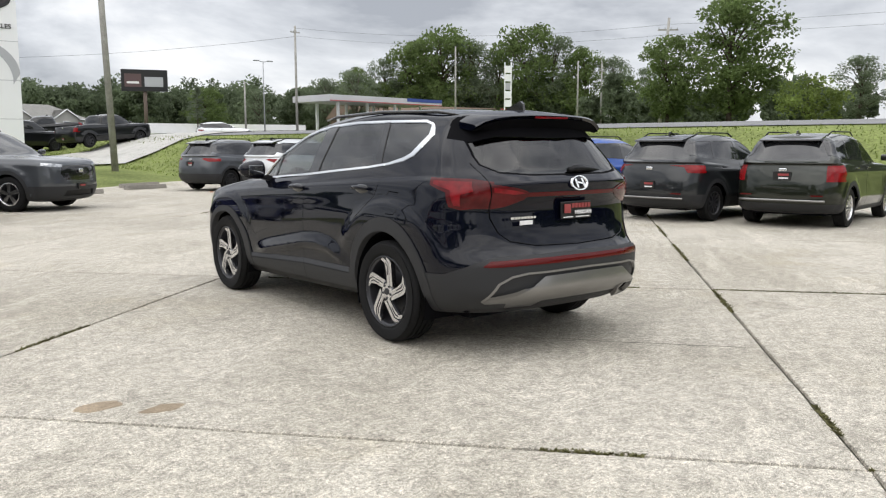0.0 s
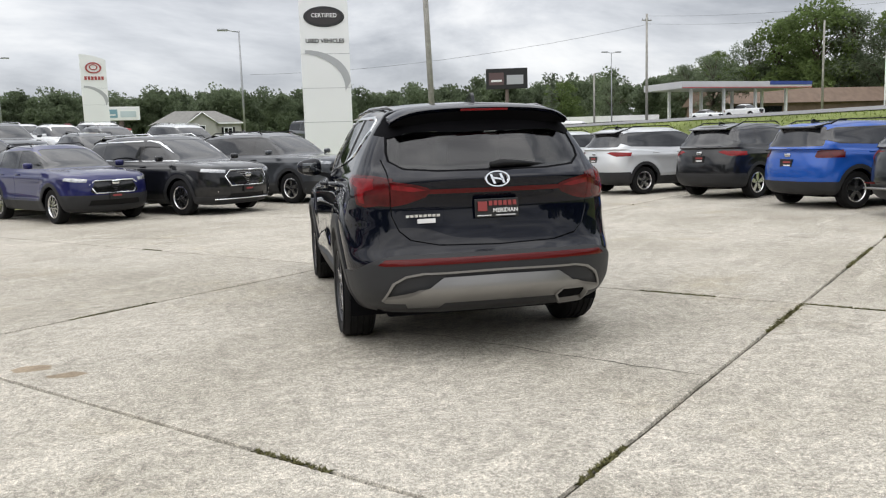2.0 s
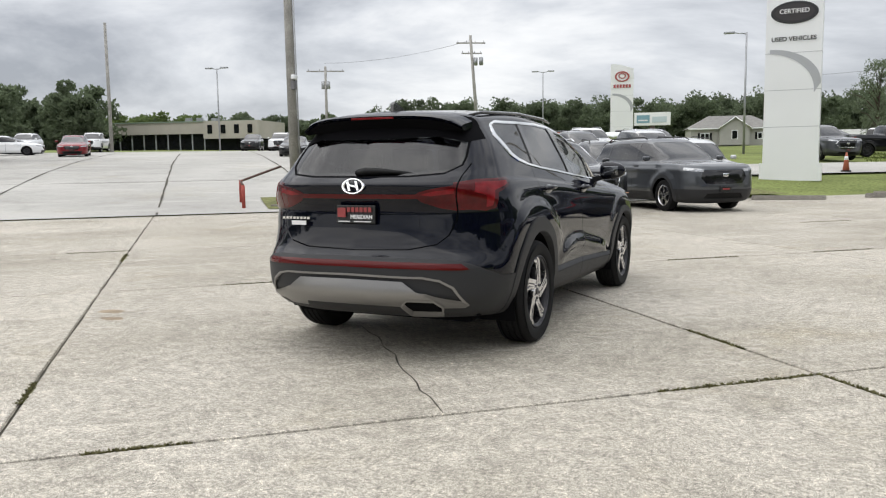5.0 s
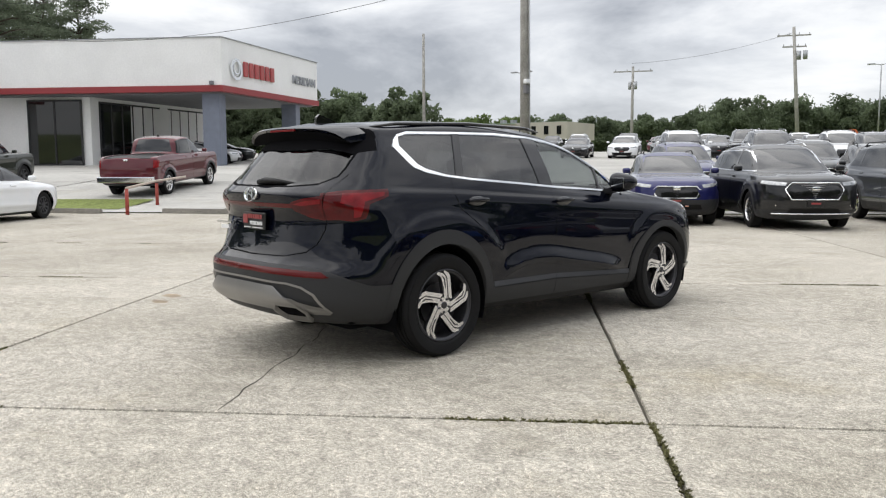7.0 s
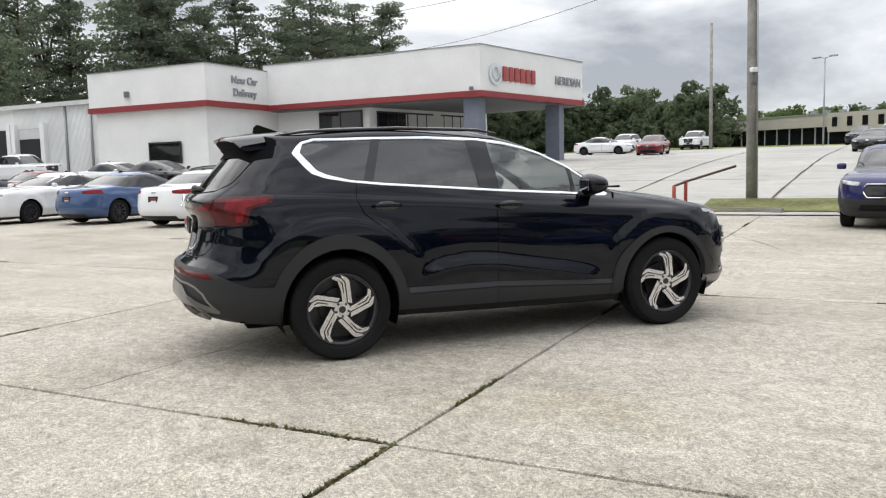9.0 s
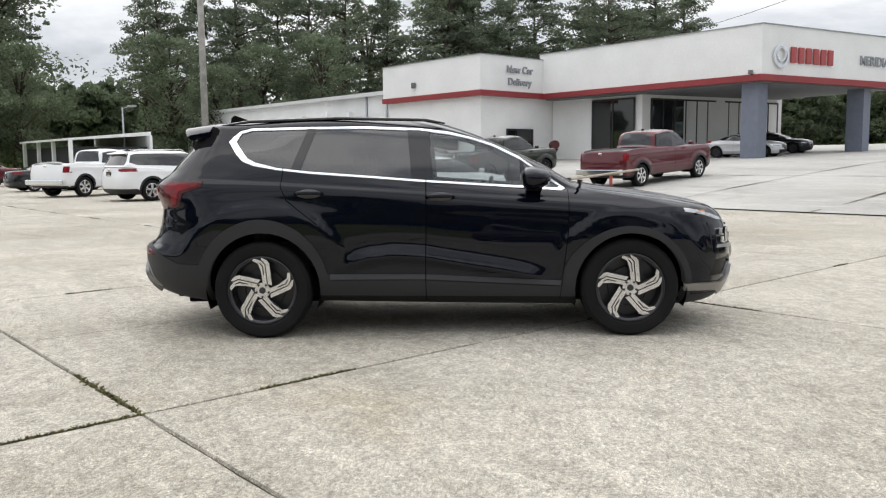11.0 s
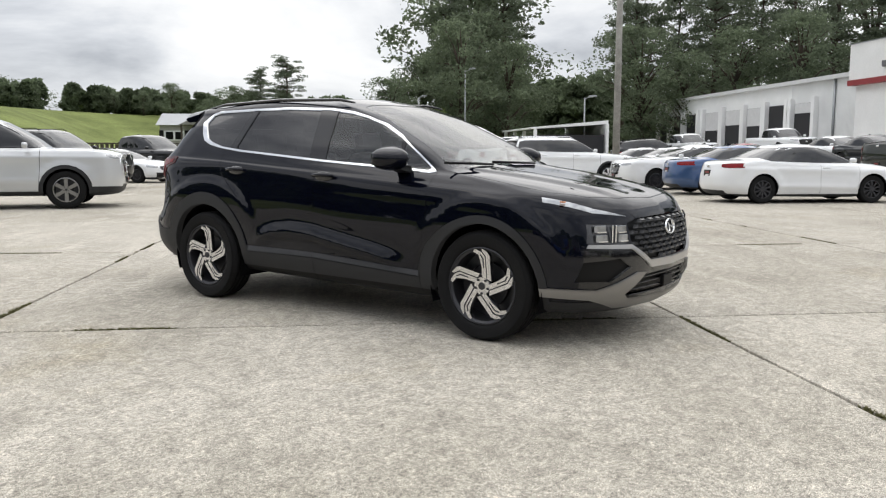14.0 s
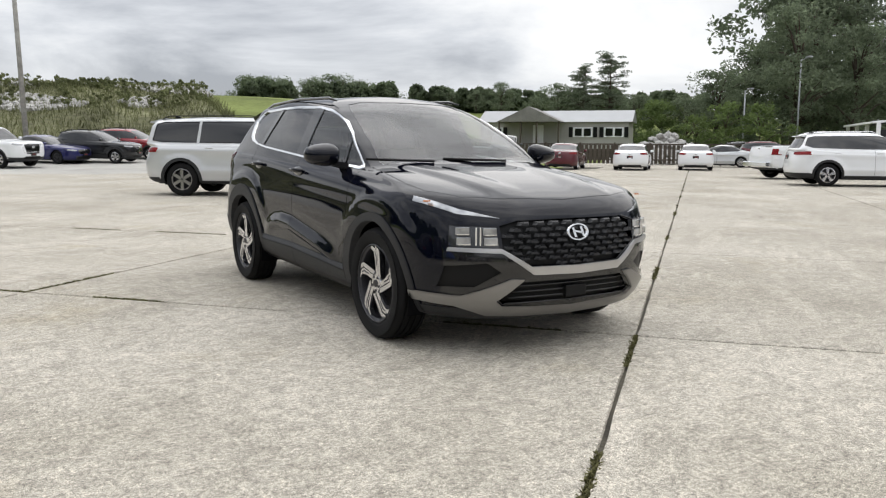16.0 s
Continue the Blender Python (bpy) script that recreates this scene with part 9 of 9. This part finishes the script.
# stand of tall trees behind the showroom and workshop, west to south-west
for az, d, h, kind in ((71, 118, 13, "dark"), (74, 95, 17.5, "pine"), (76.5, 99, 19.5, "pine"), (79, 92, 20, "pine"), (80.6, 98, 19, "pine"), (84, 95, 21, "pine"), (86, 102, 22, "pine"), (88.5, 96, 21.5, "pine"), (90.4, 94, 21, "pine"),
                       (94.5, 99, 19.5, "pine"), (97.5, 96, 22, "pine"), (100, 93, 23, "pine"), (102, 100, 24, "pine"), (104.5, 94, 23, "pine"), (107, 98, 23, "pine"), (109.5, 94, 24, "pine"), (110.6, 100, 20, "pine"),
                       (120.8, 99, 24, "dark"), (118.5, 95, 24, "pine"), (120.5, 90, 20, "dark"), (122.5, 93, 19.5, "pine"), (124.3, 92, 14, "dark"), (126.2, 96, 17, "pine"),
                       (99, 84, 15, "dark"), (103, 86, 15, "dark"), (106, 84, 13, "dark"), (109, 86, 14, "dark"), (118, 84, 13, "dark"), (121.5, 82, 14, "dark"), (125, 84, 13, "dark"),
                       (105, 108, 22, "pine"), (119.5, 106, 24, "pine"), (122, 108, 19, "pine"), (90, 108, 20, "dark"), (96, 110, 20, "dark"), (75.5, 106, 15, "dark"), (78, 104, 16.5, "dark"), (80.5, 107, 15.5, "dark"), (85.3, 108, 14, "dark"), (87.6, 104, 15, "dark")):
    tree(kind, *polar(az, d), h * (0.86 if 95 < az < 116 else 0.92 if az < 125 else 0.52 if az > 96 else 1.06) * trnd.uniform(0.86, 1.12), wide=trnd.uniform(0.95, 1.2) if az > 96 else trnd.uniform(1.15, 1.6))
# trees behind the cabin and on the hill
for az, d, rise, kind in ((130.6, 88, 0.088, "dark"), (132.6, 84, 0.058, "dark"), (134.2, 86, 0.054, "oak"), (135.9, 92, 0.062, "dark"), (137.7, 95, 0.112, "pine"), (139.5, 96, 0.098, "pine"), (141.3, 96, 0.075, "dark"), (142.8, 100, 0.060, "dark"),
                          (145.1, 102, 0.077, "dark"), (146.8, 104, 0.068, "dark"), (148.5, 106, 0.056, "dark"), (150.2, 108, 0.048, "small"), (153.4, 118, 0.066, "dark"), (154.8, 118, 0.076, "dark"), (156.3, 118, 0.084, "dark"), (158.0, 116, 0.078, "dark"), (160.7, 120, 0.080, "dark"), (162.2, 120, 0.080, "dark"),
                          (130, 72, 0.052, "small"), (132, 70, 0.038, "small"), (128, 74, 0.05, "small")):
    x, y = polar(az, d, 3.2, 6.1)
    h = max(2.5, 1.25 + rise * d - terrain(x, y))
    if az > 152:
        tree(kind, x, y, 10.5, wide=1.15, z=1.25 + rise * d - 10.5)
    else:
        tree(kind, x, y, h, wide=1.3)
# road side trees to the east and north-east
for x, y, h, kind, wd in ((49, 28, 8.8, "oak", 1.15), (46.5, 31.5, 6.2, "oak", 1.1), (56, 22, 4.6, "dark", 1.5), (60, 17, 4.4, "dark", 1.5), (64, 12, 5.5, "dark", 1.3), (58, 6, 7.5, "oak", 1.1), (56, 0, 8.5, "dark", 1.1), (62, -5, 9, "oak", 1.1),
                          (52, -12, 9, "dark", 1.1), (45, 20, 2.6, "shrub", 1.0), (46, 11, 2.8, "shrub", 1.1), (44, 6, 2.6, "shrub", 1.2),
                          (70, 112, 10, "dark", 1.2), (60, 128, 8, "dark", 1.2), (52, 132, 8, "oak", 1.2), (48, 126, 8, "pine", 1.0),
                          (9.3, 112, 10.8, "dark", 0.85)):
    tree(kind, x, y, h, wide=wd)
# tall trees behind the filling station
for az, rise, kind in ((-29.5, 0.080, "dark"), (-31.5, 0.090, "oak"), (-33.4, 0.102, "dark"), (-35.3, 0.122, "oak"), (-37.5, 0.136, "oak"), (-39.4, 0.124, "dark"), (-41.3, 0.114, "dark"), (-43.3, 0.138, "oak"), (-45.2, 0.128, "dark"), (-47.2, 0.112, "oak"), (-49.2, 0.102, "dark"), (-51.5, 0.090, "dark"), (-53.5, 0.080, "dark")):
    x, y = polar(az, 178, -2.2, -7.0)
    tree(kind, x, y, 178 * rise + 1.4 - terrain(x, y), wide=1.0)


def woods(name, spots, label, leaf=0.40, per=56, clumps=22, seed=3, material=M_FAR, spread=0.36):
    """A far wood: crowns of leaf clumps in one mesh."""
    rnd = np.random.RandomState(seed)
    centres, radii = [], []
    for x, y, h in spots:
        z = terrain(x, y)
        for _ in range(clumps):
            f = rnd.uniform(0.12, 1.0)
            rr = h * spread * math.sin(math.pi * min(1, f * 0.85 + 0.12)) ** 0.5 * rnd.uniform(0.2, 1)
            t = rnd.uniform(0, 6.283)
            centres.append((x + rr * math.cos(t), y + rr * math.sin(t), z + h * f))
            radii.append(h * rnd.uniform(0.10, 0.20))
    o = new(name, leaf_mesh(name, centres, radii, per, leaf, rnd, material))
    return tagged(o, label, "woods", kind="stuff")


wr = random.Random(5)


def belt(az0, az1, d0, d1, n, h0, h1):
    out = []
    for _ in range(n):
        az = wr.uniform(az0, az1)
        x, y = polar(az, wr.uniform(d0, d1), 0, 0)
        out.append((x, y, wr.uniform(h0, h1)))
    return out


woods("far_woods", belt(-24, 8, 190, 240, 210, 9, 13), "dark mixed woods on the far rise", seed=1)
woods("far_woods", belt(6, 30, 185, 250, 170, 8.5, 12.5), "dark mixed woods beyond the lots", seed=2)
woods("far_woods", belt(28, 46, 185, 250, 130, 6, 9), "low hazy woods beyond the lots", seed=22)
woods("far_woods", belt(42, 76, 180, 240, 190, 5.5, 8.5), "green woods beyond the commercial block", seed=4, material=M_LEAF)
woods("far_woods", belt(49, 74, 112, 140, 60, 6.5, 9.5), "dark woods behind the showroom", seed=5)
woods("far_woods", belt(-48, -24, 170, 220, 130, 8, 12), "dark woods behind the filling station", seed=6)
woods("far_woods", belt(-80, -48, 110, 150, 60, 4, 7), "dark woods across the road", seed=7)
# never in view: added so that the black doors mirror dark trees
woods("far_woods", belt(-150, -78, 75, 115, 150, 9, 16), "unseen tall woods added to darken the door reflections", seed=15, leaf=0.8, per=26)
woods("far_woods", belt(92, 122, 108, 135, 70, 6, 11), "deep shaded woods behind the workshop", seed=8, leaf=0.6)
woods("far_woods", belt(122, 146, 112, 140, 60, 1.5, 3.5), "low woods behind the hill", seed=9, leaf=0.6)
woods("far_woods", belt(134, 151, 98, 116, 80, 1.5, 3.0), "low woods on the rise behind the cabin", seed=17)
woods("far_woods", belt(153, 158.6, 108, 115, 36, 2.8, 4.0), "dark round clump of trees beyond the hill", seed=18)
woods("far_woods", belt(160.2, 163.2, 110, 116, 20, 2.8, 4.0), "dark round clump of trees beyond the hill", seed=19)
woods("hill_scrub", belt(166.5, 190, 58, 84, 420, 0.4, 1.2), "rough olive scrub and tall weeds along the hill's crest", seed=10, leaf=0.09, per=34, clumps=9, material=M_SCRUB, spread=1.3)


# pale rubble on the hill slope and in a heap behind the fence
def rubble(spots, rnd, label):
    base = bmesh.new()
    bmesh.ops.create_icosphere(base, subdivisions=1, radius=1)
    bv = [v.co.copy() for v in base.verts]
    bf = [[v.index for v in f.verts] for f in base.faces]
    base.free()
    verts, faces = [], []
    for x, y, z, s in spots:
        k = len(verts)
        sc = rnd.uniform(0.6, 1.3, 3) * s
        for v in bv:
            j = 1 + rnd.uniform(-0.25, 0.25)
            verts.append((x + v.x * sc[0] * j, y + v.y * sc[1] * j, z + v.z * sc[2] * 0.7 * j))
        faces += [tuple(k + i for i in f) for f in bf]
    me_ = bpy.data.meshes.new("rubble")
    me_.from_pydata(verts, [], faces)
    me_.materials.append(M_ROCK)
    tagged(new("rubble", me_), label, "rocks", kind="stuff")


M_ROCK = mat("pale_rubble", (0.42, 0.41, 0.39), 0.9, vary=0.3, vary_scale=2, fine=0.2, fine_scale=12)
rub = np.random.RandomState(12)
slope_spots, heap_spots = [], []
while len(slope_spots) < 2600:
    q, x = rub.uniform(52, 67), rub.uniform(-15, 9)
    y = (-q - 0.2 * x) / 0.98
    if noise.noise(Vector((x * 0.12, y * 0.12, 3))) > -0.02:
        slope_spots.append((x, y, terrain(x, y) + 0.34, rub.uniform(0.10, 0.42)))
for _ in range(420):
    r, t = 4.2 * rub.uniform(0, 1) ** 0.5, rub.uniform(0, 6.283)
    x, y = -43.6 + r * math.cos(t), -39.0 + r * math.sin(t)
    heap_spots.append((x, y, terrain(x, y) + 2.6 * (1 - r / 4.2) * rub.uniform(0.5, 1.0), rub.uniform(0.15, 0.5)))
rubble(slope_spots, rub, "pale broken rock rubble on the weedy slope")
rubble(heap_spots, rub, "heap of pale broken rock behind the wooden fence")
